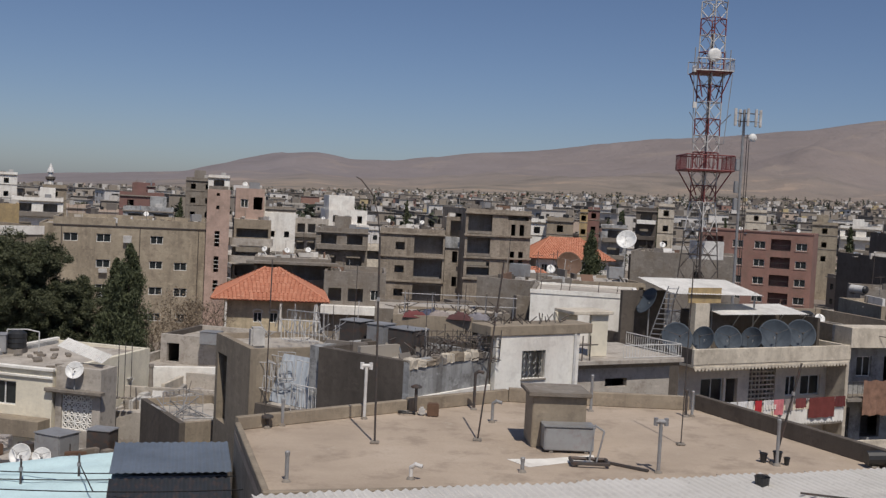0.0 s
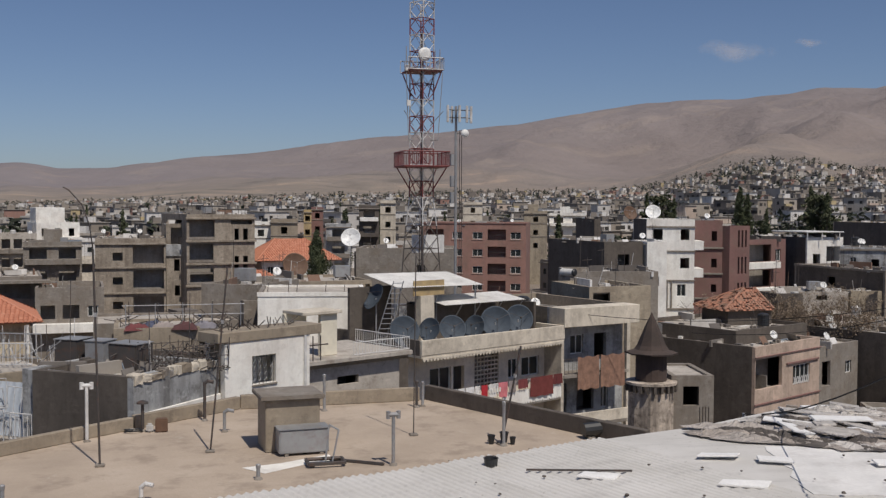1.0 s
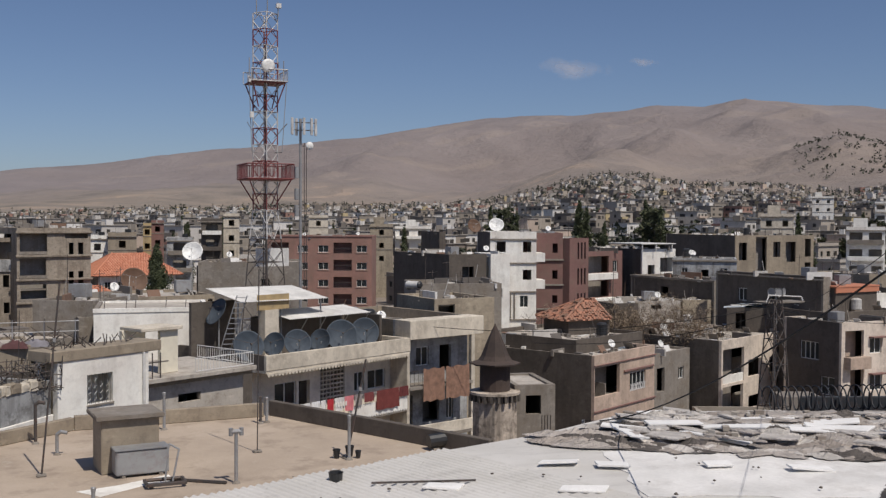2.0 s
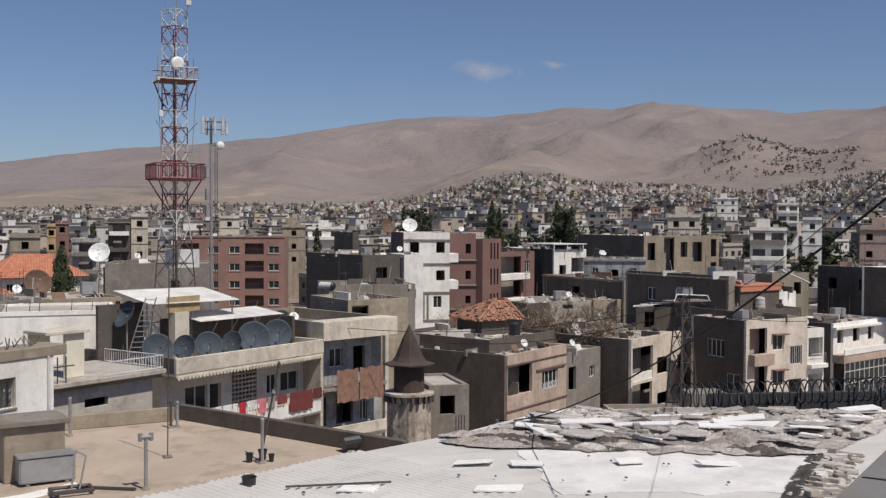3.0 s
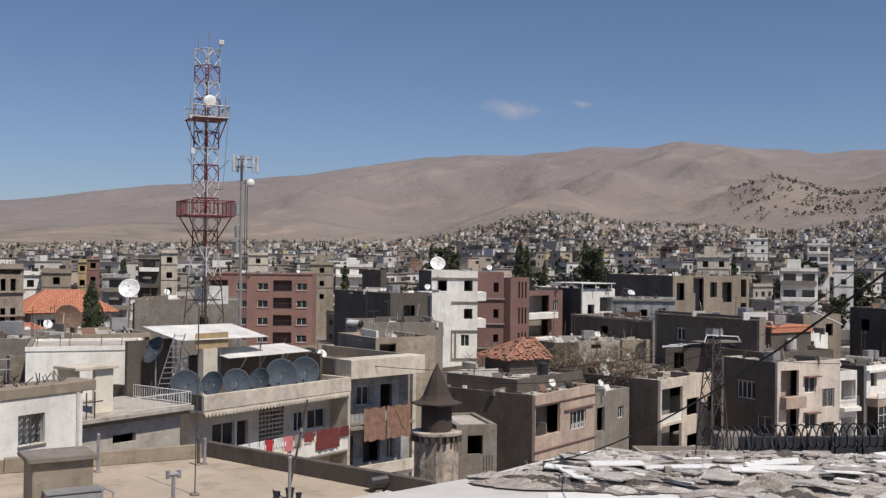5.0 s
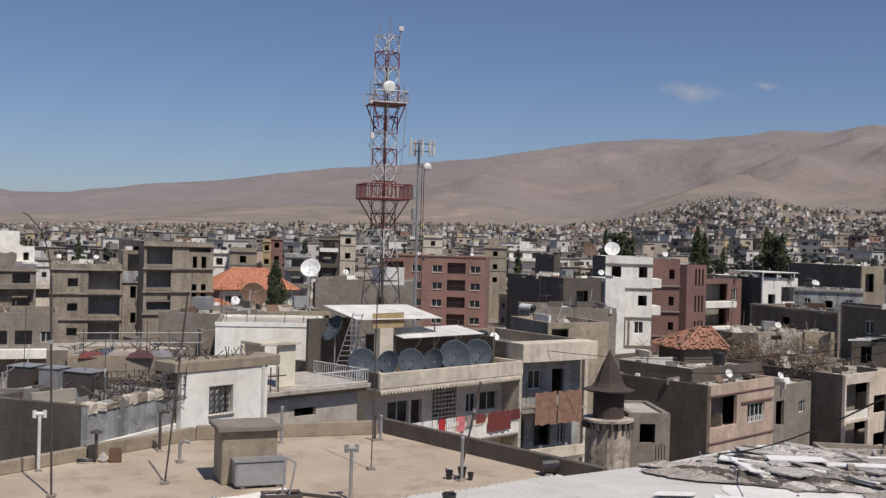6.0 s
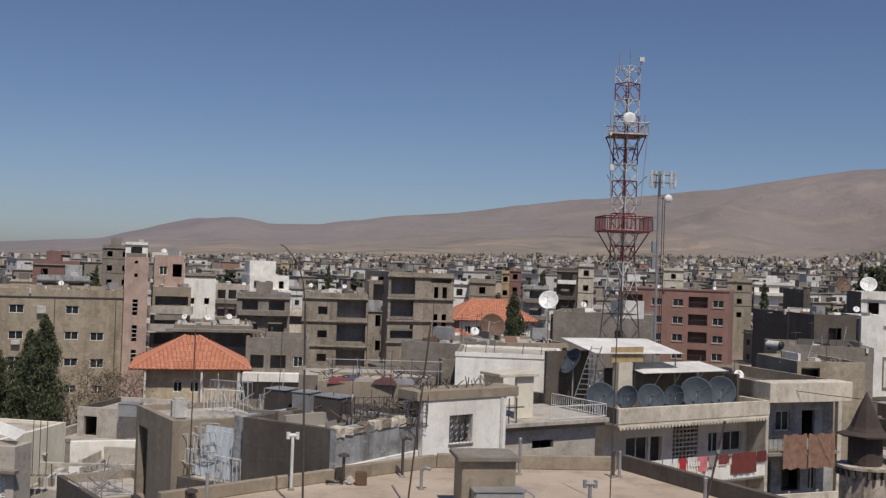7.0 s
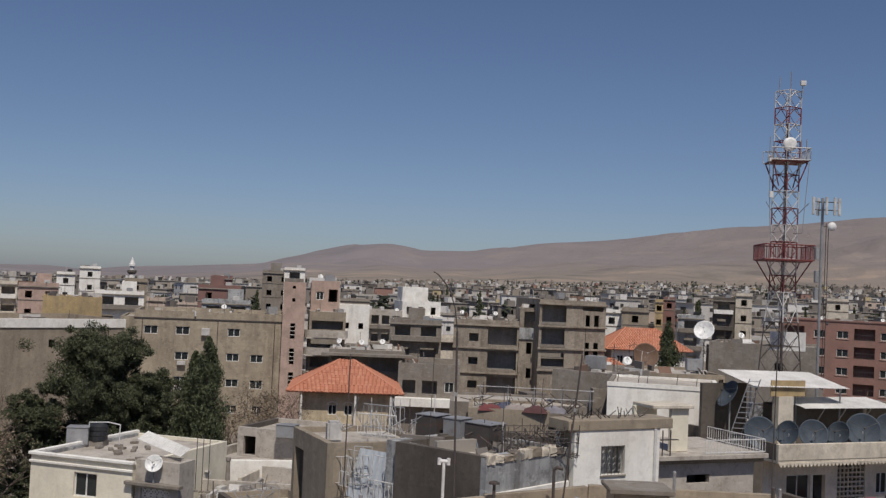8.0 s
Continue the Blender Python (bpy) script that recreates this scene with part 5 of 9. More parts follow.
ledge(ob, -0.05, 5.2, -1.5, -0.006, 7.6, 7.8, "concrete", "balcony_slab")
ledge(ob, -0.05, 5.2, -1.5, -0.006, 4.5, 4.7, "concrete", "balcony_slab")
ledge(ob, -0.05, 5.2, -1.52, -1.4, 4.7, 5.4, "cream", "balcony")
ledge(ob, 5.0, 5.3, -1.5, -1.2, 0, 10.7, "cream", "pillar")
railing(ob, (0.0, -1.45, 7.8), (5.1, -1.45, 7.8), 0.95, "steel_dark", 0.3)
brown = plain("brown_canvas", (0.26, 0.15, 0.105), 0.95, vary=0.35)
for x0, x1 in ((0.95, 2.65), (2.8, 4.75)):
    bm = bmesh.new()
    g = [[bm.verts.new((x0 + (x1 - x0) * i / 16, -1.56 - 0.05 * math.sin(i * 1.7) * (1 - j / 8), 6.85 + 2.0 * j / 8 + 0.05 * math.sin(i * 0.8 + j))) for i in range(17)] for j in range(9)]
    for j in range(8):
        for i in range(16):
            bm.faces.new((g[j][i], g[j][i + 1], g[j + 1][i + 1], g[j + 1][i]))
    o = part("hanging_sheet", bm, brown, smooth=True)
    o.matrix_basis = ob.matrix_basis
    tagged(o, "large brown canvas sheet hung over a veranda railing", "sheet", "sheets on the veranda")

M["cone"] = plaster("dark_brown_turret_paint", (0.085, 0.06, 0.05), 0.4, dirt=(0.03, 0.025, 0.022))
M["turret"] = plaster("weathered_turret_render", (0.60, 0.51, 0.42), 0.8, 0.6, dirt=(0.10, 0.08, 0.065))
# --- turret ---
ob = thing("turret", pose(21.95, 45.1, 0), "weathered round stone turret with a dark conical roof", "turret")
bm = bmesh.new()
lathe(bm, [(1.04, 0), (1.04, 9.5), (1.1, 9.77)], 8, pose(0, 0, 0, 0, 0, 19))
part("shaft", bm, M["turret"], ob, smooth=False)
bm = bmesh.new()
lathe(bm, [(1.02, 9.78), (1.2, 9.82), (1.2, 9.93), (1.0, 9.95)], 24)
part("cornice", bm, M["turret"], ob)
for i in range(22):
    a = 2 * math.pi * i / 22
    bm = bmesh.new()
    box(bm, -0.06, 0.06, -0.2, 0.02, -0.3, 0.0)
    o = part("corbel", bm, M["block"], ob)
    o.matrix_basis = Matrix.Translation((1.16 * math.sin(a), -1.16 * math.cos(a), 9.79)) @ pose(0, 0, 0, 0, 0, math.degrees(a)) @ Matrix.Translation((0, 0.16, 0))
bm = bmesh.new()
lathe(bm, [(0.72, 9.97), (0.72, 11.25)], 16)
part("drum", bm, M["cone"], ob)
bm = bmesh.new()
lathe(bm, [(1.2, 11.2), (1.22, 11.27), (0.8, 11.4), (0.66, 11.6), (0.32, 12.45), (0.06, 13.0), (0.02, 13.1)], 8, pose(0, 0, 0, 0, 0, 19))
part("cone_roof", bm, M["cone"], ob, "dark brown faceted conical roof")
FOOT.append((21.95, 45.1, 1.6))
ob = house("turret_annex", "pale block annex beside the turret with an open window", (22.9, 44.9), -12, 2.0, 4, 10.15, "concrete", {"f": [(0.55, 1.3, 8.75, 9.65, "o")]}, parapet=0.1, strew=False)
for i in range(4):
    part("streak_pipe", rods([((1.35 + i * 0.14, -0.02, 8.0), (1.35 + i * 0.14, -0.02, 8.7))], 0.015, 4), M["steel_dark"], ob)

# --- tank house, left of the white room ---
ob = house("tank_house", "dark rendered house with a rough parapet and roof tanks", (-3.98, 35.7), -35.5, 3.8, 5.5, 12.75, "block", parapet=0.35, walls={"r": "blueplaster"}, strew=False)
ob = house("plaster_house", "grey blue patched plaster house with a crumbling parapet", (-0.85, 33.45), 51, 4.3, 4.5, 12.72, "blueplaster", parapet=0.3, strew=False)
rnd = random.Random(5)
x = 0.02
while x < 4.2:  # a course of uneven broken stones, some fallen out
    w = rnd.uniform(0.14, 0.52)
    if rnd.random() < 0.86:
        bm = boxed(x, min(x + w, 4.3), -rnd.uniform(0.01, 0.06), 0.3, 12.56 - rnd.uniform(0, 0.08), 12.76 + rnd.uniform(-0.05, 0.1))
        bmesh.ops.bevel(bm, geom=bm.edges[:], offset=0.03, segments=1, affect="EDGES")
        bmesh.ops.subdivide_edges(bm, edges=bm.edges[:], cuts=1)
        for v in bm.verts:
            v.co += Vector((rnd.uniform(-0.02, 0.02), rnd.uniform(-0.02, 0.02), rnd.uniform(-0.025, 0.025)))
        part("broken_stone", bm, M[rnd.choice(["tan", "cream", "concrete"])], ob)
    x += w + rnd.uniform(0.0, 0.03)
ledge(ob, -0.02, 4.3, -0.09, -0.004, 11.3, 11.6, "white", "skirting")
ob = house("end_wing", "tan end wing with a tall dark recess", (-8.6, 41.2), -62, 4.3, 4, 12.3, "tan", {"f": [(0.3, 1.5, 9.0, 11.6, "o")]}, parapet=0.2, strew=False)


def tank(place, yaw, w, d, h, material, label, legs=0.0):
    ob = thing("water_tank", pose(*place, 0, 0, yaw), label, "water tank", "roof water tanks")
    part("body", rounded(-w / 2, w / 2, -d / 2, d / 2, legs, legs + h, 0.03), M[material], ob)
    part("lid", rounded(-w / 2 - 0.03, w / 2 + 0.03, -d / 2 - 0.03, d / 2 + 0.03, legs + h + 0.002, legs + h + 0.04, 0.012), M["steel_grey"], ob)
    for x in (-w * 0.35, w * 0.35):
        if legs:
            part("stand", boxed(x - 0.05, x + 0.05, -d / 2, d / 2, 0, legs - 0.002), M["concrete"], ob)
    part("pipe", rods([((w / 2 + 0.03, 0, 0), (w / 2 + 0.03, 0, legs + h * 0.6))], 0.025), M["steel_dark"], ob)
    return ob


tank((-2.98, 38.8, 12.42), -30, 0.9, 0.9, 0.8, "steel_dark", "dark square steel water tank on a low stand", 0.12)
tank((-2.05, 38.25, 12.42), -30, 0.75, 0.8, 0.78, "steel_grey", "galvanised water tank with peeling paint", 0.12)
tank((-1.02, 36.9, 12.42), -38, 1.15, 0.9, 0.85, "steel_dark", "dark square steel water tank on a low stand", 0.1)
o = part("white_drum", rounded(-0.27, 0.27, -0.25, 0.25, 0, 0.75, 0.08), M["plastic_white"])
o.matrix_basis = pose(-6.7, 39.3, 12.1, 0, 0, 20)
tagged(o, "white plastic container standing on the roof edge", "container")


def pipe_cage(ob, x0, x1, y0, y1, z0, z1, nx, ny, material):
    """A rough frame of rods, each a part."""
    for i in range(nx + 1):
        for j in (0, 1):
            x, y = x0 + (x1 - x0) * i / nx, (y0, y1)[j]
            part("upright", rods([((x, y, z0), (x + rnd.uniform(-0.05, 0.05), y, z1 + rnd.uniform(-0.15, 0.2)))], 0.016, 4), M[material], ob)
    for z in (z0 + 0.1, (z0 + z1) / 2, z1 - 0.05):
        for y in (y0, y1):
            part("bar", rods([((x0, y, z), (x1, y, z + rnd.uniform(-0.05, 0.05)))], 0.014, 4), M[material], ob)
        for x in (x0, x1):
            part("bar", rods([((x, y0, z), (x, y1, z))], 0.014, 4), M[material], ob)


cage = thing("rebar_cage", pose(0.6, 36.6, 12.42, 0, 0, 25), "rusty reinforcing cage stacked on the roof", "rebar cage")
pipe_cage(cage, -1.4, 1.4, -0.7, 0.8, 0.0, 0.95, 10, 4, "steel_dark")
for i in range(130):
    a = Vector((rnd.uniform(-1.6, 1.5), rnd.uniform(-0.9, 0.9), rnd.uniform(0, 0.9)))
    b = a + Vector((rnd.uniform(-0.5, 0.5), rnd.uniform(-0.4, 0.4), rnd.uniform(-0.4, 0.4)))
    b.z = min(max(b.z, 0.02), 1.0)
    part("bent_bar", rods([(a, b)], 0.018, 4), M["steel_dark"], cage)
cage = thing("frame_heap", pose(-5.6, 37.0, 10.4, 0, 0, -35), "white painted scrap window frames and rails heaped on a low roof", "scrap metal")
for i in range(15):
    x, y, s = rnd.uniform(-1.2, 0.0) if i % 4 else rnd.uniform(0.2, 1.3), rnd.uniform(-0.3, 0.6), rnd.uniform(0.35, 0.75)
    m = pose(x, y, rnd.choice([0.0, 0.0, 0.5, 0.9]), rnd.uniform(82, 96), rnd.uniform(-6, 6), rnd.uniform(-18, 18))
    pts = [m @ Vector(p) for p in ((0, 0, 0), (s, 0, 0), (s, s * 1.3, 0), (0, s * 1.3, 0))]
    part("window_frame", rods([(pts[j], pts[(j + 1) % 4]) for j in range(4)] + [((pts[0] + pts[1]) / 2, (pts[2] + pts[3]) / 2)], 0.015, 4), M["mast_white"], cage)
railing(cage, (1.1, -0.05, 0.0), (1.95, -0.05, 0.0), 0.9)
cage = thing("scrap_rack", pose(-4.9, 39.3, 12.42, 0, 0, -30), "white and grey pipe frames standing on the roof", "scrap metal")
for i in range(40):
    a = Vector((rnd.uniform(-1.9, 1.9), rnd.uniform(-0.9, 1.3), rnd.choice([0.02, 0.02, rnd.uniform(0.1, 0.6)])))
    b = a + Vector((rnd.uniform(-0.9, 0.9), rnd.uniform(-0.5, 0.5), rnd.uniform(0.2, 1.1))) if i % 3 else a + Vector((rnd.uniform(-0.1, 0.1), 0, rnd.uniform(0.5, 1.15)))
    part("bar", rods([(a, b)], 0.016, 4), M["mast_white" if i % 4 else "steel_grey"], cage)
railing(cage, (-0.6, -0.7, 0.0), (1.0, -0.5, 0.05), 0.8, "steel_white", 0.14)
railing(cage, (-1.6, 0.9, 0.0), (0.2, 1.1, 0.0), 0.95, "steel_grey", 0.2)
o = part("sheet_lean_to", corrugated(2.3, 1.75, 0.3, 0.01), M["pale_sheet"])
o.matrix_basis = pose(-5.9, 37.75, 10.42, 76, 0, -35)
tagged(o, "pale blue corrugated sheet leaning over the scrap frames", "metal sheet")
low = house("scrap_roof", "low dark roof carrying scrap frames", (-6.35, 37.35), -35.5, 2.85, 4.5, 10.4, "block", parapet=0.0, strew=False)

# --- white room on the roof ---
ob = house("roof_room", "white rendered room with a barred window and a bare concrete top band", (2.05, 36.6), 33, 3.75, 1.1, 13.42, "white", {"f": [(1.15, 2.2, 11.75, 12.75, "o")]}, parapet=0.0, walls={"l": "tan"}, category="room", strew=False)
ledge(ob, -0.3, 4.3, -0.05, 1.15, 13.3, 13.66, "tan", "roof_band")
ledge(ob, 1.12, 2.23, -0.05, -0.003, 11.68, 11.75, "concrete", "window_sill")
for i in range(7):
    part("window_bar", rods([((1.2 + i * 0.155, 0.05, 11.75), (1.2 + i * 0.155, 0.05, 12.75))], 0.012, 4), M["steel_dark"], ob)
for i in range(14):
    x, z = 1.22 + (i % 4) * 0.24, 11.85 + (i // 4) * 0.22
    part("window_scroll", rods([((x, 0.04, z), (x + 0.12, 0.04, z + 0.1)), ((x + 0.12, 0.04, z + 0.1), (x + 0.02, 0.04, z + 0.2))], 0.009, 4), M["steel_grey"], ob)
part("drainpipe", rods([((3.5, -0.06, 10.5), (3.5, -0.06, 13.3))], 0.05, 8), M["steel_white"], ob)
clut = thing("roof_clutter", pose(3.2, 37.9, 13.67, 0, 0, 33), "tangle of dark rods and rags along the roof edge", "scrap metal")
for i in range(26):
    x = -1.6 + i * 0.13
    part("rod", rods([((x, rnd.uniform(-0.3, 0.3), 0.0), (x + rnd.uniform(-0.4, 0.4), rnd.uniform(-0.3, 0.3), rnd.uniform(0.1, 0.35)))], 0.018, 4), M["steel_dark"], clut)

# --- tan flat roof in front ---
ROOF = [(-3.45, 21.75), (12.6, 26.0), (8.55, 34.45), (2.3, 34.3), (-5.3, 28.15)]


def prism(points, z0, z1):
    bm = bmesh.new()
    lo = [bm.verts.new((x, y, z0)) for x, y in points]
    hi = [bm.verts.new((x, y, z1)) for x, y in points]
    n = len(points)
    bm.faces.new(lo[::-1])
    bm.faces.new(hi)
    for i in range(n):
        bm.faces.new((lo[i], lo[(i + 1) % n], hi[(i + 1) % n], hi[i]))
    return bm


def screed():
    n = Nodes("tan_roof_screed")
    v = n.coords()
    base = n.ramp(n.noise(v, 0.35, 6, 0.6), [(0.3, (0.38, 0.305, 0.235)), (0.55, (0.48, 0.39, 0.305)), (0.75, (0.55, 0.46, 0.37))])
    blot = n.noise(v, 0.9, 7, 0.65)
    col = n.mix(n.ramp(blot, [(0.52, 0.0), (0.66, 0.55)]), base, (0.25, 0.195, 0.15))
    pale = n.noise(n.coords((1, 0.5, 1)), 1.7, 6, 0.7)
    col = n.mix(n.ramp(pale, [(0.62, 0.0), (0.75, 0.5)]), col, (0.56, 0.5, 0.42))
    g = n.noise(v, 30, 4)
    col = n.mix(n.ramp(g, [(0.4, 0.0), (0.8, 0.3)]), col, (0.24, 0.2, 0.16))
    n.bump(n.noise(v, 6, 6), 0.25, 0.03)
    return n.done(col, 0.95)


M["screed"] = screed()
ob = thing("flat_roof_house", Matrix.Identity(4), "house with a broad bare tan screed roof and low parapets", "house")
part("body", prism(ROOF, 0, 11.3), M["tan"], ob)
part("roof", prism(ROOF, 11.302, 11.5), M["screed"], ob)
FOOT.append((4, 28, 9))


def wall_along(parent, a, b, z0, z1, t, material, name="parapet"):
    a, b = Vector((*a, 0)), Vector((*b, 0))
    u = (b - a).normalized()
    n = Vector((-u.y, u.x, 0)) * t
    bm = bmesh.new()
    lo = [bm.verts.new(p + Vector((0, 0, z0))) for p in (a, b, b + n, a + n)]
    hi = [bm.verts.new(p + Vector((0, 0, z1))) for p in (a, b, b + n, a + n)]
    bm.faces.new(lo[::-1])
    bm.faces.new(hi)
    for i in range(4):
        bm.faces.new((lo[i], lo[(i + 1) % 4], hi[(i + 1) % 4], hi[i]))
    bmesh.ops.bevel(bm, geom=bm.edges[:], offset=0.02, segments=1, affect="EDGES")
    return part(name, bm, M[material], parent)


wall_along(ob, (-3.45, 21.75), (9, 25.05), 11.502, 11.72, 0.16, "tan")
wall_along(ob, (12.55, 26.05), (8.5, 34.5), 11.502, 12.0, -0.2, "block")
wall_along(ob, (8.3, 34.3), (2.4, 34.15), 11.502, 11.95, -0.2, "tan")
wall_along(ob, (2.4, 34.2), (-0.75, 31.8), 11.502, 11.9, -0.2, "tan")
wall_along(ob, (-0.8, 31.76), (-5.2, 28.15), 11.502, 11.86, -0.2, "tan")
wall_along(ob, (-5.28, 28.1), (-3.5, 21.9), 11.502, 11.74, 0.15, "tan")

# shed and zinc tank
ob = thing("vent_shaft", pose(2.62, 27.95, 11.5, 0, 0, 5), "tan rendered vent shaft with an overhanging slab cap", "vent shaft")
part("body", rounded(0, 1.45, 0, 1.2, 0, 1.38, 0.02), M["tan"], ob)
part("cap", rounded(-0.14, 1.56, -0.14, 1.34, 1.383, 1.5, 0.02), M["concrete"], ob)
tank((3.55, 27.75, 11.5), 4, 1.32, 0.6, 0.62, "steel_grey", "long galvanised zinc tank beside the vent shaft", 0.06)
ob = thing("steel_stand", pose(3.95, 26.3, 11.5), "bent steel stand bolted to a low base frame", "stand")
part("base_frame", rods([((-0.45, -0.25, 0.1), (0.45, -0.25, 0.1)), ((0.45, -0.25, 0.1), (0.45, 0.3, 0.1)), ((0.45, 0.3, 0.1), (-0.45, 0.3, 0.1)), ((-0.45, 0.3, 0.1), (-0.45, -0.25, 0.1))], 0.05), M["steel_dark"], ob)
part("leg", rods([((0.0, 0.0, 0.1), (0.1, 0.1, 1.0)), ((0.1, 0.1, 1.0), (0.35, 0.1, 0.85)), ((0.35, 0.1, 0.85), (0.18, 0.0, 0.1))], 0.025), M["steel_grey"], ob)
part("foot", boxed(-0.4, -0.3, -0.2, -0.1, 0, 0.06), M["concrete"], ob)
bm = prism([(1.9, 26.5), (2.9, 26.75), (4.2, 27.4), (4.25, 26.75), (3.5, 26.5), (2.4, 25.8)], 11.503, 11.508)
tagged(part("membrane_patch", bm, M["white"]), "white waterproofing patch brushed over the roof screed", "roof patch")
o = part("timber", rounded(-0.75, 0.75, -0.05, 0.05, 0, 0.07, 0.015), M["steel_dark"])
o.matrix_basis = pose(4.75, 26.35, 11.5, 0, 0, -35)
tagged(o, "short dark bar lying on the roof", "timber")

GREY = "steel_grey"


def vent(place, h, style, label):
    """A vent pipe: t: T head, c: mushroom cap, e: elbow, p: plain."""
    ob = thing("vent_pipe", pose(*place), label, "vent pipe", "roof vent pipes")
    r = 0.046
    bm = bmesh.new()
    rod(bm, (0, 0, 0), (0, 0, h), r, 10)
    part("pipe", bm, M["steel_white" if "white" in label else ("steel_dark" if "black" in label else GREY)], ob, smooth=False)
    bm = bmesh.new()
    if style == "t":
        rod(bm, (-0.13, 0, h), (0.13, 0, h), r * 1.25, 10)
        for x in (-0.13, 0.13):
            rod(bm, (x, 0, h - 0.1), (x, 0, h + 0.09), r * 1.2, 10)
    elif style == "c":
        lathe(bm, [(0.07, h - 0.02), (0.17, h), (0.16, h + 0.05), (0.03, h + 0.1)], 12)
    elif style == "e":
        rod(bm, (0, 0, h - 0.02), (0.12, -0.05, h + 0.08), r * 1.1, 10)
        rod(bm, (0.1, -0.05, h + 0.06), (0.26, -0.1, h + 0.03), r * 1.1, 10)
    else:
        lathe(bm, [(r * 1.2, h - 0.08), (r * 1.3, h), (r * 0.9, h + 0.02)], 10)
    part("head", bm, M["steel_dark" if "black" in label else ("steel_white" if "white" in label else GREY)], ob)
    bm = bmesh.new()
    lathe(bm, [(0.11, 0), (0.085, 0.04), (r, 0.07)], 10)
    part("flashing", bm, M["concrete"], ob)
    return ob


for p, h, s, words in (((-2.0, 30.45, 11.5), 1.55, "t", "tall white painted vent pipe with a T head"), ((-0.55, 31.5, 11.5), 0.8, "c", "black vent pipe with a mushroom cap"),
                       ((1.23, 32.6, 11.5), 1.15, "e", "grey vent pipe with a black elbow head"), ((1.72, 30.86, 11.5), 0.58, "e", "short grey vent pipe with an elbow"),
                       ((5.6, 25.9, 11.5), 1.28, "t", "grey steel vent pipe with a T head"), ((-3.2, 23.4, 11.5), 0.68, "p", "grey plastic vent pipe with a collar"),
                       ((-4.15, 29.0, 11.5), 0.75, "p", "grey plastic vent pipe near the parapet"), ((-0.45, 24.15, 11.5), 0.3, "e", "short white plastic vent pipe"),
                       ((4.95, 33.3, 11.5), 1.15, "p", "tall thin grey vent pipe"), ((4.48, 31.8, 11.5), 0.92, "p", "thin grey vent pipe behind the shaft"),
                       ((7.93, 33.2, 11.5), 0.85, "p", "thick black chimney pipe at the roof corner"), ((8.15, 33.3, 11.5), 0.8, "p", "grey pipe at the roof corner"),
                       ((8.96, 27.3, 11.5), 1.2, "p", "grey pipe with clamps by the parapet"), ((-4.5, 28.6, 11.5), 0.3, "c", "small black vent cap"), ((2.2, 25.3, 11.5), 0.35, "p", "short grey pipe end")):
    vent(p, h, s, words)

# television masts
def mast(base, top, r, label, bend=None):
    ob = thing("antenna_mast", Matrix.Translation(base), label, "antenna mast", "thin roof masts")
    t = Vector(top) - Vector(base)
    part("pole", rods([((0, 0, 0), t)], r, 8), M["steel_dark"], ob)
    if bend:
        pts = [t + Vector(p) for p in bend]
        part("whip", rods(list(zip([t] + pts, pts)), r * 0.6, 5), M["steel_dark"], ob)
    part("foot", rounded(-0.12, 0.12, -0.12, 0.12, 0, 0.06, 0.02), M["concrete"], ob)
    if r > 0.02:
        c = t * 0.7
        part("clamp", boxed(c.x - r * 1.4, c.x + r * 1.4, c.y - r * 1.4, c.y + r * 1.4, c.z - 0.05, c.z + 0.05), M["steel_grey"], ob)
    return ob


mast((-1.5, 27.5, 11.5), (-1.62, 27.48, 16.9), 0.028, "tall thin rusty mast with a bent tip", [(-0.08, 0, 0.6), (-0.25, 0, 1.1), (-0.55, 0, 1.45), (-0.68, 0, 1.52)])
mast((1.22, 28.43, 11.5), (1.68, 28.41, 16.4), 0.024, "leaning thin dark mast with a white insulator")
mast((6.88, 29.15, 11.5), (6.93, 29.14, 16.6), 0.016, "thin straight grey mast")
mast((-4.6, 28.75, 11.5), (-4.55, 28.6, 16.1), 0.017, "thin straight dark mast by the parapet")
mast((8.96, 27.5, 11.5), (9.45, 27.35, 14.2), 0.028, "slanting grey pole clamped by the parapet")
for a, b in (((-2.9, 36.3, 12.42), (-2.85, 36.3, 15.6)), ((-0.4, 35.6, 12.42), (-0.4, 35.6, 14.6)), ((-3.7, 37.4, 12.42), (-3.72, 37.4, 14.0)), ((0.9, 38.3, 12.42), (0.95, 38.3, 14.9))):
    mast(a, b, 0.013, "thin rod standing on the tank house roof")


def tube(bm, pts, r, n=5):
    """One round wire along a line of points."""
    rings, last = [], None
    for i, p in enumerate(pts):
        d = (pts[min(i + 1, len(pts) - 1)] - pts[max(i - 1, 0)]).normalized()
        u = (last - d * last.dot(d)).normalized() if last else d.orthogonal().normalized()
        last = u
        w = d.cross(u)
        rings.append([bm.verts.new(p + (u * math.cos(2 * math.pi * k / n) + w * math.sin(2 * math.pi * k / n)) * r) for k in range(n)])
    for a, b in zip(rings, rings[1:]):
        for k in range(n):
            bm.faces.new((a[k], a[(k + 1) % n], b[(k + 1) % n], b[k]))
    bm.faces.new(rings[0][::-1])
    bm.faces.new(rings[-1])


def cable(name, a, b, sag, r, label, n=14):
    bm = bmesh.new()
    a, b = Vector(a), Vector(b)
    tube(bm, [a.lerp(b, i / n) - Vector((0, 0, sag * 4 * (i / n) * (1 - i / n))) for i in range(n + 1)], r, 5)
    return tagged(part(name, bm, M["cable"]), label, "cable")


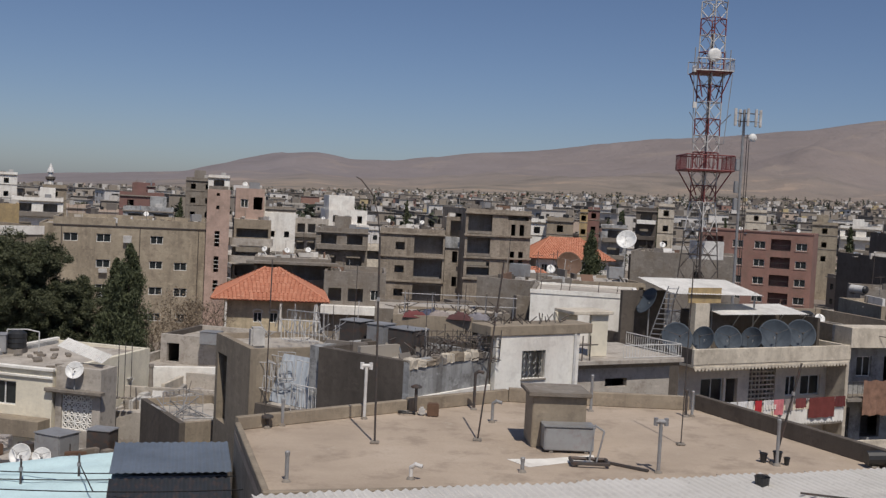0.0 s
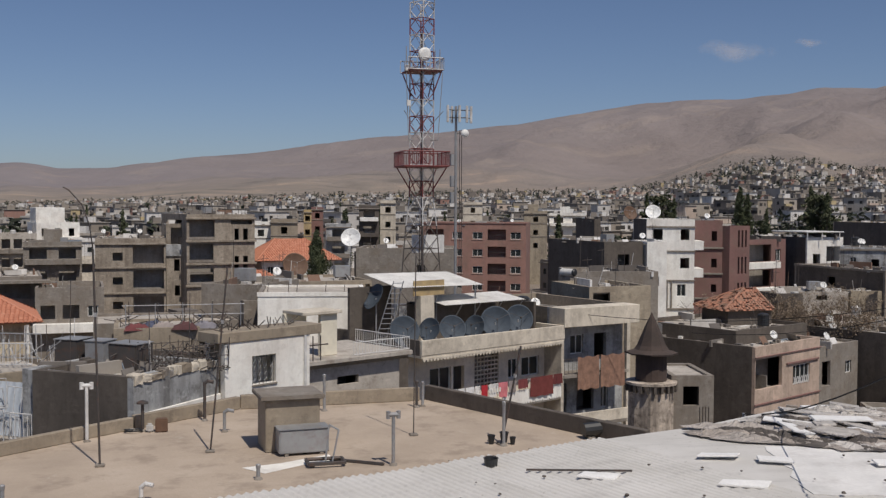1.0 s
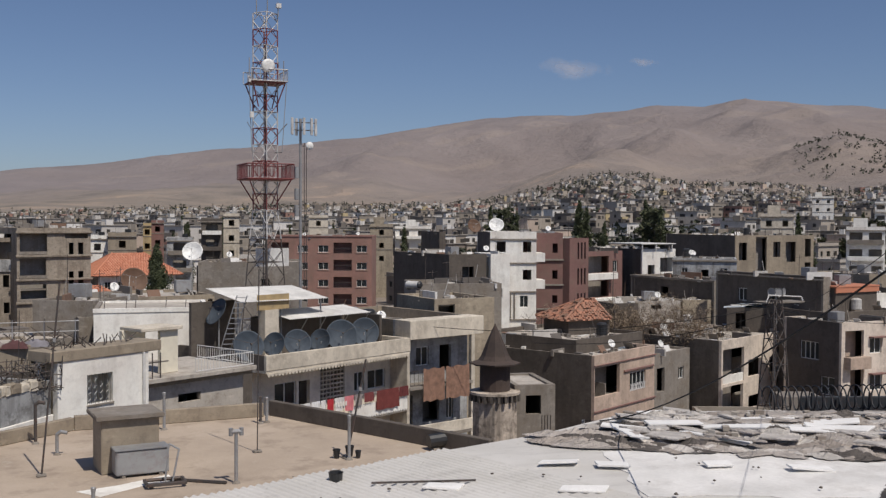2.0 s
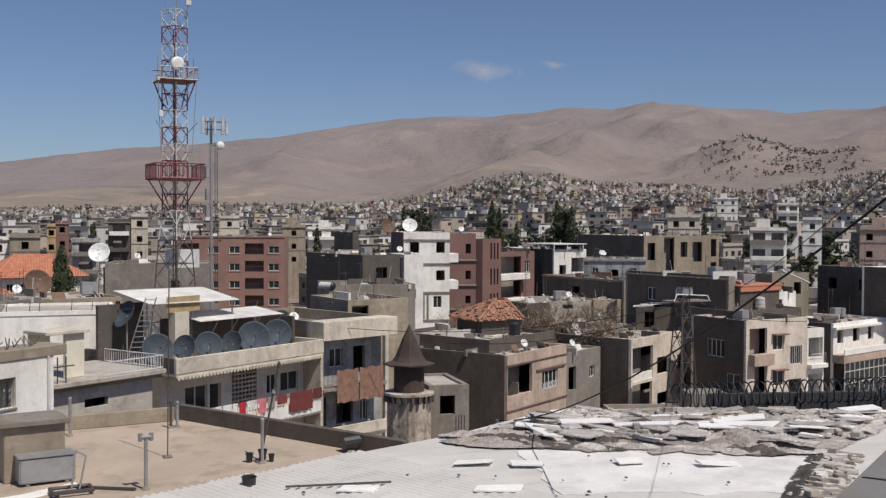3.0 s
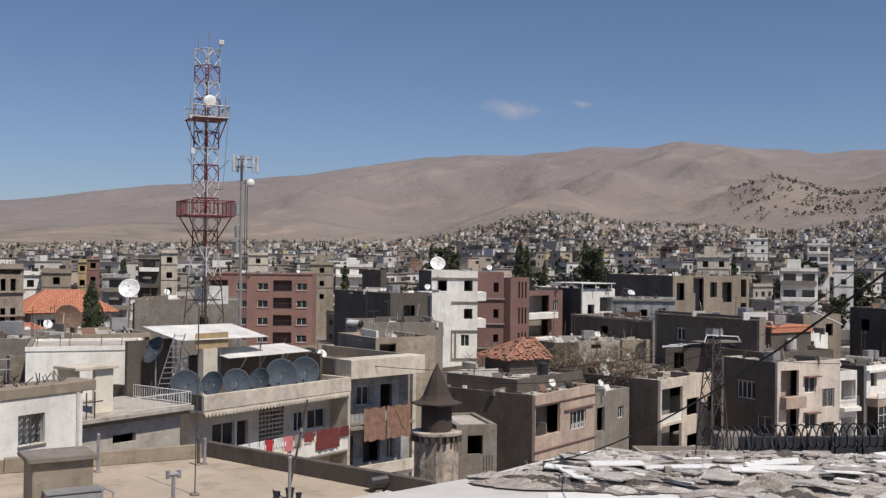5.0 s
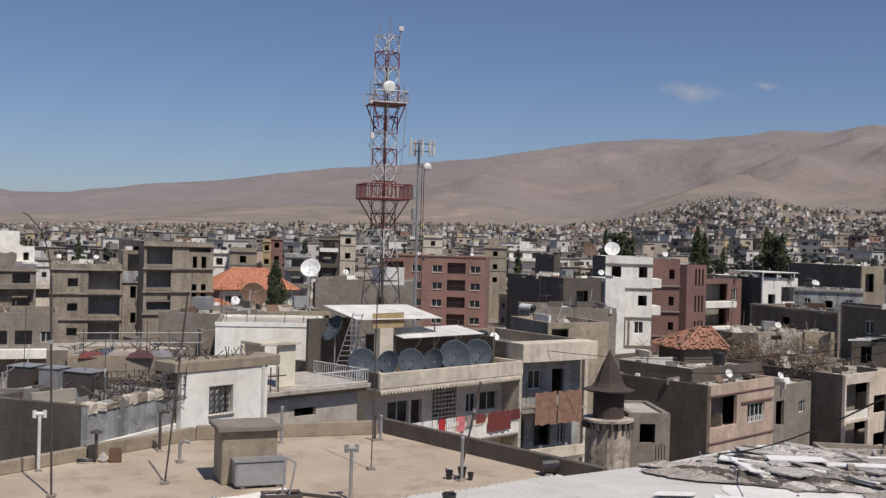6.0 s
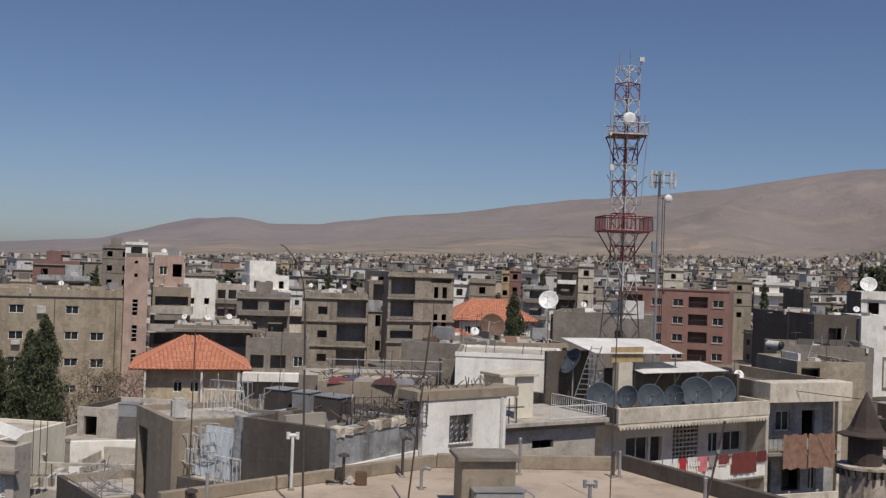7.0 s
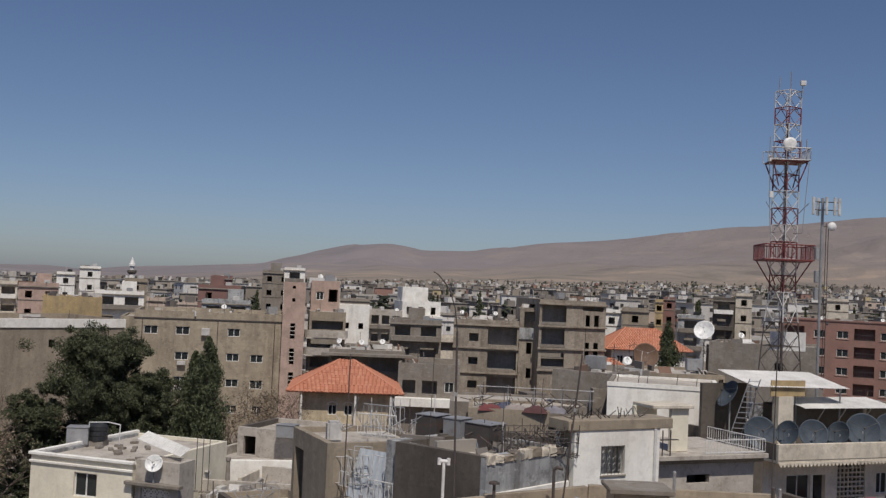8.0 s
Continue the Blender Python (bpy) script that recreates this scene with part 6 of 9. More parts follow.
cl = thing("junction_clutter", pose(-0.25, 31.35, 11.5), "dark box and hoses heaped beside a vent pipe", "clutter")
part("box", rounded(0.05, 0.4, -0.15, 0.15, 0, 0.38, 0.03), M["wood"], cl)
part("can", rounded(-0.2, 0.0, -0.1, 0.1, 0, 0.25, 0.05), M["plastic_white"], cl)
bm = bmesh.new()
for i in range(20):
    a0, a1 = i * 0.55, (i + 1) * 0.55
    rod(bm, (-0.55 + 0.25 * math.cos(a0), 0.12 * math.sin(a0), 0.03 + i * 0.004), (-0.55 + 0.25 * math.cos(a1), 0.12 * math.sin(a1), 0.03 + i * 0.004), 0.02, 5)
part("hose", bm, M["plastic_black"], cl)

# lying tank and pale sheets on roofs farther off
ob = thing("lying_tank", pose(29.6, 75.2, 12.62, 0, 0, -58) @ Matrix.Scale(0.55, 4), "white horizontal cylinder tank with a dark end on a roof", "water tank")
bm = bmesh.new()
lathe(bm, [(0.05, 0.0), (0.4, 0.06), (0.5, 0.25), (0.5, 2.2), (0.48, 2.2)], 18, pose(-1.2, 0, 0.75, 0, 90, 0))
part("body", bm, M["sheet_white"], ob)
bm = bmesh.new()
lathe(bm, [(0.51, 0.0), (0.51, 0.2), (0.4, 0.32), (0.05, 0.38)], 18, pose(1.0, 0, 0.75, 0, 90, 0))
part("end_cap", bm, M["plastic_black"], ob)
for x in (-0.8, 0.7):
    part("saddle", boxed(x - 0.1, x + 0.1, -0.4, 0.4, 0.0, 0.24), M["concrete"], ob)
FOOT.append((28.6, 75.6, 1.5))
ob = house("sheet_store", "low block store roofed with pale loose sheets", (64.0, 82.5), -38, 6.0, 5, 8.0, "block", parapet=0.05, strew=False)
rnd = random.Random(61)
for i in range(6):
    o = part("loose_sheet", corrugated(1.5, 1.0, 0.14, 0.02), M["pale_sheet"], ob)
    o.matrix_basis = pose(0.2 + 0.8 * i, 0.4 + 1.3 * (i % 3), 8.02 + 0.08 * i, rnd.uniform(0, 6), rnd.uniform(-5, 5), rnd.uniform(-15, 15))

for x, y, r, h in ((8.7, 27.6, 0.1, 0.22), (9.1, 27.7, 0.12, 0.26), (9.25, 27.4, 0.08, 0.18)):
    ob = thing("flower_pot", pose(x, y, 11.5), "small dark pot standing by the pole", "pot", "pots on the roof")
    bm = bmesh.new()
    lathe(bm, [(r * 0.7, 0), (r, h), (r * 1.1, h), (r * 1.1, h + 0.03), (r * 0.9, h + 0.03), (r * 0.8, h * 0.5)], 12)
    part("body", bm, M["plastic_black"], ob)
    part("soil", boxed(-r * 0.5, r * 0.5, -r * 0.5, r * 0.5, h * 0.4, h * 0.8), M["bark"], ob)

# ---- sheet roof, rubble and the camera's own roof ----
def sheet_roof_material():
    n = Nodes("pale_grey_roof_sheet")
    v = n.coords()
    base = n.ramp(n.noise(v, 0.4, 6, 0.6), [(0.3, (0.54, 0.52, 0.485)), (0.7, (0.66, 0.64, 0.61))])
    s = n.noise(n.coords((0.6, 3.0, 1)), 0.8, 6, 0.65)
    col = n.mix(n.ramp(s, [(0.5, 0.0), (0.75, 0.45)]), base, (0.36, 0.345, 0.325))
    d = n.noise(v, 9, 5, 0.7)
    col = n.mix(n.ramp(d, [(0.6, 0.0), (0.72, 0.5)]), col, (0.26, 0.235, 0.21))
    n.bump(d, 0.2, 0.01)
    return n.done(col, 0.75)


M["roof_sheet"] = sheet_roof_material()
M["tarp"] = creased("grey_brown_tarpaulin", (0.50, 0.45, 0.41))
M["membrane"] = plaster("white_roof_membrane", (0.78, 0.765, 0.74), 0.2, 0.8, 9, False)
M["board"] = plain("white_foam_board", (0.82, 0.81, 0.79), 0.7, vary=0.08)
M["rust"] = metal_sheet("rusty_corrugated_iron", (0.42, 0.33, 0.27), 0.8, 0.8, 0.2)
M["felt"] = plaster("grey_roofing_felt", (0.205, 0.2, 0.197), 0.3, 0.8, 14, False)
M["dark_felt"] = plaster("torn_black_felt", (0.05, 0.047, 0.045), 0.3, 0.9, 9, False)
M["cyan"] = plain("pale_cyan_tarpaulin", (0.60, 0.79, 0.82), 0.6, vary=0.06)
M["blue_sheet"] = metal_sheet("blue_grey_metal_sheet", (0.17, 0.205, 0.255), 0.25, 0.55, 0.2, (0.18, 0.17, 0.16))

SHEET = [(-3.2, 18.85), (10.0, 23.35), (13.3, 24.3), (16.9, 26.0), (21.0, 24.9), (26.4, 21.2), (22, 10.5), (9, 11.0), (-1.0, 11.5)]
ob = thing("sheet_roof_house", Matrix.Identity(4), "low house under a wide pale grey sheet roof strewn with boards", "house")
part("body", prism([(x * 0.995, y * 0.995) for x, y in SHEET], 0, 12.38), M["concrete"], ob)
part("roof_deck", prism([(x * 0.999, y * 0.999) for x, y in SHEET], 12.385, 12.46), M["roof_sheet"], ob)
FOOT.append((10, 17, 11))
ang = math.atan2(4.5, 13.2)
for i in range(13):  # wavy sheets side by side along the far edge
    w = 1.08
    o = part("roof_sheet", corrugated(w, 8.0, 0.18, 0.022), M["roof_sheet"], ob)
    x, y = -3.2 + math.cos(ang) * w * i, 18.85 + math.sin(ang) * w * i
    o.matrix_basis = pose(x, y, 12.49, 0, 0, math.degrees(ang)) @ Matrix.Translation((0, -8.0 + 0.06 * math.sin(i * 2.3), 0))
rag = random.Random(4)
edge = []
for a, b in (((13.6, 21.9), (15.3, 21.2)), ((15.3, 21.2), (17.3, 19.6)), ((17.3, 19.6), (19.3, 18.0)), ((19.3, 18.0), (17.0, 15.5)), ((17.0, 15.5), (12.2, 18.0)), ((12.2, 18.0), (13.6, 21.9))):
    for i in range(9):
        edge.append((a[0] + (b[0] - a[0]) * i / 9 + rag.uniform(-0.16, 0.16), a[1] + (b[1] - a[1]) * i / 9 + rag.uniform(-0.16, 0.16)))
bm = prism(edge, 12.462, 12.478)
part("pale_membrane", bm, M["membrane"], ob)

# crumpled tarpaulins on the far side
def heap(points, z, height, seed, cell=0.12):
    """A creased cloth lying over rubble inside a convex outline."""
    xs, ys = [p[0] for p in points], [p[1] for p in points]
    nx, ny = int((max(xs) - min(xs)) / cell), int((max(ys) - min(ys)) / cell)

    def depth(x, y):
        d = 9.0
        for (ax, ay), (bx, by) in zip(points, points[1:] + points[:1]):
            l = math.hypot(bx - ax, by - ay)
            d = min(d, ((bx - ax) * (y - ay) - (by - ay) * (x - ax)) / l)
        return d

    bm = bmesh.new()
    vs = {}
    for i in range(nx + 1):
        for j in range(ny + 1):
            x, y = min(xs) + i * cell, min(ys) + j * cell
            d = depth(x, y)
            if d < -0.15:
                continue
            q = Vector(((x - y) * 0.5, (x + y) * 1.3, seed * 3.7))
            f = abs(noise.noise(q * 0.9)) * 0.55 + abs(noise.noise(Vector((q.x * 1.6 + noise.noise(q * 1.4) * 2, q.y * 4.0 + noise.noise(q * 1.1) * 2.5, q.z)))) * 1.25 + abs(noise.noise(q * 2.3 + Vector((0, 3, 0)))) * 0.7 + abs(noise.noise(Vector((q.x * 3.0, q.y * 7.5, q.z + 5)))) * 0.45
            vs[i, j] = bm.verts.new((x + 0.05 * noise.noise(q * 5), y + 0.05 * noise.noise(q * 6.1), z + 0.01 + height * 0.55 * max(0, f) * min(1, max(0, d) / 0.3)))
    for i in range(nx):
        for j in range(ny):
            k = [(i, j), (i + 1, j), (i + 1, j + 1), (i, j + 1)]
            if all(p in vs for p in k):
                bm.faces.new([vs[p] for p in k])
    return bm


M["tarp_black"] = creased("dark_sacking", (0.12, 0.105, 0.095))
M["pale_rubble"] = town_paint("pale_rubble", [(0.0, (0.42, 0.38, 0.33)), (0.3, (0.30, 0.26, 0.22)), (0.55, (0.55, 0.52, 0.48)), (0.75, (0.20, 0.165, 0.14)), (0.9, (0.72, 0.71, 0.69))], 0.3, True)
M["tarp_dark"] = creased("brown_sacking", (0.40, 0.35, 0.31))
M["tarp_pale"] = creased("pale_dusty_sheet", (0.62, 0.58, 0.54))
for outline, h, cloth, words in (([(13.2, 23.6), (15.4, 22.3), (17.0, 20.8), (19.6, 23.4), (18.6, 25.4), (16.9, 25.8)], 0.15, "tarp", "grey brown tarpaulin crumpled over rubble on the roof"),
                                 ([(16.6, 21.2), (17.6, 20.3), (19.6, 18.8), (22.0, 21.6), (20.8, 24.7), (18.8, 25.2)], 0.17, "tarp_dark", "brown sacking crumpled over rubble on the roof"),
                                 ([(19.2, 19.1), (20.2, 18.3), (22.7, 19.4), (24.4, 22.3), (21.4, 24.5)], 0.16, "tarp", "grey brown tarpaulin bunched at the roof corner"),
                                 ([(21.6, 19.0), (23.0, 19.4), (26.2, 21.1), (23.6, 23.0)], 0.2, "tarp_pale", "pale dusty sheet crumpled along the roof edge"),
                                 ([(14.4, 23.6), (17.2, 22.2), (19.4, 22.6), (18.0, 24.6), (15.8, 25.3)], 0.2, "tarp_pale", "pale dusty sheet crumpled over the tarpaulin"),
                                 ([(20.4, 20.0), (22.6, 20.0), (23.4, 21.6), (21.4, 23.4), (19.8, 22.2)], 0.22, "tarp_pale", "pale torn sheet lying over brown sacking")):
    tagged(part("crumpled_tarpaulin", heap(outline, 12.46, h, outline[0][0], 0.07), M[cloth], smooth=True), words, "tarpaulin")
tagged(part("crumpled_tarpaulin", heap([(13.0, 23.3), (16.0, 21.4), (18.2, 20.0), (18.6, 20.9), (15.8, 22.9), (13.6, 23.9)], 12.47, 0.13, 2, 0.06), M["tarp_dark"], smooth=True),
       "folded ridge of creased dark tarpaulin along the sheet roof", "tarpaulin")
for k, outline in enumerate(([(15.85, 15.45), (16.1, 15.3), (17.5, 16.35), (17.3, 16.6)], [(17.25, 16.55), (17.45, 16.3), (18.9, 17.4), (18.7, 17.6)], [(18.85, 17.7), (19.0, 17.45), (20.5, 18.5), (20.35, 18.65)])):
    tagged(part("felt_scrap", heap(outline, 12.47, 0.3, 3 + k, 0.045), M["dark_felt"]), "torn black felt crumpled beside the roof edge", "felt", "torn felt")
bm = junk_mesh(random.Random(8), 5.6, 0.75, 120, 0.0, 0.42, 0.26, 60, 0.36)
o = part("rubble", bm, M["pale_rubble"])
o.matrix_basis = pose(16.45, 14.75, 12.47, 0, 0, 36)
tagged(o, "pale broken stones and slats along the roof edge", "rubble", kind="stuff")
bm = junk_mesh(random.Random(9), 9.5, 4.4, 110, 0.0, 0.42, 0.62)
o = part("rubble", bm, M["pale_rubble"])
o.matrix_basis = pose(14.2, 23.0, 12.56, 0, 0, -32)
tagged(o, "broken boards, blocks and slats over the tarpaulins", "rubble", kind="stuff")
scr = random.Random(31)
for i in range(46):  # smaller torn pieces lying over one another
    u, v = scr.random(), scr.random() ** 1.3
    a, b = Vector((12.9, 22.9)).lerp(Vector((19.8, 18.0)), u), Vector((16.2, 25.4)).lerp(Vector((24.6, 21.2)), u)
    c = a.lerp(b, v)
    l, w, t = scr.uniform(0.6, 1.6), scr.uniform(0.22, 0.5), radians(-38 + scr.gauss(0, 16))
    outline = [(c.x + l * math.cos(k) * math.cos(t) - w * math.sin(k) * math.sin(t), c.y + l * math.cos(k) * math.sin(t) + w * math.sin(k) * math.cos(t)) for k in (0.2, 1.1, 2.2, 3.3, 4.2, 5.3)]
    kind, words = (("tarp_dark", "torn brown sacking crumpled on the rubble"), ("tarp", "creased grey brown tarpaulin piece on the rubble"), ("tarp_pale", "creased pale sheet piece on the rubble"), ("tarp_black", "dark twisted cloth lying on the rubble"))[i % 4]
    tagged(part("torn_cloth", heap(outline, 12.5 + 0.08 * v, scr.uniform(0.2, 0.36), 20 + i, 0.05), M[kind], smooth=True), words, "cloth", "torn cloths")
for i in range(40):  # ragged scraps along the front of the rubble
    c = Vector((12.9, 23.0)).lerp(Vector((19.6, 18.3)), (i + scr.random()) / 40) + Vector((0.57, 0.82)) * scr.uniform(-0.25, 0.55)
    l, w, t = scr.uniform(0.3, 0.85), scr.uniform(0.12, 0.3), radians(-36 + scr.gauss(0, 28))
    outline = [(c.x + l * math.cos(k) * math.cos(t) - w * math.sin(k) * math.sin(t), c.y + l * math.cos(k) * math.sin(t) + w * math.sin(k) * math.cos(t)) for k in (0.1, 1.3, 2.0, 3.4, 4.4, 5.2)]
    kind, words = (("tarp_pale", "small torn pale sheet at the edge of the rubble"), ("tarp_dark", "small torn brown sacking at the edge of the rubble"), ("tarp", "small torn grey tarpaulin at the edge of the rubble"))[i % 3]
    tagged(part("torn_cloth", heap(outline, 12.5, scr.uniform(0.14, 0.26), 90 + i, 0.05), M[kind], smooth=True), words, "cloth", "torn cloths")
BOARDS = [(11.9, 21.0, 0.85, 0.4), (12.9, 20.25, 0.72, 0.4), (15.05, 19.45, 0.6, 0.35), (16.75, 18.35, 1.0, 0.35), (8.57, 20.0, 0.75, 0.4), (11.12, 18.56, 0.95, 0.35)]
rnd = random.Random(11)
for i in range(66):
    u, v = rnd.random(), rnd.random()
    a, b = Vector((13.6, 23.0)).lerp(Vector((20.2, 18.2)), u), Vector((16.9, 25.2)).lerp(Vector((25.0, 21.3)), u)
    p = a.lerp(b, v)
    BOARDS.append((p.x, p.y, rnd.uniform(0.5, 1.7), rnd.uniform(0.2, 0.55)))
for i, (x, y, w, d) in enumerate(BOARDS):
    up = 12.52 if i < 6 else 12.58 + rnd.uniform(0, 0.12)
    bm = rounded(-w / 2, w / 2, -d / 2, d / 2, 0, 0.045, 0.01)
    cut = [rnd.uniform(-0.12, 0.12) for _ in range(4)]
    for v in bm.verts:
        v.co.x += cut[0 if v.co.y > 0 else 1]
        v.co.y += cut[2 if v.co.x > 0 else 3]
        v.co.z += 0.02 * math.sin(v.co.x * 2 + i) + 0.02 * noise.noise(v.co * 3 + Vector((i, 0, 0)))
    kind = "board" if i < 6 or i % 5 < 2 else "tarp_pale" if i % 5 < 4 else "tarp"
    o = part("loose_board", bm, M[kind])
    o.matrix_basis = pose(x, y, up, rnd.uniform(-5, 5), rnd.uniform(-5, 5), -40 + rnd.gauss(0, 24) if i > 5 else -32 + 10 * rnd.random())
    tagged(o, "white foam board lying on the sheet roof" if kind == "board" else "grey weathered panel lying on the rubble", "board", "boards on the roof")
for i in range(36):
    x = rnd.uniform(3, 17)
    y = 19.5 + x * 0.12 - rnd.random() * 4.5
    s = rnd.uniform(0.02, 0.06)
    bm = bmesh.new()
    bmesh.ops.create_icosphere(bm, subdivisions=1, radius=s)
    for vv in bm.verts:
        vv.co *= rnd.uniform(0.6, 1.2)
        vv.co.z *= 0.6
    o = part("pebble", bm, M["block"])
    o.location = (x, y, 12.53 + s * 0.3)
    tagged(o, "small dark stone lying on the sheet roof", "stone", "stones on the sheet roof")
o = thing("bucket", pose(6.75, 21.4, 12.5), "short black bucket standing on the sheet roof", "bucket")
bm = bmesh.new()
lathe(bm, [(0.14, 0), (0.15, 0.15), (0.165, 0.17), (0.15, 0.16), (0.12, 0.03)], 14)
part("body", bm, M["plastic_black"], o)
part("handle", rods([((-0.16, 0, 0.15), (-0.1, 0.05, 0.2)), ((-0.1, 0.05, 0.2), (0.1, 0.05, 0.2)), ((0.1, 0.05, 0.2), (0.16, 0, 0.15))], 0.008, 4), M["steel_dark"], o)
o = part("steel_bar", rods([((0, 0, 0.02), (2.1, -0.6, 0.02))], 0.025), M["steel_dark"])
o.location = (7.3, 20.7, 12.53)
tagged(o, "thin dark steel bar lying on the sheet roof", "bar")
o = thing("pipe_elbow", pose(11.9, 27.6, 11.3), "fat black plastic pipe bend at the roof corner", "pipe")
bm = bmesh.new()
rod(bm, (-0.5, 0, 0.45), (0.25, 0, 0.5), 0.2, 12)
rod(bm, (0.2, 0, 0.5), (0.65, 0, 0.15), 0.2, 12)
part("pipe", bm, M["plastic_black"], o, smooth=False)
part("pipe_support", boxed(-0.4, -0.2, -0.15, 0.15, 0.2, 0.27), M["concrete"], o)
part("post", boxed(-0.4, -0.2, -0.1, 0.1, -2, 0.2), M["concrete"], o)

M["fence_sheet"] = metal_sheet("dark_fence_sheet", (0.03, 0.036, 0.045), 0.3, 0.7, 0.1)
# wire coils along a dark wall
ob = thing("coil_wall", Matrix.Identity(4), "dark blue sheet fence behind the rubble", "fence")
wall_along(ob, (23.2, 25.9), (29.6, 23.5), 0, 12.55, 0.15, "fence_sheet", "sheet_wall")
for i in range(8):
    x = 23.4 + i * 0.85
    part("fence_post", boxed(x - 0.03, x + 0.03, 25.7 - (x - 23.2) * 0.375, 25.76 - (x - 23.2) * 0.375, 11.0, 12.7), M["fence_sheet"], ob)
FOOT.append((26, 25, 4))
bm = bmesh.new()
a, b = Vector((21.5, 25.5, 12.3)), Vector((28.7, 23.0, 12.4))
n, turns = 800, 31
u = (b - a).normalized()
side = Vector((-u.y, u.x, 0))
pts = [a.lerp(b, i / n) + (side * math.cos(2 * math.pi * turns * i / n) + Vector((0, 0, 1)) * (1 + math.sin(2 * math.pi * turns * i / n))) * 0.36 for i in range(n + 1)]
tube(bm, pts, 0.024, 4)
coil = tagged(part("wire_coil", bm, M["fence_sheet"]), "dark coiled security wire along the top of the fence", "wire coil")

# lattice pylon with loudspeakers
def lattice(ob, x, y, levels, r, colours, brace=0.6):
    """Square lattice: (height, half width) levels; each bay has legs, girts and crossed braces, each a part."""
    for k, ((z0, h0), (z1, h1)) in enumerate(zip(levels, levels[1:])):
        mat = M[colours[k % len(colours)]]
        c0 = [Vector((x + sx * h0, y + sy * h0, z0)) for sx, sy in ((-1, -1), (1, -1), (1, 1), (-1, 1))]
        c1 = [Vector((x + sx * h1, y + sy * h1, z1)) for sx, sy in ((-1, -1), (1, -1), (1, 1), (-1, 1))]
        for i in range(4):
            j = (i + 1) % 4
            part("leg", rods([(c0[i], c1[i])], r, 5), mat, ob)
            part("girt", rods([(c1[i], c1[j])], r * 0.6, 4), mat, ob)
            mid0, mid1, left, right = (c0[i] + c0[j]) / 2, (c1[i] + c1[j]) / 2, (c0[i] + c1[i]) / 2, (c0[j] + c1[j]) / 2
            part("brace", rods([(mid0, left), (left, mid1), (mid1, right), (right, mid0)], r * brace, 4), mat, ob)


ob = thing("lattice_pylon", pose(0, 0, 0), "thin dark steel lattice pylon carrying power lines", "pylon")
lattice(ob, 42.9, 50.3, [(0, 1.0), (2.5, 0.88), (5, 0.75), (7, 0.65), (9.5, 0.52), (11, 0.42), (12.2, 0.34), (13.3, 0.28)], 0.04, ["steel_dark"], 0.7)
ob = thing("loudspeaker_pole", pose(57.2, 67.0, 0), "pole with grey horn loudspeakers over a roof", "loudspeaker")
part("pole", rods([((0, 0, 0), (0, 0, 12.7))], 0.07), M["steel_grey"], ob)
for a in (200, 150, 250):
    bm = bmesh.new()
    lathe(bm, [(0.08, 0), (0.1, 0.25), (0.32, 0.6), (0.36, 0.66), (0.28, 0.6)], 12, pose(0, 0, 12.4, 0, 0, -a) @ pose(0, 0, 0, -90, 0, 0))
    part("horn", bm, M["steel_grey"], ob)
part("platform", boxed(-1.6, 2.2, -0.8, 0.8, 11.55, 11.65), M["concrete"], ob)
part("platform_rail", rods([((-1.5, -0.7, 11.65), (-1.2, -0.6, 12.2)), ((-1.2, -0.6, 12.2), (2.0, -0.6, 12.0)), ((2.0, -0.6, 12.0), (2.1, -0.7, 11.65))], 0.05, 5), M["steel_white"], ob)

# --- the roof on which the camera stands, with a shed ---
OWN = [(-9, -3.3), (7.95, 6.36), (13, 9.2), (17.5, 2.0), (2.0, -14), (-9, -12)]
M["hut"] = plaster("brown_hut_render", (0.20, 0.172, 0.14), 0.4)
ob = thing("viewing_roof", Matrix.Identity(4), "high flat roof covered in grey roofing felt", "house")
part("body", prism(OWN, 0, 16.05), M["concrete"], ob)
part("roof", prism(OWN, 16.052, 16.2), M["felt"], ob)
for i in range(7):
    a = Vector((-1.0 + i * 1.2, 1.25 + i * 0.68, 16.201))
    part("felt_seam", prism([(a.x, a.y), (a.x + 0.035, a.y - 0.02), (a.x + 3.2, a.y - 5.6), (a.x + 3.15, a.y - 5.6)], 16.201, 16.209), M["plastic_black"], ob)
ob = thing("roof_step", pose(7.9, 6.3, 16.2, 0, 0, -62.5), "grey felted step with rusty corrugated sheets stacked on it", "step")
part("kerb", rounded(0, 5.5, 0.0, 0.14, 0.0, 0.21, 0.02), M["roof"], ob)
part("step_top", rounded(0, 5.5, 0.143, 1.6, 0.0, 0.2, 0.015), M["roof"], ob)
st = thing("sheet_stack", pose(8.05, 6.35, 16.412, 0, 0, -62.5), "stack of rusty corrugated roofing sheets", "sheet stack")
for i in range(4):
    o = part("rusty_sheet", corrugated(1.1, 3.6, 0.15, 0.025), M["rust"], st)
    o.matrix_basis = pose(0.1 + 0.12 * i, 1.22 + 0.1 * i, 0.035 + 0.075 * i, 0, 0, 1.5 * i - 2 - 90)
o = part("bundled_cloth", heap([(7.95, 6.42), (8.3, 6.3), (8.75, 6.7), (8.45, 6.85)], 16.2, 1.7, 5, 0.03), M["tarp_black"])
tagged(o, "dark crumpled cloth bundle beside the sheet stack", "cloth bundle")
sh = thing("roof_hut", pose(9.15, 6.85, 16.2, 0, 0, -54.5), "grey rendered hut with a metal window under a white corrugated awning", "hut")
part("plinth", boxed(-0.1, 4.1, -0.25, 2.6, 0, 0.48), M["concrete"], sh)
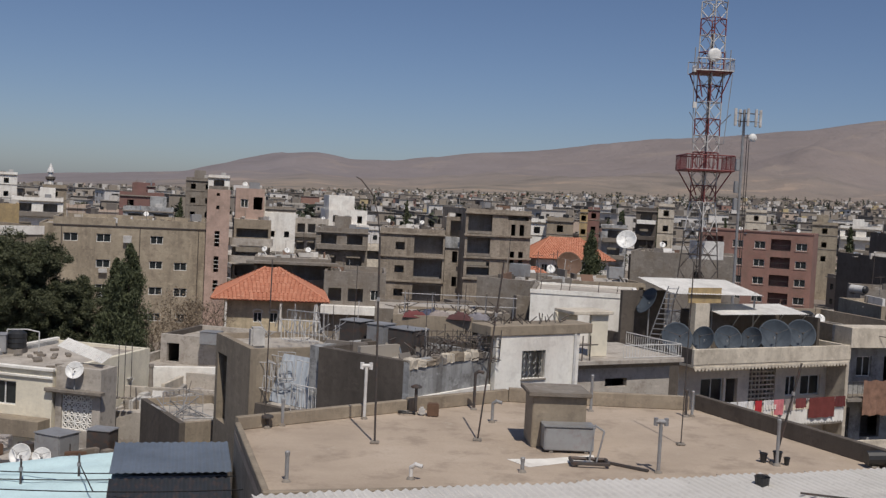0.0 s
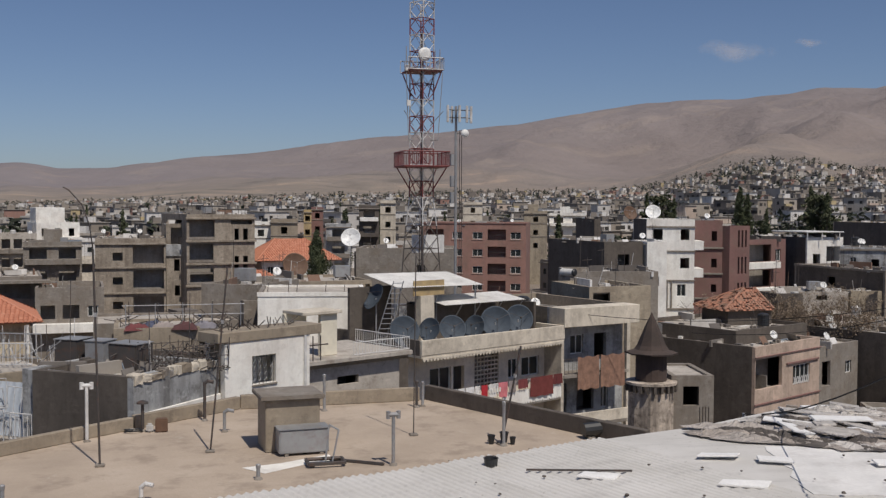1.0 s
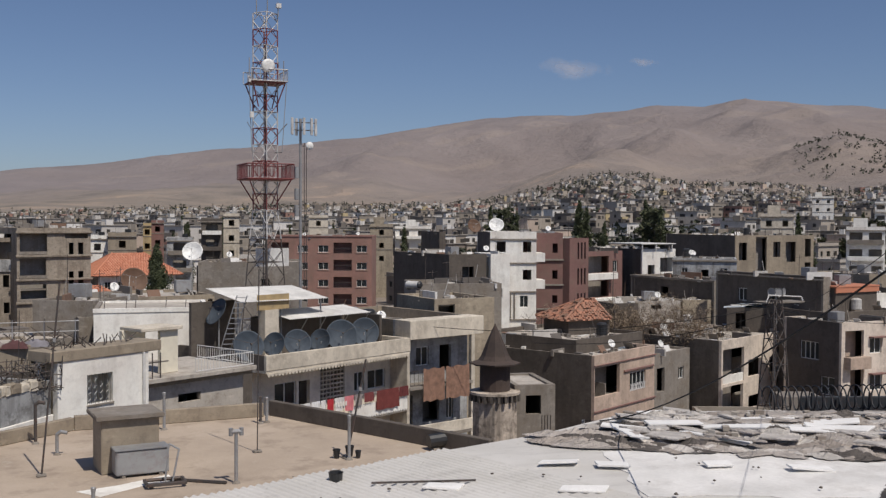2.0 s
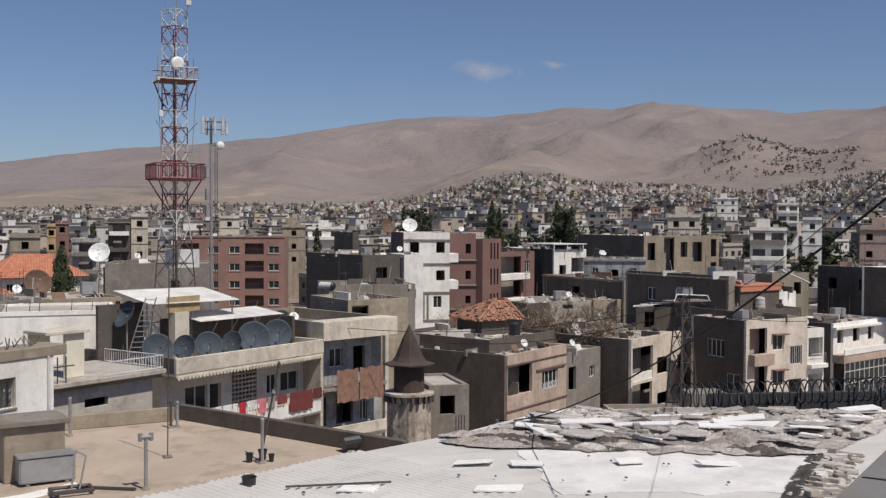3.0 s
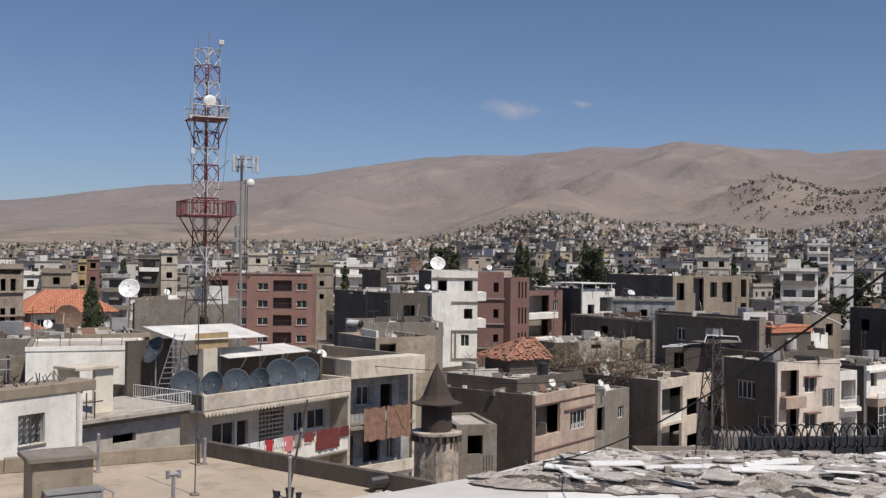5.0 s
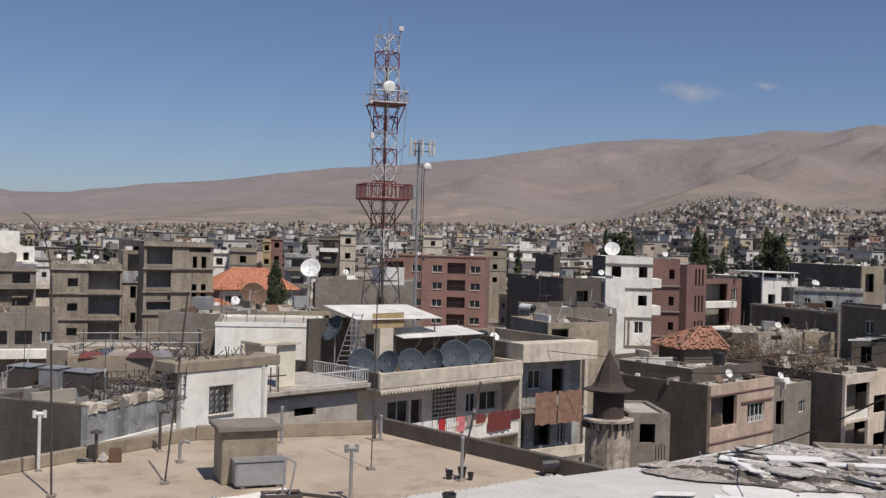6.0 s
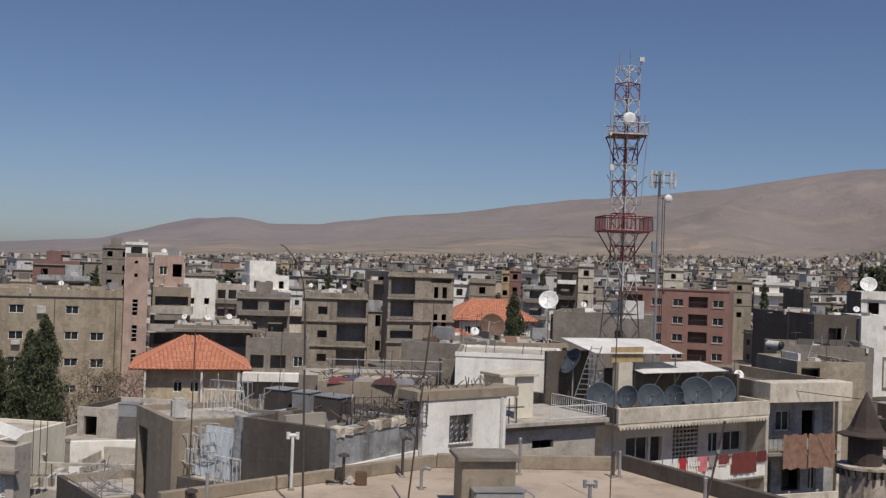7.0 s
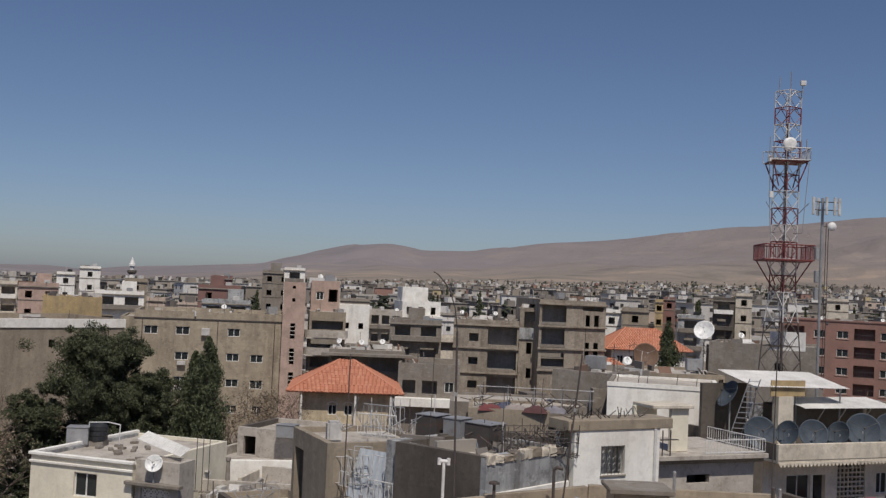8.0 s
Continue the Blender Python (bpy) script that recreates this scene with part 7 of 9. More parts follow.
part("wall", boxed(0, 0.44, 0, 0.4, 0.482, 2.62), M["hut"], sh)
part("wall", boxed(0, 0.3, 0.4, 2.5, 0.482, 2.62), M["block"], sh)
part("wall", boxed(0.44, 4.0, 0.02, 0.3, 0.482, 0.75), M["concrete"], sh)
part("wall", boxed(3.0, 4.0, 0.02, 0.3, 0.752, 2.62), M["block"], sh)
part("wall", boxed(0.3, 4.0, 2.3, 2.5, 0.482, 2.62), M["block"], sh)
part("roof_slab", boxed(-0.05, 4.05, 0.0, 2.55, 2.622, 2.75), M["concrete"], sh)
win = part("window", boxed(0.46, 0.52, 0.08, 0.16, 0.752, 2.62), M["frame"], sh)
for x in (1.2, 1.95, 2.7):
    part("mullion", boxed(x, x + 0.05, 0.08, 0.15, 0.752, 2.62), M["frame"], win)
for z in (0.752, 1.25, 1.72, 2.15):
    part("transom", boxed(0.52, 3.0, 0.085, 0.145, z, z + 0.035), M["frame"], win)
part("pane", boxed(0.52, 3.0, 0.11, 0.118, 0.79, 2.15), M["glass"], win)
part("upper_panel", boxed(0.52, 3.0, 0.1, 0.12, 2.19, 2.6), M["board"], win, "white opaque panel above the panes")
part("sill_box", rounded(-0.05, 0.3, -0.22, -0.02, 1.62, 1.78, 0.02), M["steel_dark"], sh)
bm = corrugated(3.4, 0.95, 0.155, 0.02)
for v in bm.verts:  # laid askew
    v.co.x += 0.17 * v.co.y
aw = part("awning", bm, M["sheet_white"], sh, "white corrugated sheet awning")
aw.matrix_basis = pose(-0.02, -0.75, 2.5, 58, 0, 0)
part("awning_batten", rods([((0.0, -0.35, 2.75), (3.3, -0.35, 2.75))], 0.03), M["wood"], sh)

cable("power_cable", (8.9, 6.7, 18.7), (16.36, 27.50, 12.00), 0.70, 0.016, "thick black cable sagging from the hut to the roof edge")
ob = thing("cable_post", pose(16.36, 27.50, 0), "grey steel post holding the thick cable", "post")
part("pole", rods([((0, 0, 0), (0, 0, 12.02))], 0.05, 8), M["steel_grey"], ob)
cable("thin_wire", (8.95, 6.72, 19.0), (42.9, 50.3, 13.2), 0.8, 0.008, "thin dark wire running off over the houses")
cable("thin_wire", (42.9, 50.3, 13.0), (24.0, 61.0, 11.5), 0.9, 0.02, "thin dark wire strung between houses")
cable("thin_wire", (42.9, 50.3, 12.6), (33.0, 62.0, 9.9), 0.7, 0.02, "thin dark wire strung between houses")
cable("thin_wire", (42.9, 50.3, 12.8), (60.0, 52.0, 11.5), 0.6, 0.02, "thin dark wire strung between houses")

# ---- left side: low roofs ----
ob = house("cream_house", "cream house with a grey flat roof and shuttered window", (-22.4, 48.4), -14, 5.5, 8.5, 9.35, "cream_paint", {"f": [(2.4, 3.65, 7.65, 8.75, "w")]}, parapet=0.15, roof="roof", strew=False, walls={"l": "blueplaster"})
ledge(ob, -0.08, 5.58, -0.14, 0.12, 9.36, 9.5, "white", "coping")
ledge(ob, -0.08, 0.16, 0.122, 8.5, 9.36, 9.5, "white", "coping")
ledge(ob, -0.05, 5.55, -0.1, -0.004, 9.0, 9.12, "white", "roof_edge")
ledge(ob, -0.05, 5.45, -0.9, -0.004, 6.5, 7.25, "tan", "balcony")
bt = thing("barrel_tank", pose(-20.9, 52.6, 9.2), "black plastic barrel tank on a low stand", "water tank", "roof water tanks")
bm = bmesh.new()
lathe(bm, [(0.42, 0.25), (0.47, 0.3), (0.45, 0.5), (0.48, 0.55), (0.45, 0.75), (0.48, 0.8), (0.46, 1.0), (0.3, 1.12), (0.15, 1.15)], 18)
part("barrel", bm, M["plastic_black"], bt)
part("stand", boxed(-0.4, 0.4, -0.4, 0.4, 0.0, 0.248), M["concrete"], bt)
part("hoop", rods([((-0.55, 0, 0), (-0.5, 0, 1.15)), ((-0.5, 0, 1.15), (0.5, 0, 1.2)), ((0.5, 0, 1.2), (1.1, 0, 1.1)), ((1.1, 0, 1.1), (1.1, 0, 0))], 0.03), M["steel_white"], bt)
tank((-21.75, 52.2, 9.2), 12, 1.05, 0.9, 0.85, "steel_grey", "grey square water tank on the flat roof", 0.1)
for i in range(16):
    x, y = rnd.uniform(-20.5, -17.5), rnd.uniform(48.5, 54.5)
    bm = rounded(-0.2, 0.2, -0.12, 0.12, 0, 0.12, 0.02)
    o = part("broken_block", bm, M["concrete"])
    o.matrix_basis = pose(x, y, 9.2, 0, 0, rnd.uniform(0, 180))
    tagged(o, "broken grey concrete block lying on the flat roof", "block", "blocks on the flat roof")
ob = house("grille_tower", "narrow house with a breeze block grille under a dark ledge", (-16.95, 47.2), -14, 2.25, 1.3, 9.6, "roof", {"f": [(0.3, 1.85, 6.8, 8.35, "o")]}, parapet=0.1, strew=False)
ledge(ob, -0.35, 2.5, -0.4, -0.004, 8.5, 8.66, "concrete", "ledge")
bm = bmesh.new()
for dx, dz in ((0.0, 0.0),):
    rod(bm, (0.0, 0.12, 0.0), (0.19, 0.12, 0.19), 0.022, 4)
    rod(bm, (0.19, 0.12, 0.0), (0.0, 0.12, 0.19), 0.022, 4)
    rod(bm, (0.0, 0.12, 0.0), (0.0, 0.12, 0.19), 0.022, 4)
    rod(bm, (0.0, 0.12, 0.0), (0.19, 0.12, 0.0), 0.022, 4)
gr = bpy.data.meshes.new("grille_block")
bm.to_mesh(gr)
bm.free()
gr.materials.append(M["white"])
for i in range(5):
    for j in range(5):
        o = part("grille_block", gr, None, ob)
        o.matrix_basis = Matrix.Translation((0.31 + i * 0.31, 0, 6.81 + j * 0.31)) @ Matrix.Diagonal((1.6, 1.0, 1.6, 1.0))
o = part("awning_sheet", corrugated(2.4, 0.8, 0.12, 0.02), M["sheet_white"])
o.matrix_basis = pose(-17.3, 48.2, 10.35, 22, 15, -14)
tagged(o, "white corrugated sheet sloping over the grille tower", "awning")
dish((-15.95, 46.7, 8.67), 0.4, 178, "white dish on the grille tower ledge", 28, "dish_white", 0.85)
for x in (-14.6, -14.3, -14.0):
    mast((x, 48.6, 8.0), (x, 48.6, 10.6 - 0.1 * (x + 14)), 0.018, "short grey post behind the grille tower")
house("low_terrace", "low pale terrace house with a long parapet", (-18.0, 57.2), -12, 8.2, 8, 8.0, "roof", parapet=0.5, roof="roof", strew=False)
house("low_yard_house", "low flat tan roof with clutter", (-15.2, 49.2), -12, 6.4, 7.5, 7.3, "roof", parapet=0.1, strew=False)
ob = house("walled_roof_house", "low house with a dark side wall and tan end", (-12.9, 46.4), -58, 5.3, 3.4, 8.5, "tan", walls={"f": "block"}, parapet=0.35, strew=False)
# dark colour on the left wall stands for its shade
house("back_roof", "pale flat roofed house behind the yard", (-16.2, 62.0), -14, 5.2, 5, 9.2, "roof", {"f": [(0.4, 1.2, 7.6, 8.7, "o")]}, parapet=0.3, strew=False, walls={"l": "block"})
tank((-13.0, 60.9, 8.9), -10, 1.1, 0.9, 0.7, "steel_grey", "grey square tank on a low roof", 0.0)
tank((-12.9, 36.2, 8.5), -25, 1.15, 0.95, 0.75, "steel_grey", "large grey sheet metal water tank", 0.0)
tank((-11.4, 36.4, 8.5), -10, 0.85, 0.7, 0.9, "steel_dark", "dark brown square tank", 0.0)
dish((-12.45, 31.9, 9.0), 0.34, 185, "small white dish at the tarpaulin edge", 25, "dish_white", 0.55)
dish((-11.85, 32.0, 9.0), 0.28, 170, "small white dish at the tarpaulin edge", 30, "dish_white", 0.5)
yard = house("yard_house", "low house under tanks and clutter", (-15.5, 32.5), -12, 7.6, 5.5, 8.5, "concrete", parapet=0.0, strew=False)
ob = thing("vent_post", pose(-14.3, 53.1, 7.2), "pale concrete chimney post on the low roof", "chimney")
bm = bmesh.new()
lathe(bm, [(0.3, 0), (0.14, 0.25), (0.1, 1.5), (0.14, 1.55), (0.14, 1.7)], 10)
part("post", bm, M["concrete"], ob)
ob = thing("folding_table", pose(-16.0, 53.4, 7.2, 0, 0, 10), "white folding table standing on a low roof", "table")
part("top", boxed(-0.65, 0.65, -0.3, 0.3, 0.86, 0.9), M["plastic_white"], ob)
for x in (-0.5, 0.5):
    part("leg", rods([((x - 0.25, 0, 0), (x + 0.25, 0, 0.86))], 0.03), M["steel_white"], ob)
    part("leg", rods([((x + 0.25, 0.05, 0), (x - 0.25, 0.05, 0.86))], 0.03), M["steel_white"], ob)
red = plain("red_plastic", (0.25, 0.03, 0.035), 0.5)
o = part("red_crate", rounded(-0.55, 0.55, -0.4, 0.4, 0, 0.6, 0.05), red)
o.location = (-16.4, 52.4, 7.2)
tagged(o, "dark red box on the low roof", "box")
o = part("blue_drum", rounded(-0.25, 0.25, -0.25, 0.25, 0, 0.7, 0.1), plain("blue_plastic", (0.06, 0.12, 0.28), 0.5))
o.location = (-16.9, 53.6, 7.2)
tagged(o, "blue plastic drum on the low roof", "drum")
cage = thing("pipe_rack", pose(-10.6, 44.6, 8.15, 0, 0, -40), "grey pipe rack and tank frames on the low roof", "rack")
pipe_cage(cage, -0.7, 0.7, -0.5, 0.5, 0, 1.1, 3, 3, "steel_grey")
for i in range(12):
    part("rail", rods([((rnd.uniform(-1, 1), rnd.uniform(-1, 1), 0.02), (rnd.uniform(-1.4, 1.4), rnd.uniform(-1, 1), rnd.uniform(0.02, 0.9)))], 0.025, 4), M["steel_grey"], cage)
for i in range(40):
    x, y = rnd.uniform(-17.2, -10.6), rnd.uniform(33.5, 37.0)
    w, d, h = rnd.uniform(0.1, 0.35), rnd.uniform(0.1, 0.3), rnd.uniform(0.1, 0.4)
    if x < -15.2:
        continue
    o = part("junk_box", rounded(-w, w, -d, d, 0, h, 0.02), M[rnd.choice(["steel_dark", "concrete", "wood", "tarp", "steel_grey"])])
    o.matrix_basis = pose(x, y, 8.5, 0, 0, rnd.uniform(0, 90))
    tagged(o, "weathered box among clutter on the low roof", "box", "clutter on the low roof")
for i in range(30):
    x, y = rnd.uniform(-14.5, -9.6), rnd.uniform(49.5, 55.0)
    w, d, h = rnd.uniform(0.1, 0.4), rnd.uniform(0.1, 0.3), rnd.uniform(0.1, 0.45)
    o = part("junk_box", rounded(-w, w, -d, d, 0, h, 0.02), M[rnd.choice(["steel_dark", "concrete", "plastic_white", "tarp", "steel_grey"])])
    o.matrix_basis = pose(x, y, 7.2, 0, 0, rnd.uniform(0, 90))
    tagged(o, "weathered box among clutter on the terrace roof", "box", "clutter on the terrace roof")

par = thing("roof_parapet", Matrix.Identity(4), "long pale weathered parapets across the low roofs", "parapet")
wall_along(par, (-17.4, 55.2), (-11.6, 56.6), 6.9, 8.3, 0.25, "white", "parapet")
wall_along(par, (-15.8, 53.0), (-10.8, 52.9), 6.9, 7.75, 0.2, "roof", "parapet")
wall_along(par, (-13.6, 53.2), (-13.3, 55.8), 6.9, 7.9, 0.2, "cream", "parapet")
bm = junk_mesh(random.Random(14), 6.0, 5.5, 60, 0.0, 0.8)
o = part("roof_rubble", bm, M["junk"])
o.matrix_basis = pose(-15.4, 49.6, 7.2, 0, 0, -12)
tagged(o, "odds and ends strewn over the low tan roof", "rubble", kind="stuff")
bm = junk_mesh(random.Random(15), 4.6, 3.6, 40, 0.0, 0.7)
o = part("roof_rubble", bm, M["junk"])
o.matrix_basis = pose(-4.2, 36.6, 12.4, 0, 0, -35.5)
tagged(o, "scrap and broken blocks strewn between the roof tanks", "rubble", kind="stuff")

# cyan tarpaulin and blue sheet roof
bm = bmesh.new()
nx, ny = 36, 20
far0, far1, near0, near1 = Vector((-14.6, 27.7, 9.9)), Vector((-8.4, 29.85, 10.42)), Vector((-13.8, 24.9, 9.9)), Vector((-7.45, 26.0, 10.0))
g = []
for j in range(ny + 1):
    row = []
    for i in range(nx + 1):
        p = near0.lerp(near1, i / nx).lerp(far0.lerp(far1, i / nx), j / ny)
        row.append(bm.verts.new(p + Vector((0, 0, 0.05 * noise.noise(Vector((i * 0.3, j * 0.3, 4))) + 0.025 * math.sin(j * 1.1)))))
    g.append(row)
for j in range(ny):
    for i in range(nx):
        bm.faces.new((g[j][i], g[j][i + 1], g[j + 1][i + 1], g[j + 1][i]))
tagged(part("tarpaulin_cover", bm, M["cyan"], smooth=True), "pale cyan tarpaulin stretched over a low roof", "tarpaulin")
ob = thing("low_shop", Matrix.Identity(4), "low block building under the cyan tarpaulin", "house")
part("body", prism([(-14.0, 25.4), (-7.6, 25.6), (-8.3, 29.9), (-14.5, 30.0)], 0, 9.8), M["concrete"], ob)
ob = thing("blue_roof_shed", pose(-8.1, 26.5, 0, 0, 0, 14), "shed under a blue grey corrugated metal roof", "shed")
part("body", boxed(0.05, 2.95, 0.15, 2.9, 0, 10.5), M["blue_sheet"], ob)
o = part("roof_sheet", corrugated(3.05, 2.7, 0.2, 0.015), M["blue_sheet"], ob)
o.matrix_basis = pose(0, 0, 10.63, 3, 0, 0)
part("lower_sheet", corrugated(3.0, 2.6, 0.2, 0.02), M["fence_sheet"], ob).matrix_basis = pose(0, -2.55, 9.9, 13, 0, 0)
FOOT += [(-11, 28, 4), (-6.5, 28, 2.5), (-12, 34, 4)]
for k, (a, b, s) in enumerate((((-16, 26.0, 10.4), (-4.0, 25.4, 10.75), 0.25), ((-16, 27.2, 10.15), (-4.6, 27.3, 10.55), 0.2), ((-15.5, 28.6, 10.05), (-8.0, 27.0, 10.5), 0.1), ((-9.2, 27.6, 10.5), (-8.2, 25.6, 10.4), 0.0))):
    cable("thin_wire", a, b, s, 0.016, "thin dark wire strung over the tarpaulin")
for x, y, h in ((-10.6, 27.2, 0.75), (-9.3, 27.8, 0.8), (-12.5, 26.8, 0.6)):
    mast((x, y, 9.8), (x, y, 9.95 + h), 0.03, "short grey post poking through the tarpaulin")

# ---- tall lattice mast and its neighbour ----
ob = thing("lattice_mast", Matrix.Identity(4), "red and white painted steel lattice radio mast with platforms", "radio mast")
MX, MY = 17.62, 72.8
H = 0.62
C45 = math.cos(radians(45))


def turned_lattice(ob, levels, r, colours):
    """As lattice(), turned so that a corner points to the street."""
    for k, ((z0, h0), (z1, h1)) in enumerate(zip(levels, levels[1:])):
        mat = M[colours[k % len(colours)]]
        c0 = [Vector((MX + h0 * 1.35 * math.cos(radians(a)), MY + h0 * 1.35 * math.sin(radians(a)), z0)) for a in (262, 352, 82, 172)]
        c1 = [Vector((MX + h1 * 1.35 * math.cos(radians(a)), MY + h1 * 1.35 * math.sin(radians(a)), z1)) for a in (262, 352, 82, 172)]
        for i in range(4):
            j = (i + 1) % 4
            part("leg", rods([(c0[i], c1[i])], r, 6), mat, ob)
            part("girt", rods([(c1[i], c1[j])], r * 0.7, 4), mat, ob)
            mid0, mid1, left, right = (c0[i] + c0[j]) / 2, (c1[i] + c1[j]) / 2, (c0[i] + c1[i]) / 2, (c0[j] + c1[j]) / 2
            part("brace", rods([(mid0, left), (left, mid1), (mid1, right), (right, mid0)], r * 0.6, 4), mat, ob)


levels = [(0.0, 1.6), (4, 1.45), (8, 1.3), (11, 1.15), (13, 1.02), (15, 0.9), (16.6, 0.8), (18.6, 0.62)] + [(18.6 + 1.13 * i, H) for i in range(1, 13)]
turned_lattice(ob, levels, 0.045, ["steel_dark"] * 6 + ["mast_white"] + ["steel_red", "mast_white"] * 6)
for z, half, bars, colour in ((20.75, 1.62, 11, "steel_red"), (27.4, 1.26, 8, "mast_white")):
    pl = part("platform", boxed(MX - half * 0.95, MX + half * 0.95, MY - half * 0.95, MY + half * 0.95, z - 0.08, z), M["steel_red"], ob)
    h = 1.0 if colour == "steel_red" else 0.8
    for sx, sy, tx, ty in ((-1, -1, 1, -1), (1, -1, 1, 1), (1, 1, -1, 1), (-1, 1, -1, -1)):
        if colour == "mast_white" and (sx, sy) == (-1, 1):
            continue
        p, q = Vector((MX + sx * half, MY + sy * half, z)), Vector((MX + tx * half, MY + ty * half, z))
        rail = part("rail", rods([(p + Vector((0, 0, h)), q + Vector((0, 0, h))), (p, q)], 0.04, 4), M[colour], pl)
        for i in range(bars + 1):
            c = p.lerp(q, i / bars)
            part("bar", rods([(c, c + Vector((0, 0, h)))], 0.025, 4), M[colour], pl)
    for sx in (-1, 1):
        for sy in (-1, 1):
            part("bracket", rods([((MX + sx * half * 0.9, MY + sy * half * 0.9, z - 0.05), (MX + sx * 0.62, MY + sy * 0.62, z - 1.7))], 0.05, 4), M["steel_red"], pl)
for sx, x0 in ((-1, 1.5), (1, 1.5)):
    part("guy_bar", rods([((MX + sx * 1.3, MY - 0.8, 27.3), (MX + sx * 1.05, MY - 0.5, 22.6)), ((MX + sx * 1.05, MY - 0.5, 22.6), (MX + sx * 0.6, MY, 22.6)), ((MX + sx * 1.4, MY - 0.6, 24.6), (MX + sx * 0.6, MY, 23.6))], 0.03, 4), M["steel_grey"], ob)
for x, z0, z1 in ((-1.25, 27, 29.0), (-1.0, 27.0, 28.6), (1.15, 27.2, 28.9), (0.8, 27, 28.8), (-0.75, 31.9, 33.0), (0.0, 31.9, 33.4), (0.75, 31.9, 32.9)):
    part("whip_aerial", rods([((MX + x, MY - 0.6, z0), (MX + x, MY - 0.6, z1))], 0.035, 5), M["steel_grey"], ob)
part("beacon", boxed(MX + 0.62, MX + 0.95, MY - 0.75, MY - 0.45, 32.5, 32.8), M["steel_white"], ob)
part("cable_run", rods([((MX - 0.1, MY - 0.7, 9.5), (MX - 0.1, MY - 0.5, 30))], 0.07, 6), M["steel_dark"], ob)
bm = bmesh.new()
lathe(bm, [(0.02, 0.0), (0.3, 0.03), (0.46, 0.1), (0.47, 0.3), (0.3, 0.34)], 20, pose(MX - 0.12, MY - 0.95, 28.45) @ pose(0, 0, 0, 95, 0, 8))
part("drum_dish", bm, M["dish_white"], ob, "white round microwave dish", smooth=True)
for z, x in ((27.3, -1.4), (24.9, -1.25)):
    part("small_box", boxed(MX + x, MX + x + 0.25, MY - 0.9, MY - 0.7, z, z + 0.4), M["steel_white"], ob)
part("panel_board", boxed(MX - 0.2, MX + 2.2, MY + 2.0, MY + 2.1, 14.6, 15.9), M["steel_white"], ob)
FOOT.append((MX, MY, 3))
mh = house("mast_base_house", "flat roofed house at the foot of the mast", (12.5, 69.0), 20, 9, 8, 10.2, "concrete", parapet=0.3)

ob = thing("antenna_pole", pose(22.6, 81.8, 0), "slim dark pole crowned with white cell antennas", "antenna pole")
part("pole", rods([((0, 0, 0), (0, 0, 25.9))], 0.11, 8), M["steel_grey"], ob)
part("ladder", rods([((0.28, -0.1, 12), (0.28, -0.1, 24)), ((0.45, -0.1, 12), (0.45, -0.1, 24))], 0.03, 4), M["steel_dark"], ob)
for i, (x, y) in enumerate(((-0.75, -0.3), (0.15, -0.5), (0.85, -0.2), (1.3, 0.2), (-0.2, 0.5))):
    part("panel_antenna", rounded(x - 0.1, x + 0.1, y - 0.07, y + 0.07, 24.6, 25.95, 0.03), M["mast_white"], ob)
    part("antenna_bracket", rods([((0, 0, 25.0), (x, y, 25.0)), ((0, 0, 25.6), (x, y, 25.6))], 0.03, 4), M["steel_dark"], ob)
bm = bmesh.new()
lathe(bm, [(0.02, 0), (0.25, 0.03), (0.33, 0.12), (0.3, 0.2)], 16, pose(0.62, -0.3, 23.75) @ pose(0, 0, 0, 90, 0, 0))
part("drum_dish", bm, M["dish_white"], ob, smooth=True)
part("dish_bracket", rods([((0, 0, 23.75), (0.62, -0.2, 23.75))], 0.03, 4), M["steel_dark"], ob)
for z in (19.5, 18.2, 21.2):
    part("equipment_box", rounded(-0.45, -0.16, -0.2, 0.2, z, z + 0.9, 0.03), M["steel_grey"], ob)

# big dishes on roofs
dish((17.95, 103.6, 13.45), 0.98, 200, "large white dish on a grey roof", 28, "dish_white", 1.3)
dish((11.9, 99.4, 10.3), 1.2, 172, "large rust brown mesh dish", 24, "wood", 2.0)
house("dish_base_house", "low grey house under the brown dish", (9.8, 98.4), 4, 5, 6, 10.5, "concrete", parapet=0.2)
dish((52.2, 107.4, 15.85), 0.85, 200, "white dish on the tall white block", 30, "dish_white", 1.5)
dish((52.2, 113.5, 16.2), 0.85, 175, "brown dish behind the white block", 24, "wood", 1.0)
dish((11.6, 58.6, 10.6), 0.8, 250, "dark dish tilted on the roof edge", 30, "dish", 2.2)

# ---- town ----
def blocked(x, y, r):
    return any((x - fx) ** 2 + (y - fy) ** 2 < (fr + r) ** 2 for fx, fy, fr in FOOT)


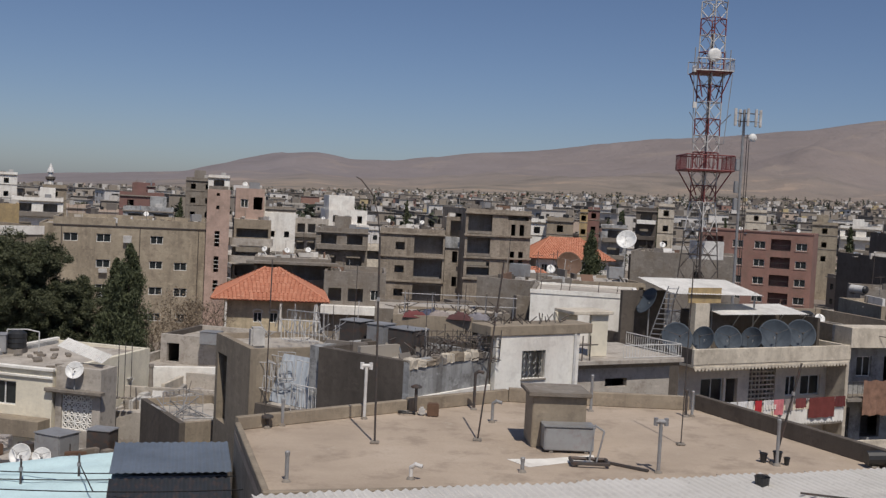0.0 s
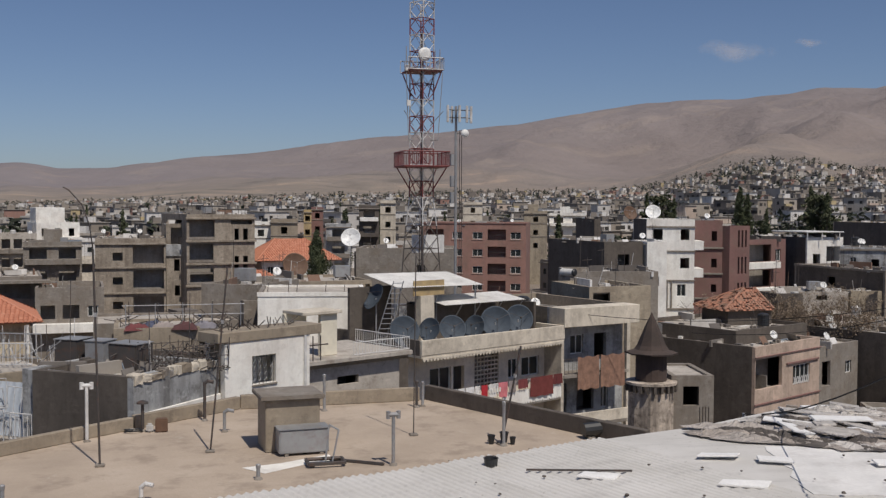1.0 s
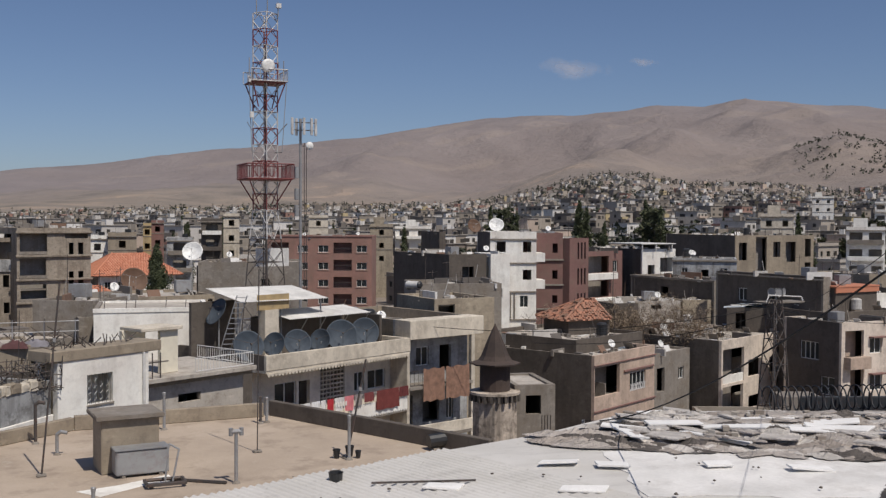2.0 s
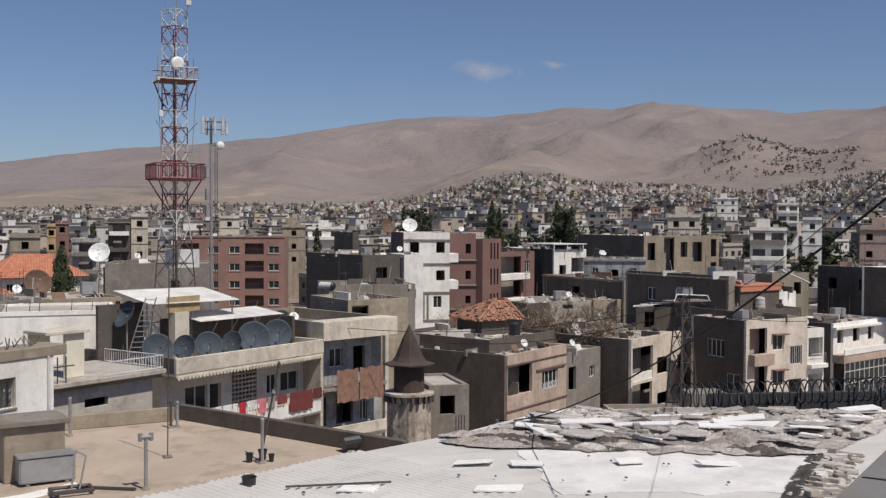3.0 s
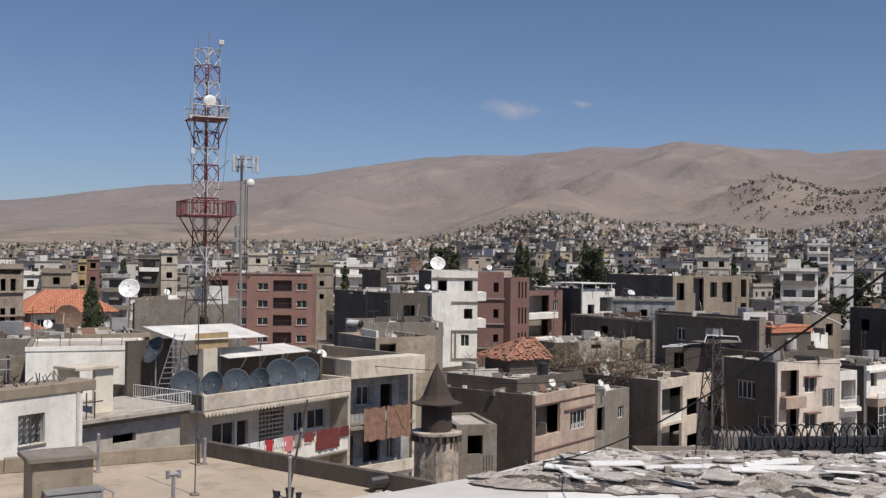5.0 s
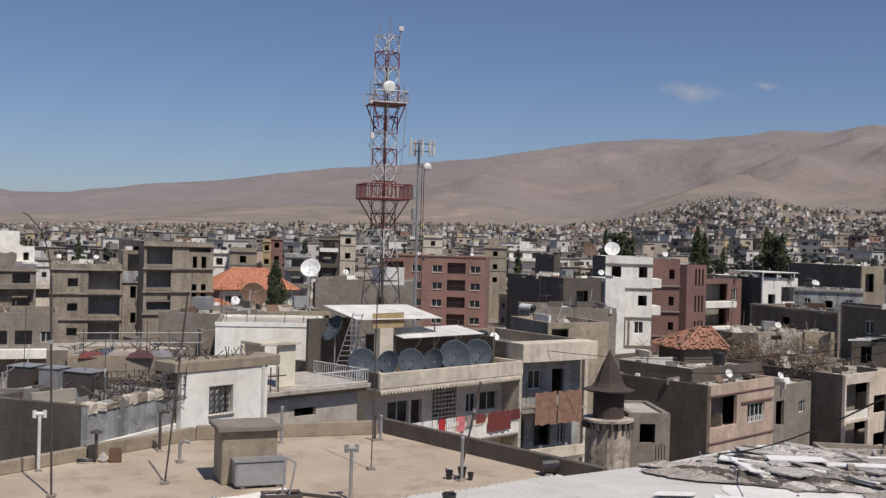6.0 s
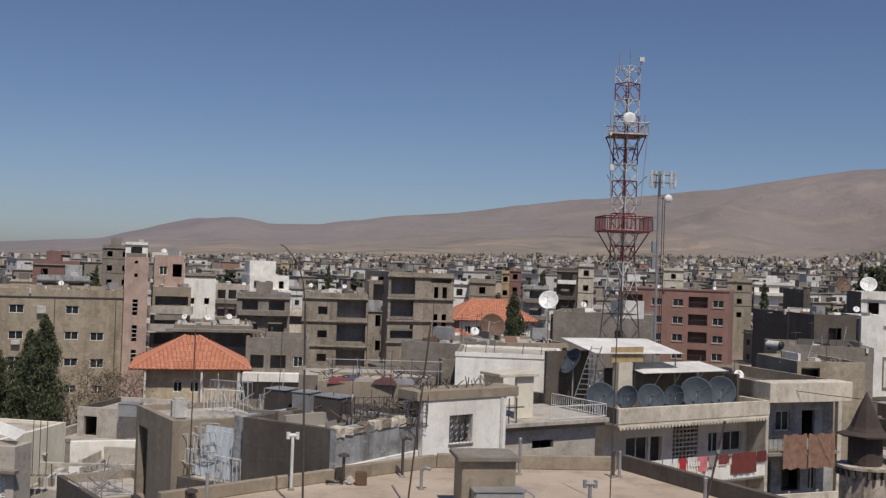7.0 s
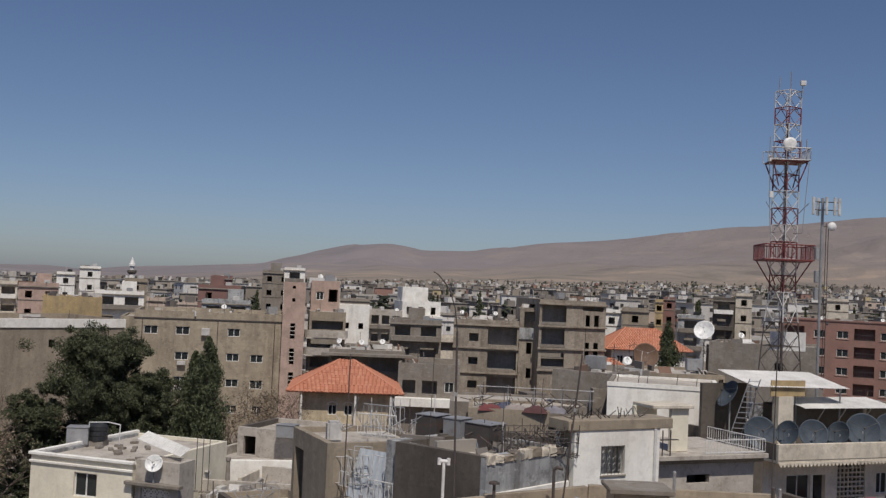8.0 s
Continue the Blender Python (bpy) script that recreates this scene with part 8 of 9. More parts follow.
def town_house(m, w, d, h, seed):
    """A plain flat-roofed town house with windows on three sides, a parapet, a stair room and tanks on the roof."""
    rnd = random.Random(seed)
    ob = thing("town_house", m, "weathered flat roofed concrete town house with small windows", "house", "town houses")
    storeys = max(1, round(h / 3.0))
    holes = {}
    style = seed % 4
    for key, length in (("f", w), ("l", d), ("r", d)):
        n = max(1, int(length / 3.2))
        hs = []
        for s in range(storeys):
            for i in range(n):
                cx, z = length * (i + 0.5) / n, s * 3.0 + 0.9
                q = rnd.random()
                if q < 0.22 and key != "f":
                    continue
                if style == 1 and key == "f" and i == 0:
                    hs.append((cx - 1.3, cx + 1.3, z - 0.2, z + 1.5, "o"))
                else:
                    ww = 0.55 if q < 0.75 else 0.85
                    hs.append((cx - ww, cx + ww, z, z + 1.2, "w" if q < 0.55 else "o"))
        holes[key] = hs
    bm = bmesh.new()
    t = 0.25
    for key, (mm, length) in sides(w, d).items():
        hs = [x for x in holes.get(key, ()) if x[3] < h - 0.5 and x[0] > 0.3 and x[1] < length - 0.3]
        if key in "fb":
            pierced(bm, mm, length, 0, h, hs, t)
        else:
            pierced(bm, mm @ Matrix.Translation((t, 0, 0)), length - 2 * t, 0, h, [(a - t, b - t, c, e) for a, b, c, e, _ in hs], t)
        holes[key] = hs
    part("wall", bm, M["town"], ob)
    for key, (mm, length) in sides(w, d).items():
        for a, b, c, e, k in holes.get(key, ()):
            if k == "w":
                fr, pa = window_meshes(b - a, e - c, "w")
                o = part("window", pa, None, ob)
                o.matrix_basis = mm @ Matrix.Translation((a, 0.1, c))
    bm = boxed(t, w - t, t, d - t, h - 0.75, h - 0.55)
    for s in range(1, storeys):
        box(bm, t, w - t, t, d - t, s * 3.0 - 0.15, s * 3.0)
    part("roof", bm, M["far_roof"], ob)
    part("roof_slab", boxed(-0.3, w + 0.3, -0.3, d + 0.3, h - 0.74, h - 0.58), M["far_roof"], ob)
    if style in (1, 3):
        for s in range(1, storeys):
            part("floor_band", boxed(-0.08, w + 0.08, -0.12, -0.004, s * 3.0 - 0.16, s * 3.0 + 0.06), M["far_roof"], ob)
    if style != 3:
        x, y = rnd.uniform(0.5, w - 3.5), rnd.uniform(2, d - 3.5)
        part("stair_room", boxed(x, x + 2.8, y, y + 2.6, h - 0.55, h + 1.7), M["town"], ob)
    tagged(part("roof_rubble", junk_mesh(rnd, w, d, 16, h - 0.55), M["junk"], ob), kind="stuff")
    for i in range(rnd.randint(1, 2)):
        x, y = rnd.uniform(0.8, w - 1.5), rnd.uniform(0.8, d - 1.5)
        if rnd.random() < 0.5:
            part("water_tank", boxed(x, x + 1.0, y, y + 0.8, h - 0.55, h + 0.6), M["steel_grey"], ob)
        else:
            bm = bmesh.new()
            rod(bm, (x, y, h - 0.55), (x, y, h + 0.8), 0.45, 10)
            part("water_tank", bm, M["plastic_black" if rnd.random() < 0.4 else "plastic_white"], ob)
    if style in (0, 2):
        for s in range(1, storeys):
            part("balcony", boxed(0.3, w * 0.55, -1.1, -0.004, s * 3.0 - 0.15, s * 3.0 + 0.75), M["town"], ob)
    return ob


# larger houses that stand out among the town: front left corner, yaw, width, height of the roof, paint
MIDDLE = [
    (-55.5, 181.7, 15.8, 7.4, 16.26, "maroon", "red brown block with a flat roof and dark openings", 0),
    (-57.5, 196.7, 15.7, 3.8, 17.95, "maroon", "dark red brown upper storey set back on a roof", 0),
    (-47.6, 157.9, 15.5, 7.3, 14.32, "blueplaster", "grey rendered house with a cluttered flat roof", 1),
    (-75.9, 201.1, 20.1, 4.2, 16.65, "tan", "tan grey rendered box house", 0),
    (-69.7, 171.3, 20.9, 7.9, 14.67, "white", "long low white house with a shaded veranda", 1),
    (-97.6, 219.2, 23.5, 3.7, 17.28, "white", "small white house with dark windows", 0),
    (-101.2, 239.5, 22.4, 4.6, 18.77, "white", "bright white rendered box house", 0),
    (-82.6, 171.1, 24.8, 6.3, 15.37, "pink", "pale pink rendered house with a long blank wall", 0),
    (-89.7, 178.7, 26.2, 2.9, 15.41, "cream", "cream rendered house with dark windows", 1),
    (-55.6, 228.5, 13.0, 6.2, 19.6, "concrete", "unfinished grey concrete block with dark openings", 0),
    (-49.5, 222.5, 11.9, 4.4, 20.30, "white", "white rendered house carrying antenna rods", 1),
    (-33.3, 174.8, 10.1, 3.9, 17.91, "cream", "cream block with stacked balconies", 1),
    (-18.0, 150.9, 5.4, 7.4, 12.94, "concrete", "grey concrete house with laundry balconies", 1),
    (14.6, 184.3, -5.1, 3.3, 15.14, "white", "white rendered house beside a tan one", 0),
    (17.6, 181.0, -6.3, 4.5, 15.66, "tan", "tan rendered box house with one window row", 0),
    (29.8, 233.0, -7.5, 1.7, 17.02, "ochre", "narrow yellow rendered house with small windows", 0),
    (32.1, 237.7, -8.0, 2.7, 17.60, "maroon", "maroon rendered house with a flat roof", 0),
    (28.0, 187.8, -9.2, 4.4, 14.73, "blueplaster", "blue grey house with a long balcony", 1),
    (36.4, 201.6, -10.8, 3.9, 18.02, "block", "dark concrete house with deep slabs", 1),
    (42.4, 210.7, -11.8, 3.1, 19.07, "cream", "tall narrow pale cream house", 0),
    (137.4, 165.7, -40.5, 6.1, 19.41, "cream", "beige house with a walled roof", 0),
    (142.1, 148.1, -44.7, 6.5, 16.97, "white", "white house with stepped roof rooms", 1),
    (170.3, 162.2, -46.9, 3.8, 19.01, "white", "tall white house with two dark windows", 0),
    (234.0, 233.0, -45.7, 6.2, 23.66, "white", "white house on the slope", 1),
    (151.4, 131.1, -50.0, 6.4, 17.35, "pink", "pale pink long house with a flat roof", 0),
    (197.6, 161.6, -51.6, 8.1, 19.92, "white", "white house with a row of dark windows", 0),
    (282.1, 311.5, -42.7, 7.6, 27.14, "white", "tall white house on the slope with small windows", 0),
    (89.2, 239.1, -21.4, 8.8, 16.34, "white", "white house with curved balconies", 1),
    (80.3, 231.7, -19.7, 5.3, 16.90, "beige", "sandy rendered box house", 0),
    (68.3, 240.7, -16.3, 4.5, 18.89, "cream", "pair of cream rendered houses", 0),
]
rnd = random.Random(202)
for x, y, yaw, w, z1, wall, words, balconies in MIDDLE:
    d, base = rnd.uniform(6.0, 9.0), land(x, y)
    n = max(1, int(w / 3.0))
    xs = [w * (i + 0.5) / n for i in range(n)]
    zs = [z for z in (z1 - 2.5, z1 - 5.5, z1 - 8.5) if z > base + 0.5]
    wide = min(2.2, w / n - 0.7) if balconies else min(1.05, w / n - 0.5)
    holes = {"f": windows_at(xs, zs, wide, 1.5 if balconies else 1.15, "o"), "l": windows_at([d * 0.3, d * 0.7], zs, 0.9, 1.1, "o")}
    # some left walls get the dark colour as painted shade
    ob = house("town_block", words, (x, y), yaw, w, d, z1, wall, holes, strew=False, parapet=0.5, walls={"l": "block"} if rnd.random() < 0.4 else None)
    ledge(ob, -0.2, w + 0.2, -0.25, -0.004, z1 - 0.75, z1 - 0.55, "concrete", "roof_edge")
    if balconies:
        for z in zs:
            ledge(ob, 0.2, w - 0.2, -1.1, -0.006, z - 0.55, z + 0.2, rnd.choice(["white", "concrete", wall]), "balcony")
    else:
        for z in zs[:2]:
            ledge(ob, -0.05, w + 0.05, -0.08, -0.004, z - 0.45, z - 0.3, "concrete", "floor_band")
    if w > 5:
        k = rnd.uniform(0.5, w - 3.2)
        ledge(ob, k, k + 2.4, 1.5, 4.0, z1 - 0.5, z1 + 1.6, wall, "stair_room")
    tagged(part("roof_rubble", junk_mesh(rnd, w, d, 26, z1 - 0.5), M["junk"], ob), kind="stuff")
    part("roof_tank", rounded(w * 0.7 - 0.5, w * 0.7 + 0.5, 0.8, 1.7, z1 - 0.5, z1 + 0.55, 0.05), M[rnd.choice(["steel_grey", "plastic_white", "plastic_black"])], ob)

rnd = random.Random(21)
models, placed = [], 0
SIZES = [(9, 9, 7), (11, 9, 10), (8, 10, 7), (12, 10, 10), (10, 8, 4.2), (9, 11, 10), (13, 9, 7), (8, 8, 4.2), (10, 10, 13), (12, 8, 4.2), (9, 9, 10), (11, 11, 7)]
tries = 0
while placed < 240 and tries < 9000:
    tries += 1
    a = rnd.uniform(-29, 60)
    r = 62 + 350 * (placed / 240) ** 0.62 + rnd.uniform(0, 30)
    x, y = r * math.sin(radians(a)), r * math.cos(radians(a))
    i = rnd.randrange(len(SIZES))
    w, d, h = SIZES[i]
    ground = land(x, y)
    limit = EYE - 0.135 * r if r < 118 else EYE - 0.075 * r if r < 190 else (EYE - 0.035 * r if r < 230 else EYE + 0.004 * r)
    if ground + h + 1.5 > limit:
        h_ok = [k for k, s in enumerate(SIZES) if ground + s[2] + 1.5 <= limit]
        if not h_ok:
            continue
        i = rnd.choice(h_ok)
        w, d, h = SIZES[i]
    if blocked(x, y, max(w, d) * 0.62):
        continue
    yaw = rnd.choice([16, 16, 24, -18, 20, -70, 106]) + rnd.uniform(-6, 6)
    m = pose(x, y, ground - 0.3, 0, 0, yaw) @ Matrix.Translation((-w / 2, -d / 2, 0))
    FOOT.append((x, y, max(w, d) * 0.55))
    key = next((o for o in models if o[0] == i and rnd.random() < 0.85), None)
    if key:
        copy_thing(key[1], m)
    else:
        models.append((i, town_house(m, w, d, h, 100 + len(models))))
    placed += 1


def far_town():
    """The rest of the town to the foot of the mountains, too many to count: walls, roofs and openings of several thousand small houses."""
    rnd = random.Random(33)
    verts, faces, mats = [], [], []

    def quad(p, mat):
        n = len(verts)
        verts.extend(p)
        faces.append((n, n + 1, n + 2, n + 3))
        mats.append(mat)

    def solid(cx, cy, z0, w, d, h, yaw, windows):
        c, s = math.cos(yaw), math.sin(yaw)
        P = lambda u, v, z: (cx + c * u - s * v, cy + s * u + c * v, z)
        k = [(-w, -d), (w, -d), (w, d), (-w, d)]
        n = len(verts)
        verts.extend([P(u, v, z0) for u, v in k] + [P(u, v, z0 + h) for u, v in k])
        for i in range(4):
            j = (i + 1) % 4
            faces.append((n + i, n + j, n + 4 + j, n + 4 + i))
            mats.append(0)
        faces.append((n + 4, n + 5, n + 6, n + 7))
        mats.append(1)
        if windows:
            st = max(1, int(h / 3))
            for f in range(st):
                zc = z0 + h - 1.9 - f * 3.0
                for side in (0, 1, 3):
                    (u0, v0), (u1, v1) = k[side], k[(side + 1) % 4]
                    L = math.hypot(u1 - u0, v1 - v0)
                    m = max(1, int(L / 3.6))
                    ox, oy = ((v1 - v0) / L * 0.04, -(u1 - u0) / L * 0.04)
                    for i in range(m):
                        if rnd.random() < 0.25:
                            continue
                        t0 = (i + 0.5) / m - 0.6 / L
                        t1 = (i + 0.5) / m + rnd.choice([0.6, 0.7, 1.2, 2.0]) / L
                        q = [(u0 + (u1 - u0) * t + ox, v0 + (v1 - v0) * t + oy) for t in (t0, t1)]
                        quad([P(*q[0], zc - 0.6), P(*q[1], zc - 0.6), P(*q[1], zc + 0.7), P(*q[0], zc + 0.7)], 2)

    def slab(cx, cy, z, w, d, yaw, du, dv, thick, mat=0):
        """A thin slab, half sizes w and d, shifted by du, dv in the house's own frame."""
        c, sn = math.cos(yaw), math.sin(yaw)
        n = len(verts)
        verts.extend([(cx + c * (u + du) - sn * (v + dv), cy + sn * (u + du) + c * (v + dv), zz) for zz in (z, z + thick) for u, v in ((-w, -d), (w, -d), (w, d), (-w, d))])
        for f in ((0, 1, 5, 4), (1, 2, 6, 5), (2, 3, 7, 6), (3, 0, 4, 7), (4, 5, 6, 7), (3, 2, 1, 0)):
            faces.append(tuple(n + i for i in f))
            mats.append(mat)

    count = 0
    while count < 6200:
        a, u = rnd.uniform(-32, 63), rnd.random()
        r = 360 + 1500 * u ** 1.25
        x, y = r * math.sin(radians(a)), r * math.cos(radians(a))
        density = 0.85 if r < 900 else 0.85 - 0.5 * (r - 900) / 960
        if a > 46:
            density += 0.25
        patch = noise.noise(Vector((x * 0.006, y * 0.006, 1.0)))
        if rnd.random() > density + 0.5 * patch or (r < 420 and blocked(x, y, 5)):
            continue
        small = 1.15 if r < 700 else max(0.78, 1.15 - 0.37 * (r - 700) / 800)  # cottages towards the edge of the town
        w, d = small * rnd.uniform(2.6, 6.5), small * rnd.uniform(2.6, 5.0)
        h = small * rnd.choice([3.5, 4, 6.5, 6.5, 7, 9.5, 9.5, 12.5 if r < 900 else 7])
        z = land(x, y)
        yaw = radians(rnd.choice([16, 20, -18, -60, 100]) + rnd.uniform(-12, 12))
        solid(x, y, z - 1.5, w, d, h + 1.5, yaw, r < 1300)
        if rnd.random() < 0.6:
            solid(x + rnd.uniform(-1.5, 1.5), y + rnd.uniform(-1.5, 1.5), z + h, 1.4, 1.4, 2.0, yaw, False)
        if r < 1150:
            slab(x, y, z + h, w + 0.35, d + 0.35, yaw, 0, 0, 0.22, 1)
            for f in range(1, max(1, int(h / 3))):
                if rnd.random() < 0.55:
                    part_w = w * rnd.uniform(0.4, 1.0)
                    slab(x, y, z + h - 3.0 * f - 0.1, part_w, 0.6, yaw, (w - part_w) * rnd.choice([-1, 1]), -d - 0.6, 0.95)
        if r < 800:
            for _ in range(rnd.randint(1, 4)):  # tanks and sheds on the roof
                k = rnd.uniform(0.4, 0.9)
                slab(x, y, z + h + 0.22, k, k * 0.8, yaw, rnd.uniform(-w + 1, w - 1), rnd.uniform(-d + 1, d - 1), rnd.uniform(0.7, 1.6), rnd.choice([0, 0, 1, 2]))
        count += 1
    me = bpy.data.meshes.new("far_town")
    me.from_pydata(verts, [], faces)
    for m in (M["far"], M["far_roof"], M["dark"]):
        me.materials.append(m)
    me.polygons.foreach_set("material_index", mats)
    return tagged(new("far_town", me), "dense far town of pale flat roofed houses", "houses", kind="stuff")


far_town()

# ---- trees ----
def leaf_cloud(rnd, clumps, per, size, flat=1.0, slim=0.5, rise=0.0):
    """Many small leaf cards round clump centres (x, y, z, radius)."""
    verts, faces = [], []
    for cx, cy, cz, cr in clumps:
        for _ in range(per):
            v = Vector((rnd.gauss(0, 1), rnd.gauss(0, 1), rnd.gauss(0, 1))).normalized() * cr * (0.35 + 0.9 * rnd.random())
            p = Vector((cx + v.x, cy + v.y, cz + v.z * flat))
            s = size * rnd.uniform(0.6, 1.4)
            u = (Vector((rnd.gauss(0, 1), rnd.gauss(0, 1), rnd.gauss(0, 0.7) + rise)) + v * 0.8).normalized() * s
            w = u.cross(Vector((rnd.gauss(0, 1), rnd.gauss(0, 1), rnd.gauss(0, 1)))).normalized() * s * slim
            n = len(verts)
            verts.extend([p - u, p + w, p + u * 1.2, p - w])
            faces.append((n, n + 1, n + 2, n + 3))
    me = bpy.data.meshes.new("crown")
    me.from_pydata([tuple(v) for v in verts], [], faces)
    return me


def limb(bm, a, b, r0, r1, rnd, wob=0.15, n=5):
    a, b = Vector(a), Vector(b)
    pts = [a.lerp(b, i / n) + Vector((rnd.uniform(-wob, wob), rnd.uniform(-wob, wob), 0)) * (0 < i < n) for i in range(n + 1)]
    for i in range(n):
        rod(bm, pts[i], pts[i + 1], r0 + (r1 - r0) * i / n, 6, r0 + (r1 - r0) * (i + 1) / n)
    return pts


def pine(x, y, h, spread, seed, base=0.0, lobes=38, per=150, size=0.11):
    rnd = random.Random(seed)
    ob = thing("pine_tree", pose(x, y, base), "dark green broad pine tree", "tree")
    bm = bmesh.new()
    limb(bm, (0, 0, 0), (0.3, 0, h * 0.75), 0.32, 0.1, rnd)
    clumps = []
    for i in range(lobes):  # boughs, each a flattened tuft of clumps
        t = 0.12 + 0.78 * ((i + rnd.random()) / lobes) ** 0.85
        a = i * 2.4 + rnd.uniform(-0.5, 0.5)
        wid = spread * (1 - t) ** 0.55 * (0.85 + 0.2 * math.sin(2 * a + seed) + 0.12 * math.sin(11 * t + seed))
        rr = wid * rnd.uniform(0.35, 1.0)
        c = Vector((rr * math.cos(a), rr * math.sin(a), h * t - 0.5))
        limb(bm, (0.2 * t, 0, max(0.8, h * t * 0.8)), c, 0.08, 0.02, rnd, 0.1, 3)
        size_of = spread * rnd.uniform(0.10, 0.17)
        for _ in range(7):
            clumps.append((c.x + rnd.gauss(0, size_of), c.y + rnd.gauss(0, size_of), c.z + rnd.gauss(0, size_of * 0.45), size_of * rnd.uniform(0.35, 0.65)))
    part("trunk", bm, M["bark"], ob)
    me = leaf_cloud(rnd, clumps, per, size, 0.75, 0.3, 0.5)
    me.materials.append(M["leaf"])
    part("crown", me, None, ob)
    FOOT.append((x, y, 3))
    return ob


def cypress(x, y, h, w, seed, base=0.0, per=210, size=0.11):
    rnd = random.Random(seed)
    ob = thing("cypress_tree", pose(x, y, base), "tall dark narrow cypress tree", "tree", "cypresses")
    bm = bmesh.new()
    limb(bm, (0, 0, 0), (0, 0, h * 0.9), 0.2, 0.05, rnd, 0.04)
    part("trunk", bm, M["bark"], ob)
    clumps = []
    for i in range(90):
        t = (i + rnd.random()) / 90
        wid = w * (1 - t) ** 0.75 * (0.75 + 0.25 * min(1, t * 6)) * rnd.uniform(0.75, 1.15)
        a = rnd.uniform(0, 2 * math.pi)
        rr = wid * rnd.uniform(0.35, 0.85)
        clumps.append((rr * math.cos(a), rr * math.sin(a), 0.6 + (h - 0.9) * t, 0.14 + wid * 0.34))
    me = leaf_cloud(rnd, clumps, per, size, 1.5, 0.3, 1.2)
    me.materials.append(M["cypress"])
    part("crown", me, None, ob)
    FOOT.append((x, y, 1.6))
    return ob


def bare_tree(x, y, h, spread, seed, base=0.0, leaves=0):
    rnd = random.Random(seed)
    ob = thing("bare_tree", pose(x, y, base), "leafless grey brown tree with fine twigs", "tree", "bare trees")
    bm = bmesh.new()
    tips = [((0, 0, 0), (0, 0, h * 0.4), 0.16)]
    limb(bm, *tips[0][:2], 0.18, 0.12, rnd, 0.05)
    front = [Vector((0, 0, h * 0.4))]
    for level in range(4):
        nxt = []
        for p in front:
            for _ in range(4 if level else 6):
                a, up = rnd.uniform(0, 2 * math.pi), rnd.uniform(0.15, 0.9)
                l = h * 0.3 * 0.72 ** level
                q = p + Vector((math.cos(a) * spread / h, math.sin(a) * spread / h, up)) * l
                rod(bm, p, q, 0.08 * 0.5 ** level, 4, 0.05 * 0.5 ** level)
                nxt.append(q)
        front = nxt[:140]
    part("limb_tree", bm, M["bark"], ob)
    if leaves:
        me = leaf_cloud(rnd, [(q.x, q.y, q.z, 0.3) for q in front], leaves, 0.07)
        me.materials.append(M["bud"])
        tagged(part("foliage", me, None, ob), kind="stuff")
    return ob


M["bud"] = leaf_material("dry_buds", (0.16, 0.12, 0.08), (0.30, 0.23, 0.16))
pine(-29.0, 73.5, 15.3, 6.6, 1, lobes=120, per=260, size=0.09)
pine(-33.4, 72.0, 10.4, 4.0, 2, lobes=60, per=240, size=0.09)
pine(-25.4, 74.0, 12.4, 4.6, 3, lobes=60, per=240, size=0.09)
cypress(-20.6, 70.2, 14.0, 3.0, 4, per=480, size=0.10)
cypress(-21.75, 71.2, 12.9, 2.6, 5, per=480, size=0.10)
bare_tree(-29.8, 60.0, 10.6, 5.0, 9, leaves=6)
bare_tree(-17.6, 77.5, 10.4, 5.0, 6, leaves=18)
bare_tree(-19.6, 76.5, 8.4, 4.0, 7, leaves=12)
cypress(16.6, 118.2, 15.3, 3.3, 8, per=240, size=0.16)
for i, (az, r) in enumerate(((29.6, 99), (30.8, 97), (31.8, 99), (32.8, 97), (33.8, 98), (34.9, 96), (36.0, 98))):
    bare_tree(r * math.sin(radians(az)), r * math.cos(radians(az)), 10.4 + 0.4 * (i % 3), 5.6, 40 + i, leaves=14)
bare_tree(47.5, 82.0, 9.6, 4.0, 50, leaves=4)

# trees among the houses
rnd = random.Random(77)
seeds = [cypress(40.0, 258.0, 15, 1.6, 61, land(40.0, 258.0), 26, 0.3), pine(95.0, 225.0, 12, 4.2, 62, land(95, 225), 30, 22, 0.34)]
TREES = [(44.0, 262, 0, 1.15), (47.0, 256, 0, 1.05), (78.5, 205, 0, 1.1), (82, 212, 0, 1.0), (60, 300, 0, 1.2), (56, 300, 0, 1.1), (106, 210, 1, 1.25), (120, 205, 0, 1.5), (123, 207, 0, 1.4), (150, 185, 0, 1.3), (168, 200, 1, 1.2), (186, 190, 1, 1.0), (140, 240, 1, 1.0), (160, 262, 1, 1.2)]
for az, r, k, s in ((26.3, 330, 1, 1.9), (25.6, 335, 0, 1.4), (27.0, 320, 0, 1.3), (34.2, 300, 1, 1.9), (33.8, 305, 0, 1.5), (34.6, 296, 0, 1.4), (45.2, 310, 1, 1.6), (44.6, 300, 0, 1.3), (30.2, 330, 0, 1.3), (30.6, 335, 0, 1.2), (38.2, 300, 1, 1.3), (41.5, 290, 0, 1.3), (47.6, 280, 1, 1.4), (-20.5, 300, 1, 1.2), (-13.9, 260, 0, 1.0), (-6.5, 280, 1, 1.0), (-2.0, 300, 0, 1.1)):
    TREES.append((r * math.sin(radians(az)), r * math.cos(radians(az)), k, s))
for i in range(120):
    a, r = rnd.uniform(-29, 60), rnd.uniform(190, 520)
    TREES.append((r * math.sin(radians(a)), r * math.cos(radians(a)), rnd.randrange(2), rnd.uniform(0.7, 1.15)))
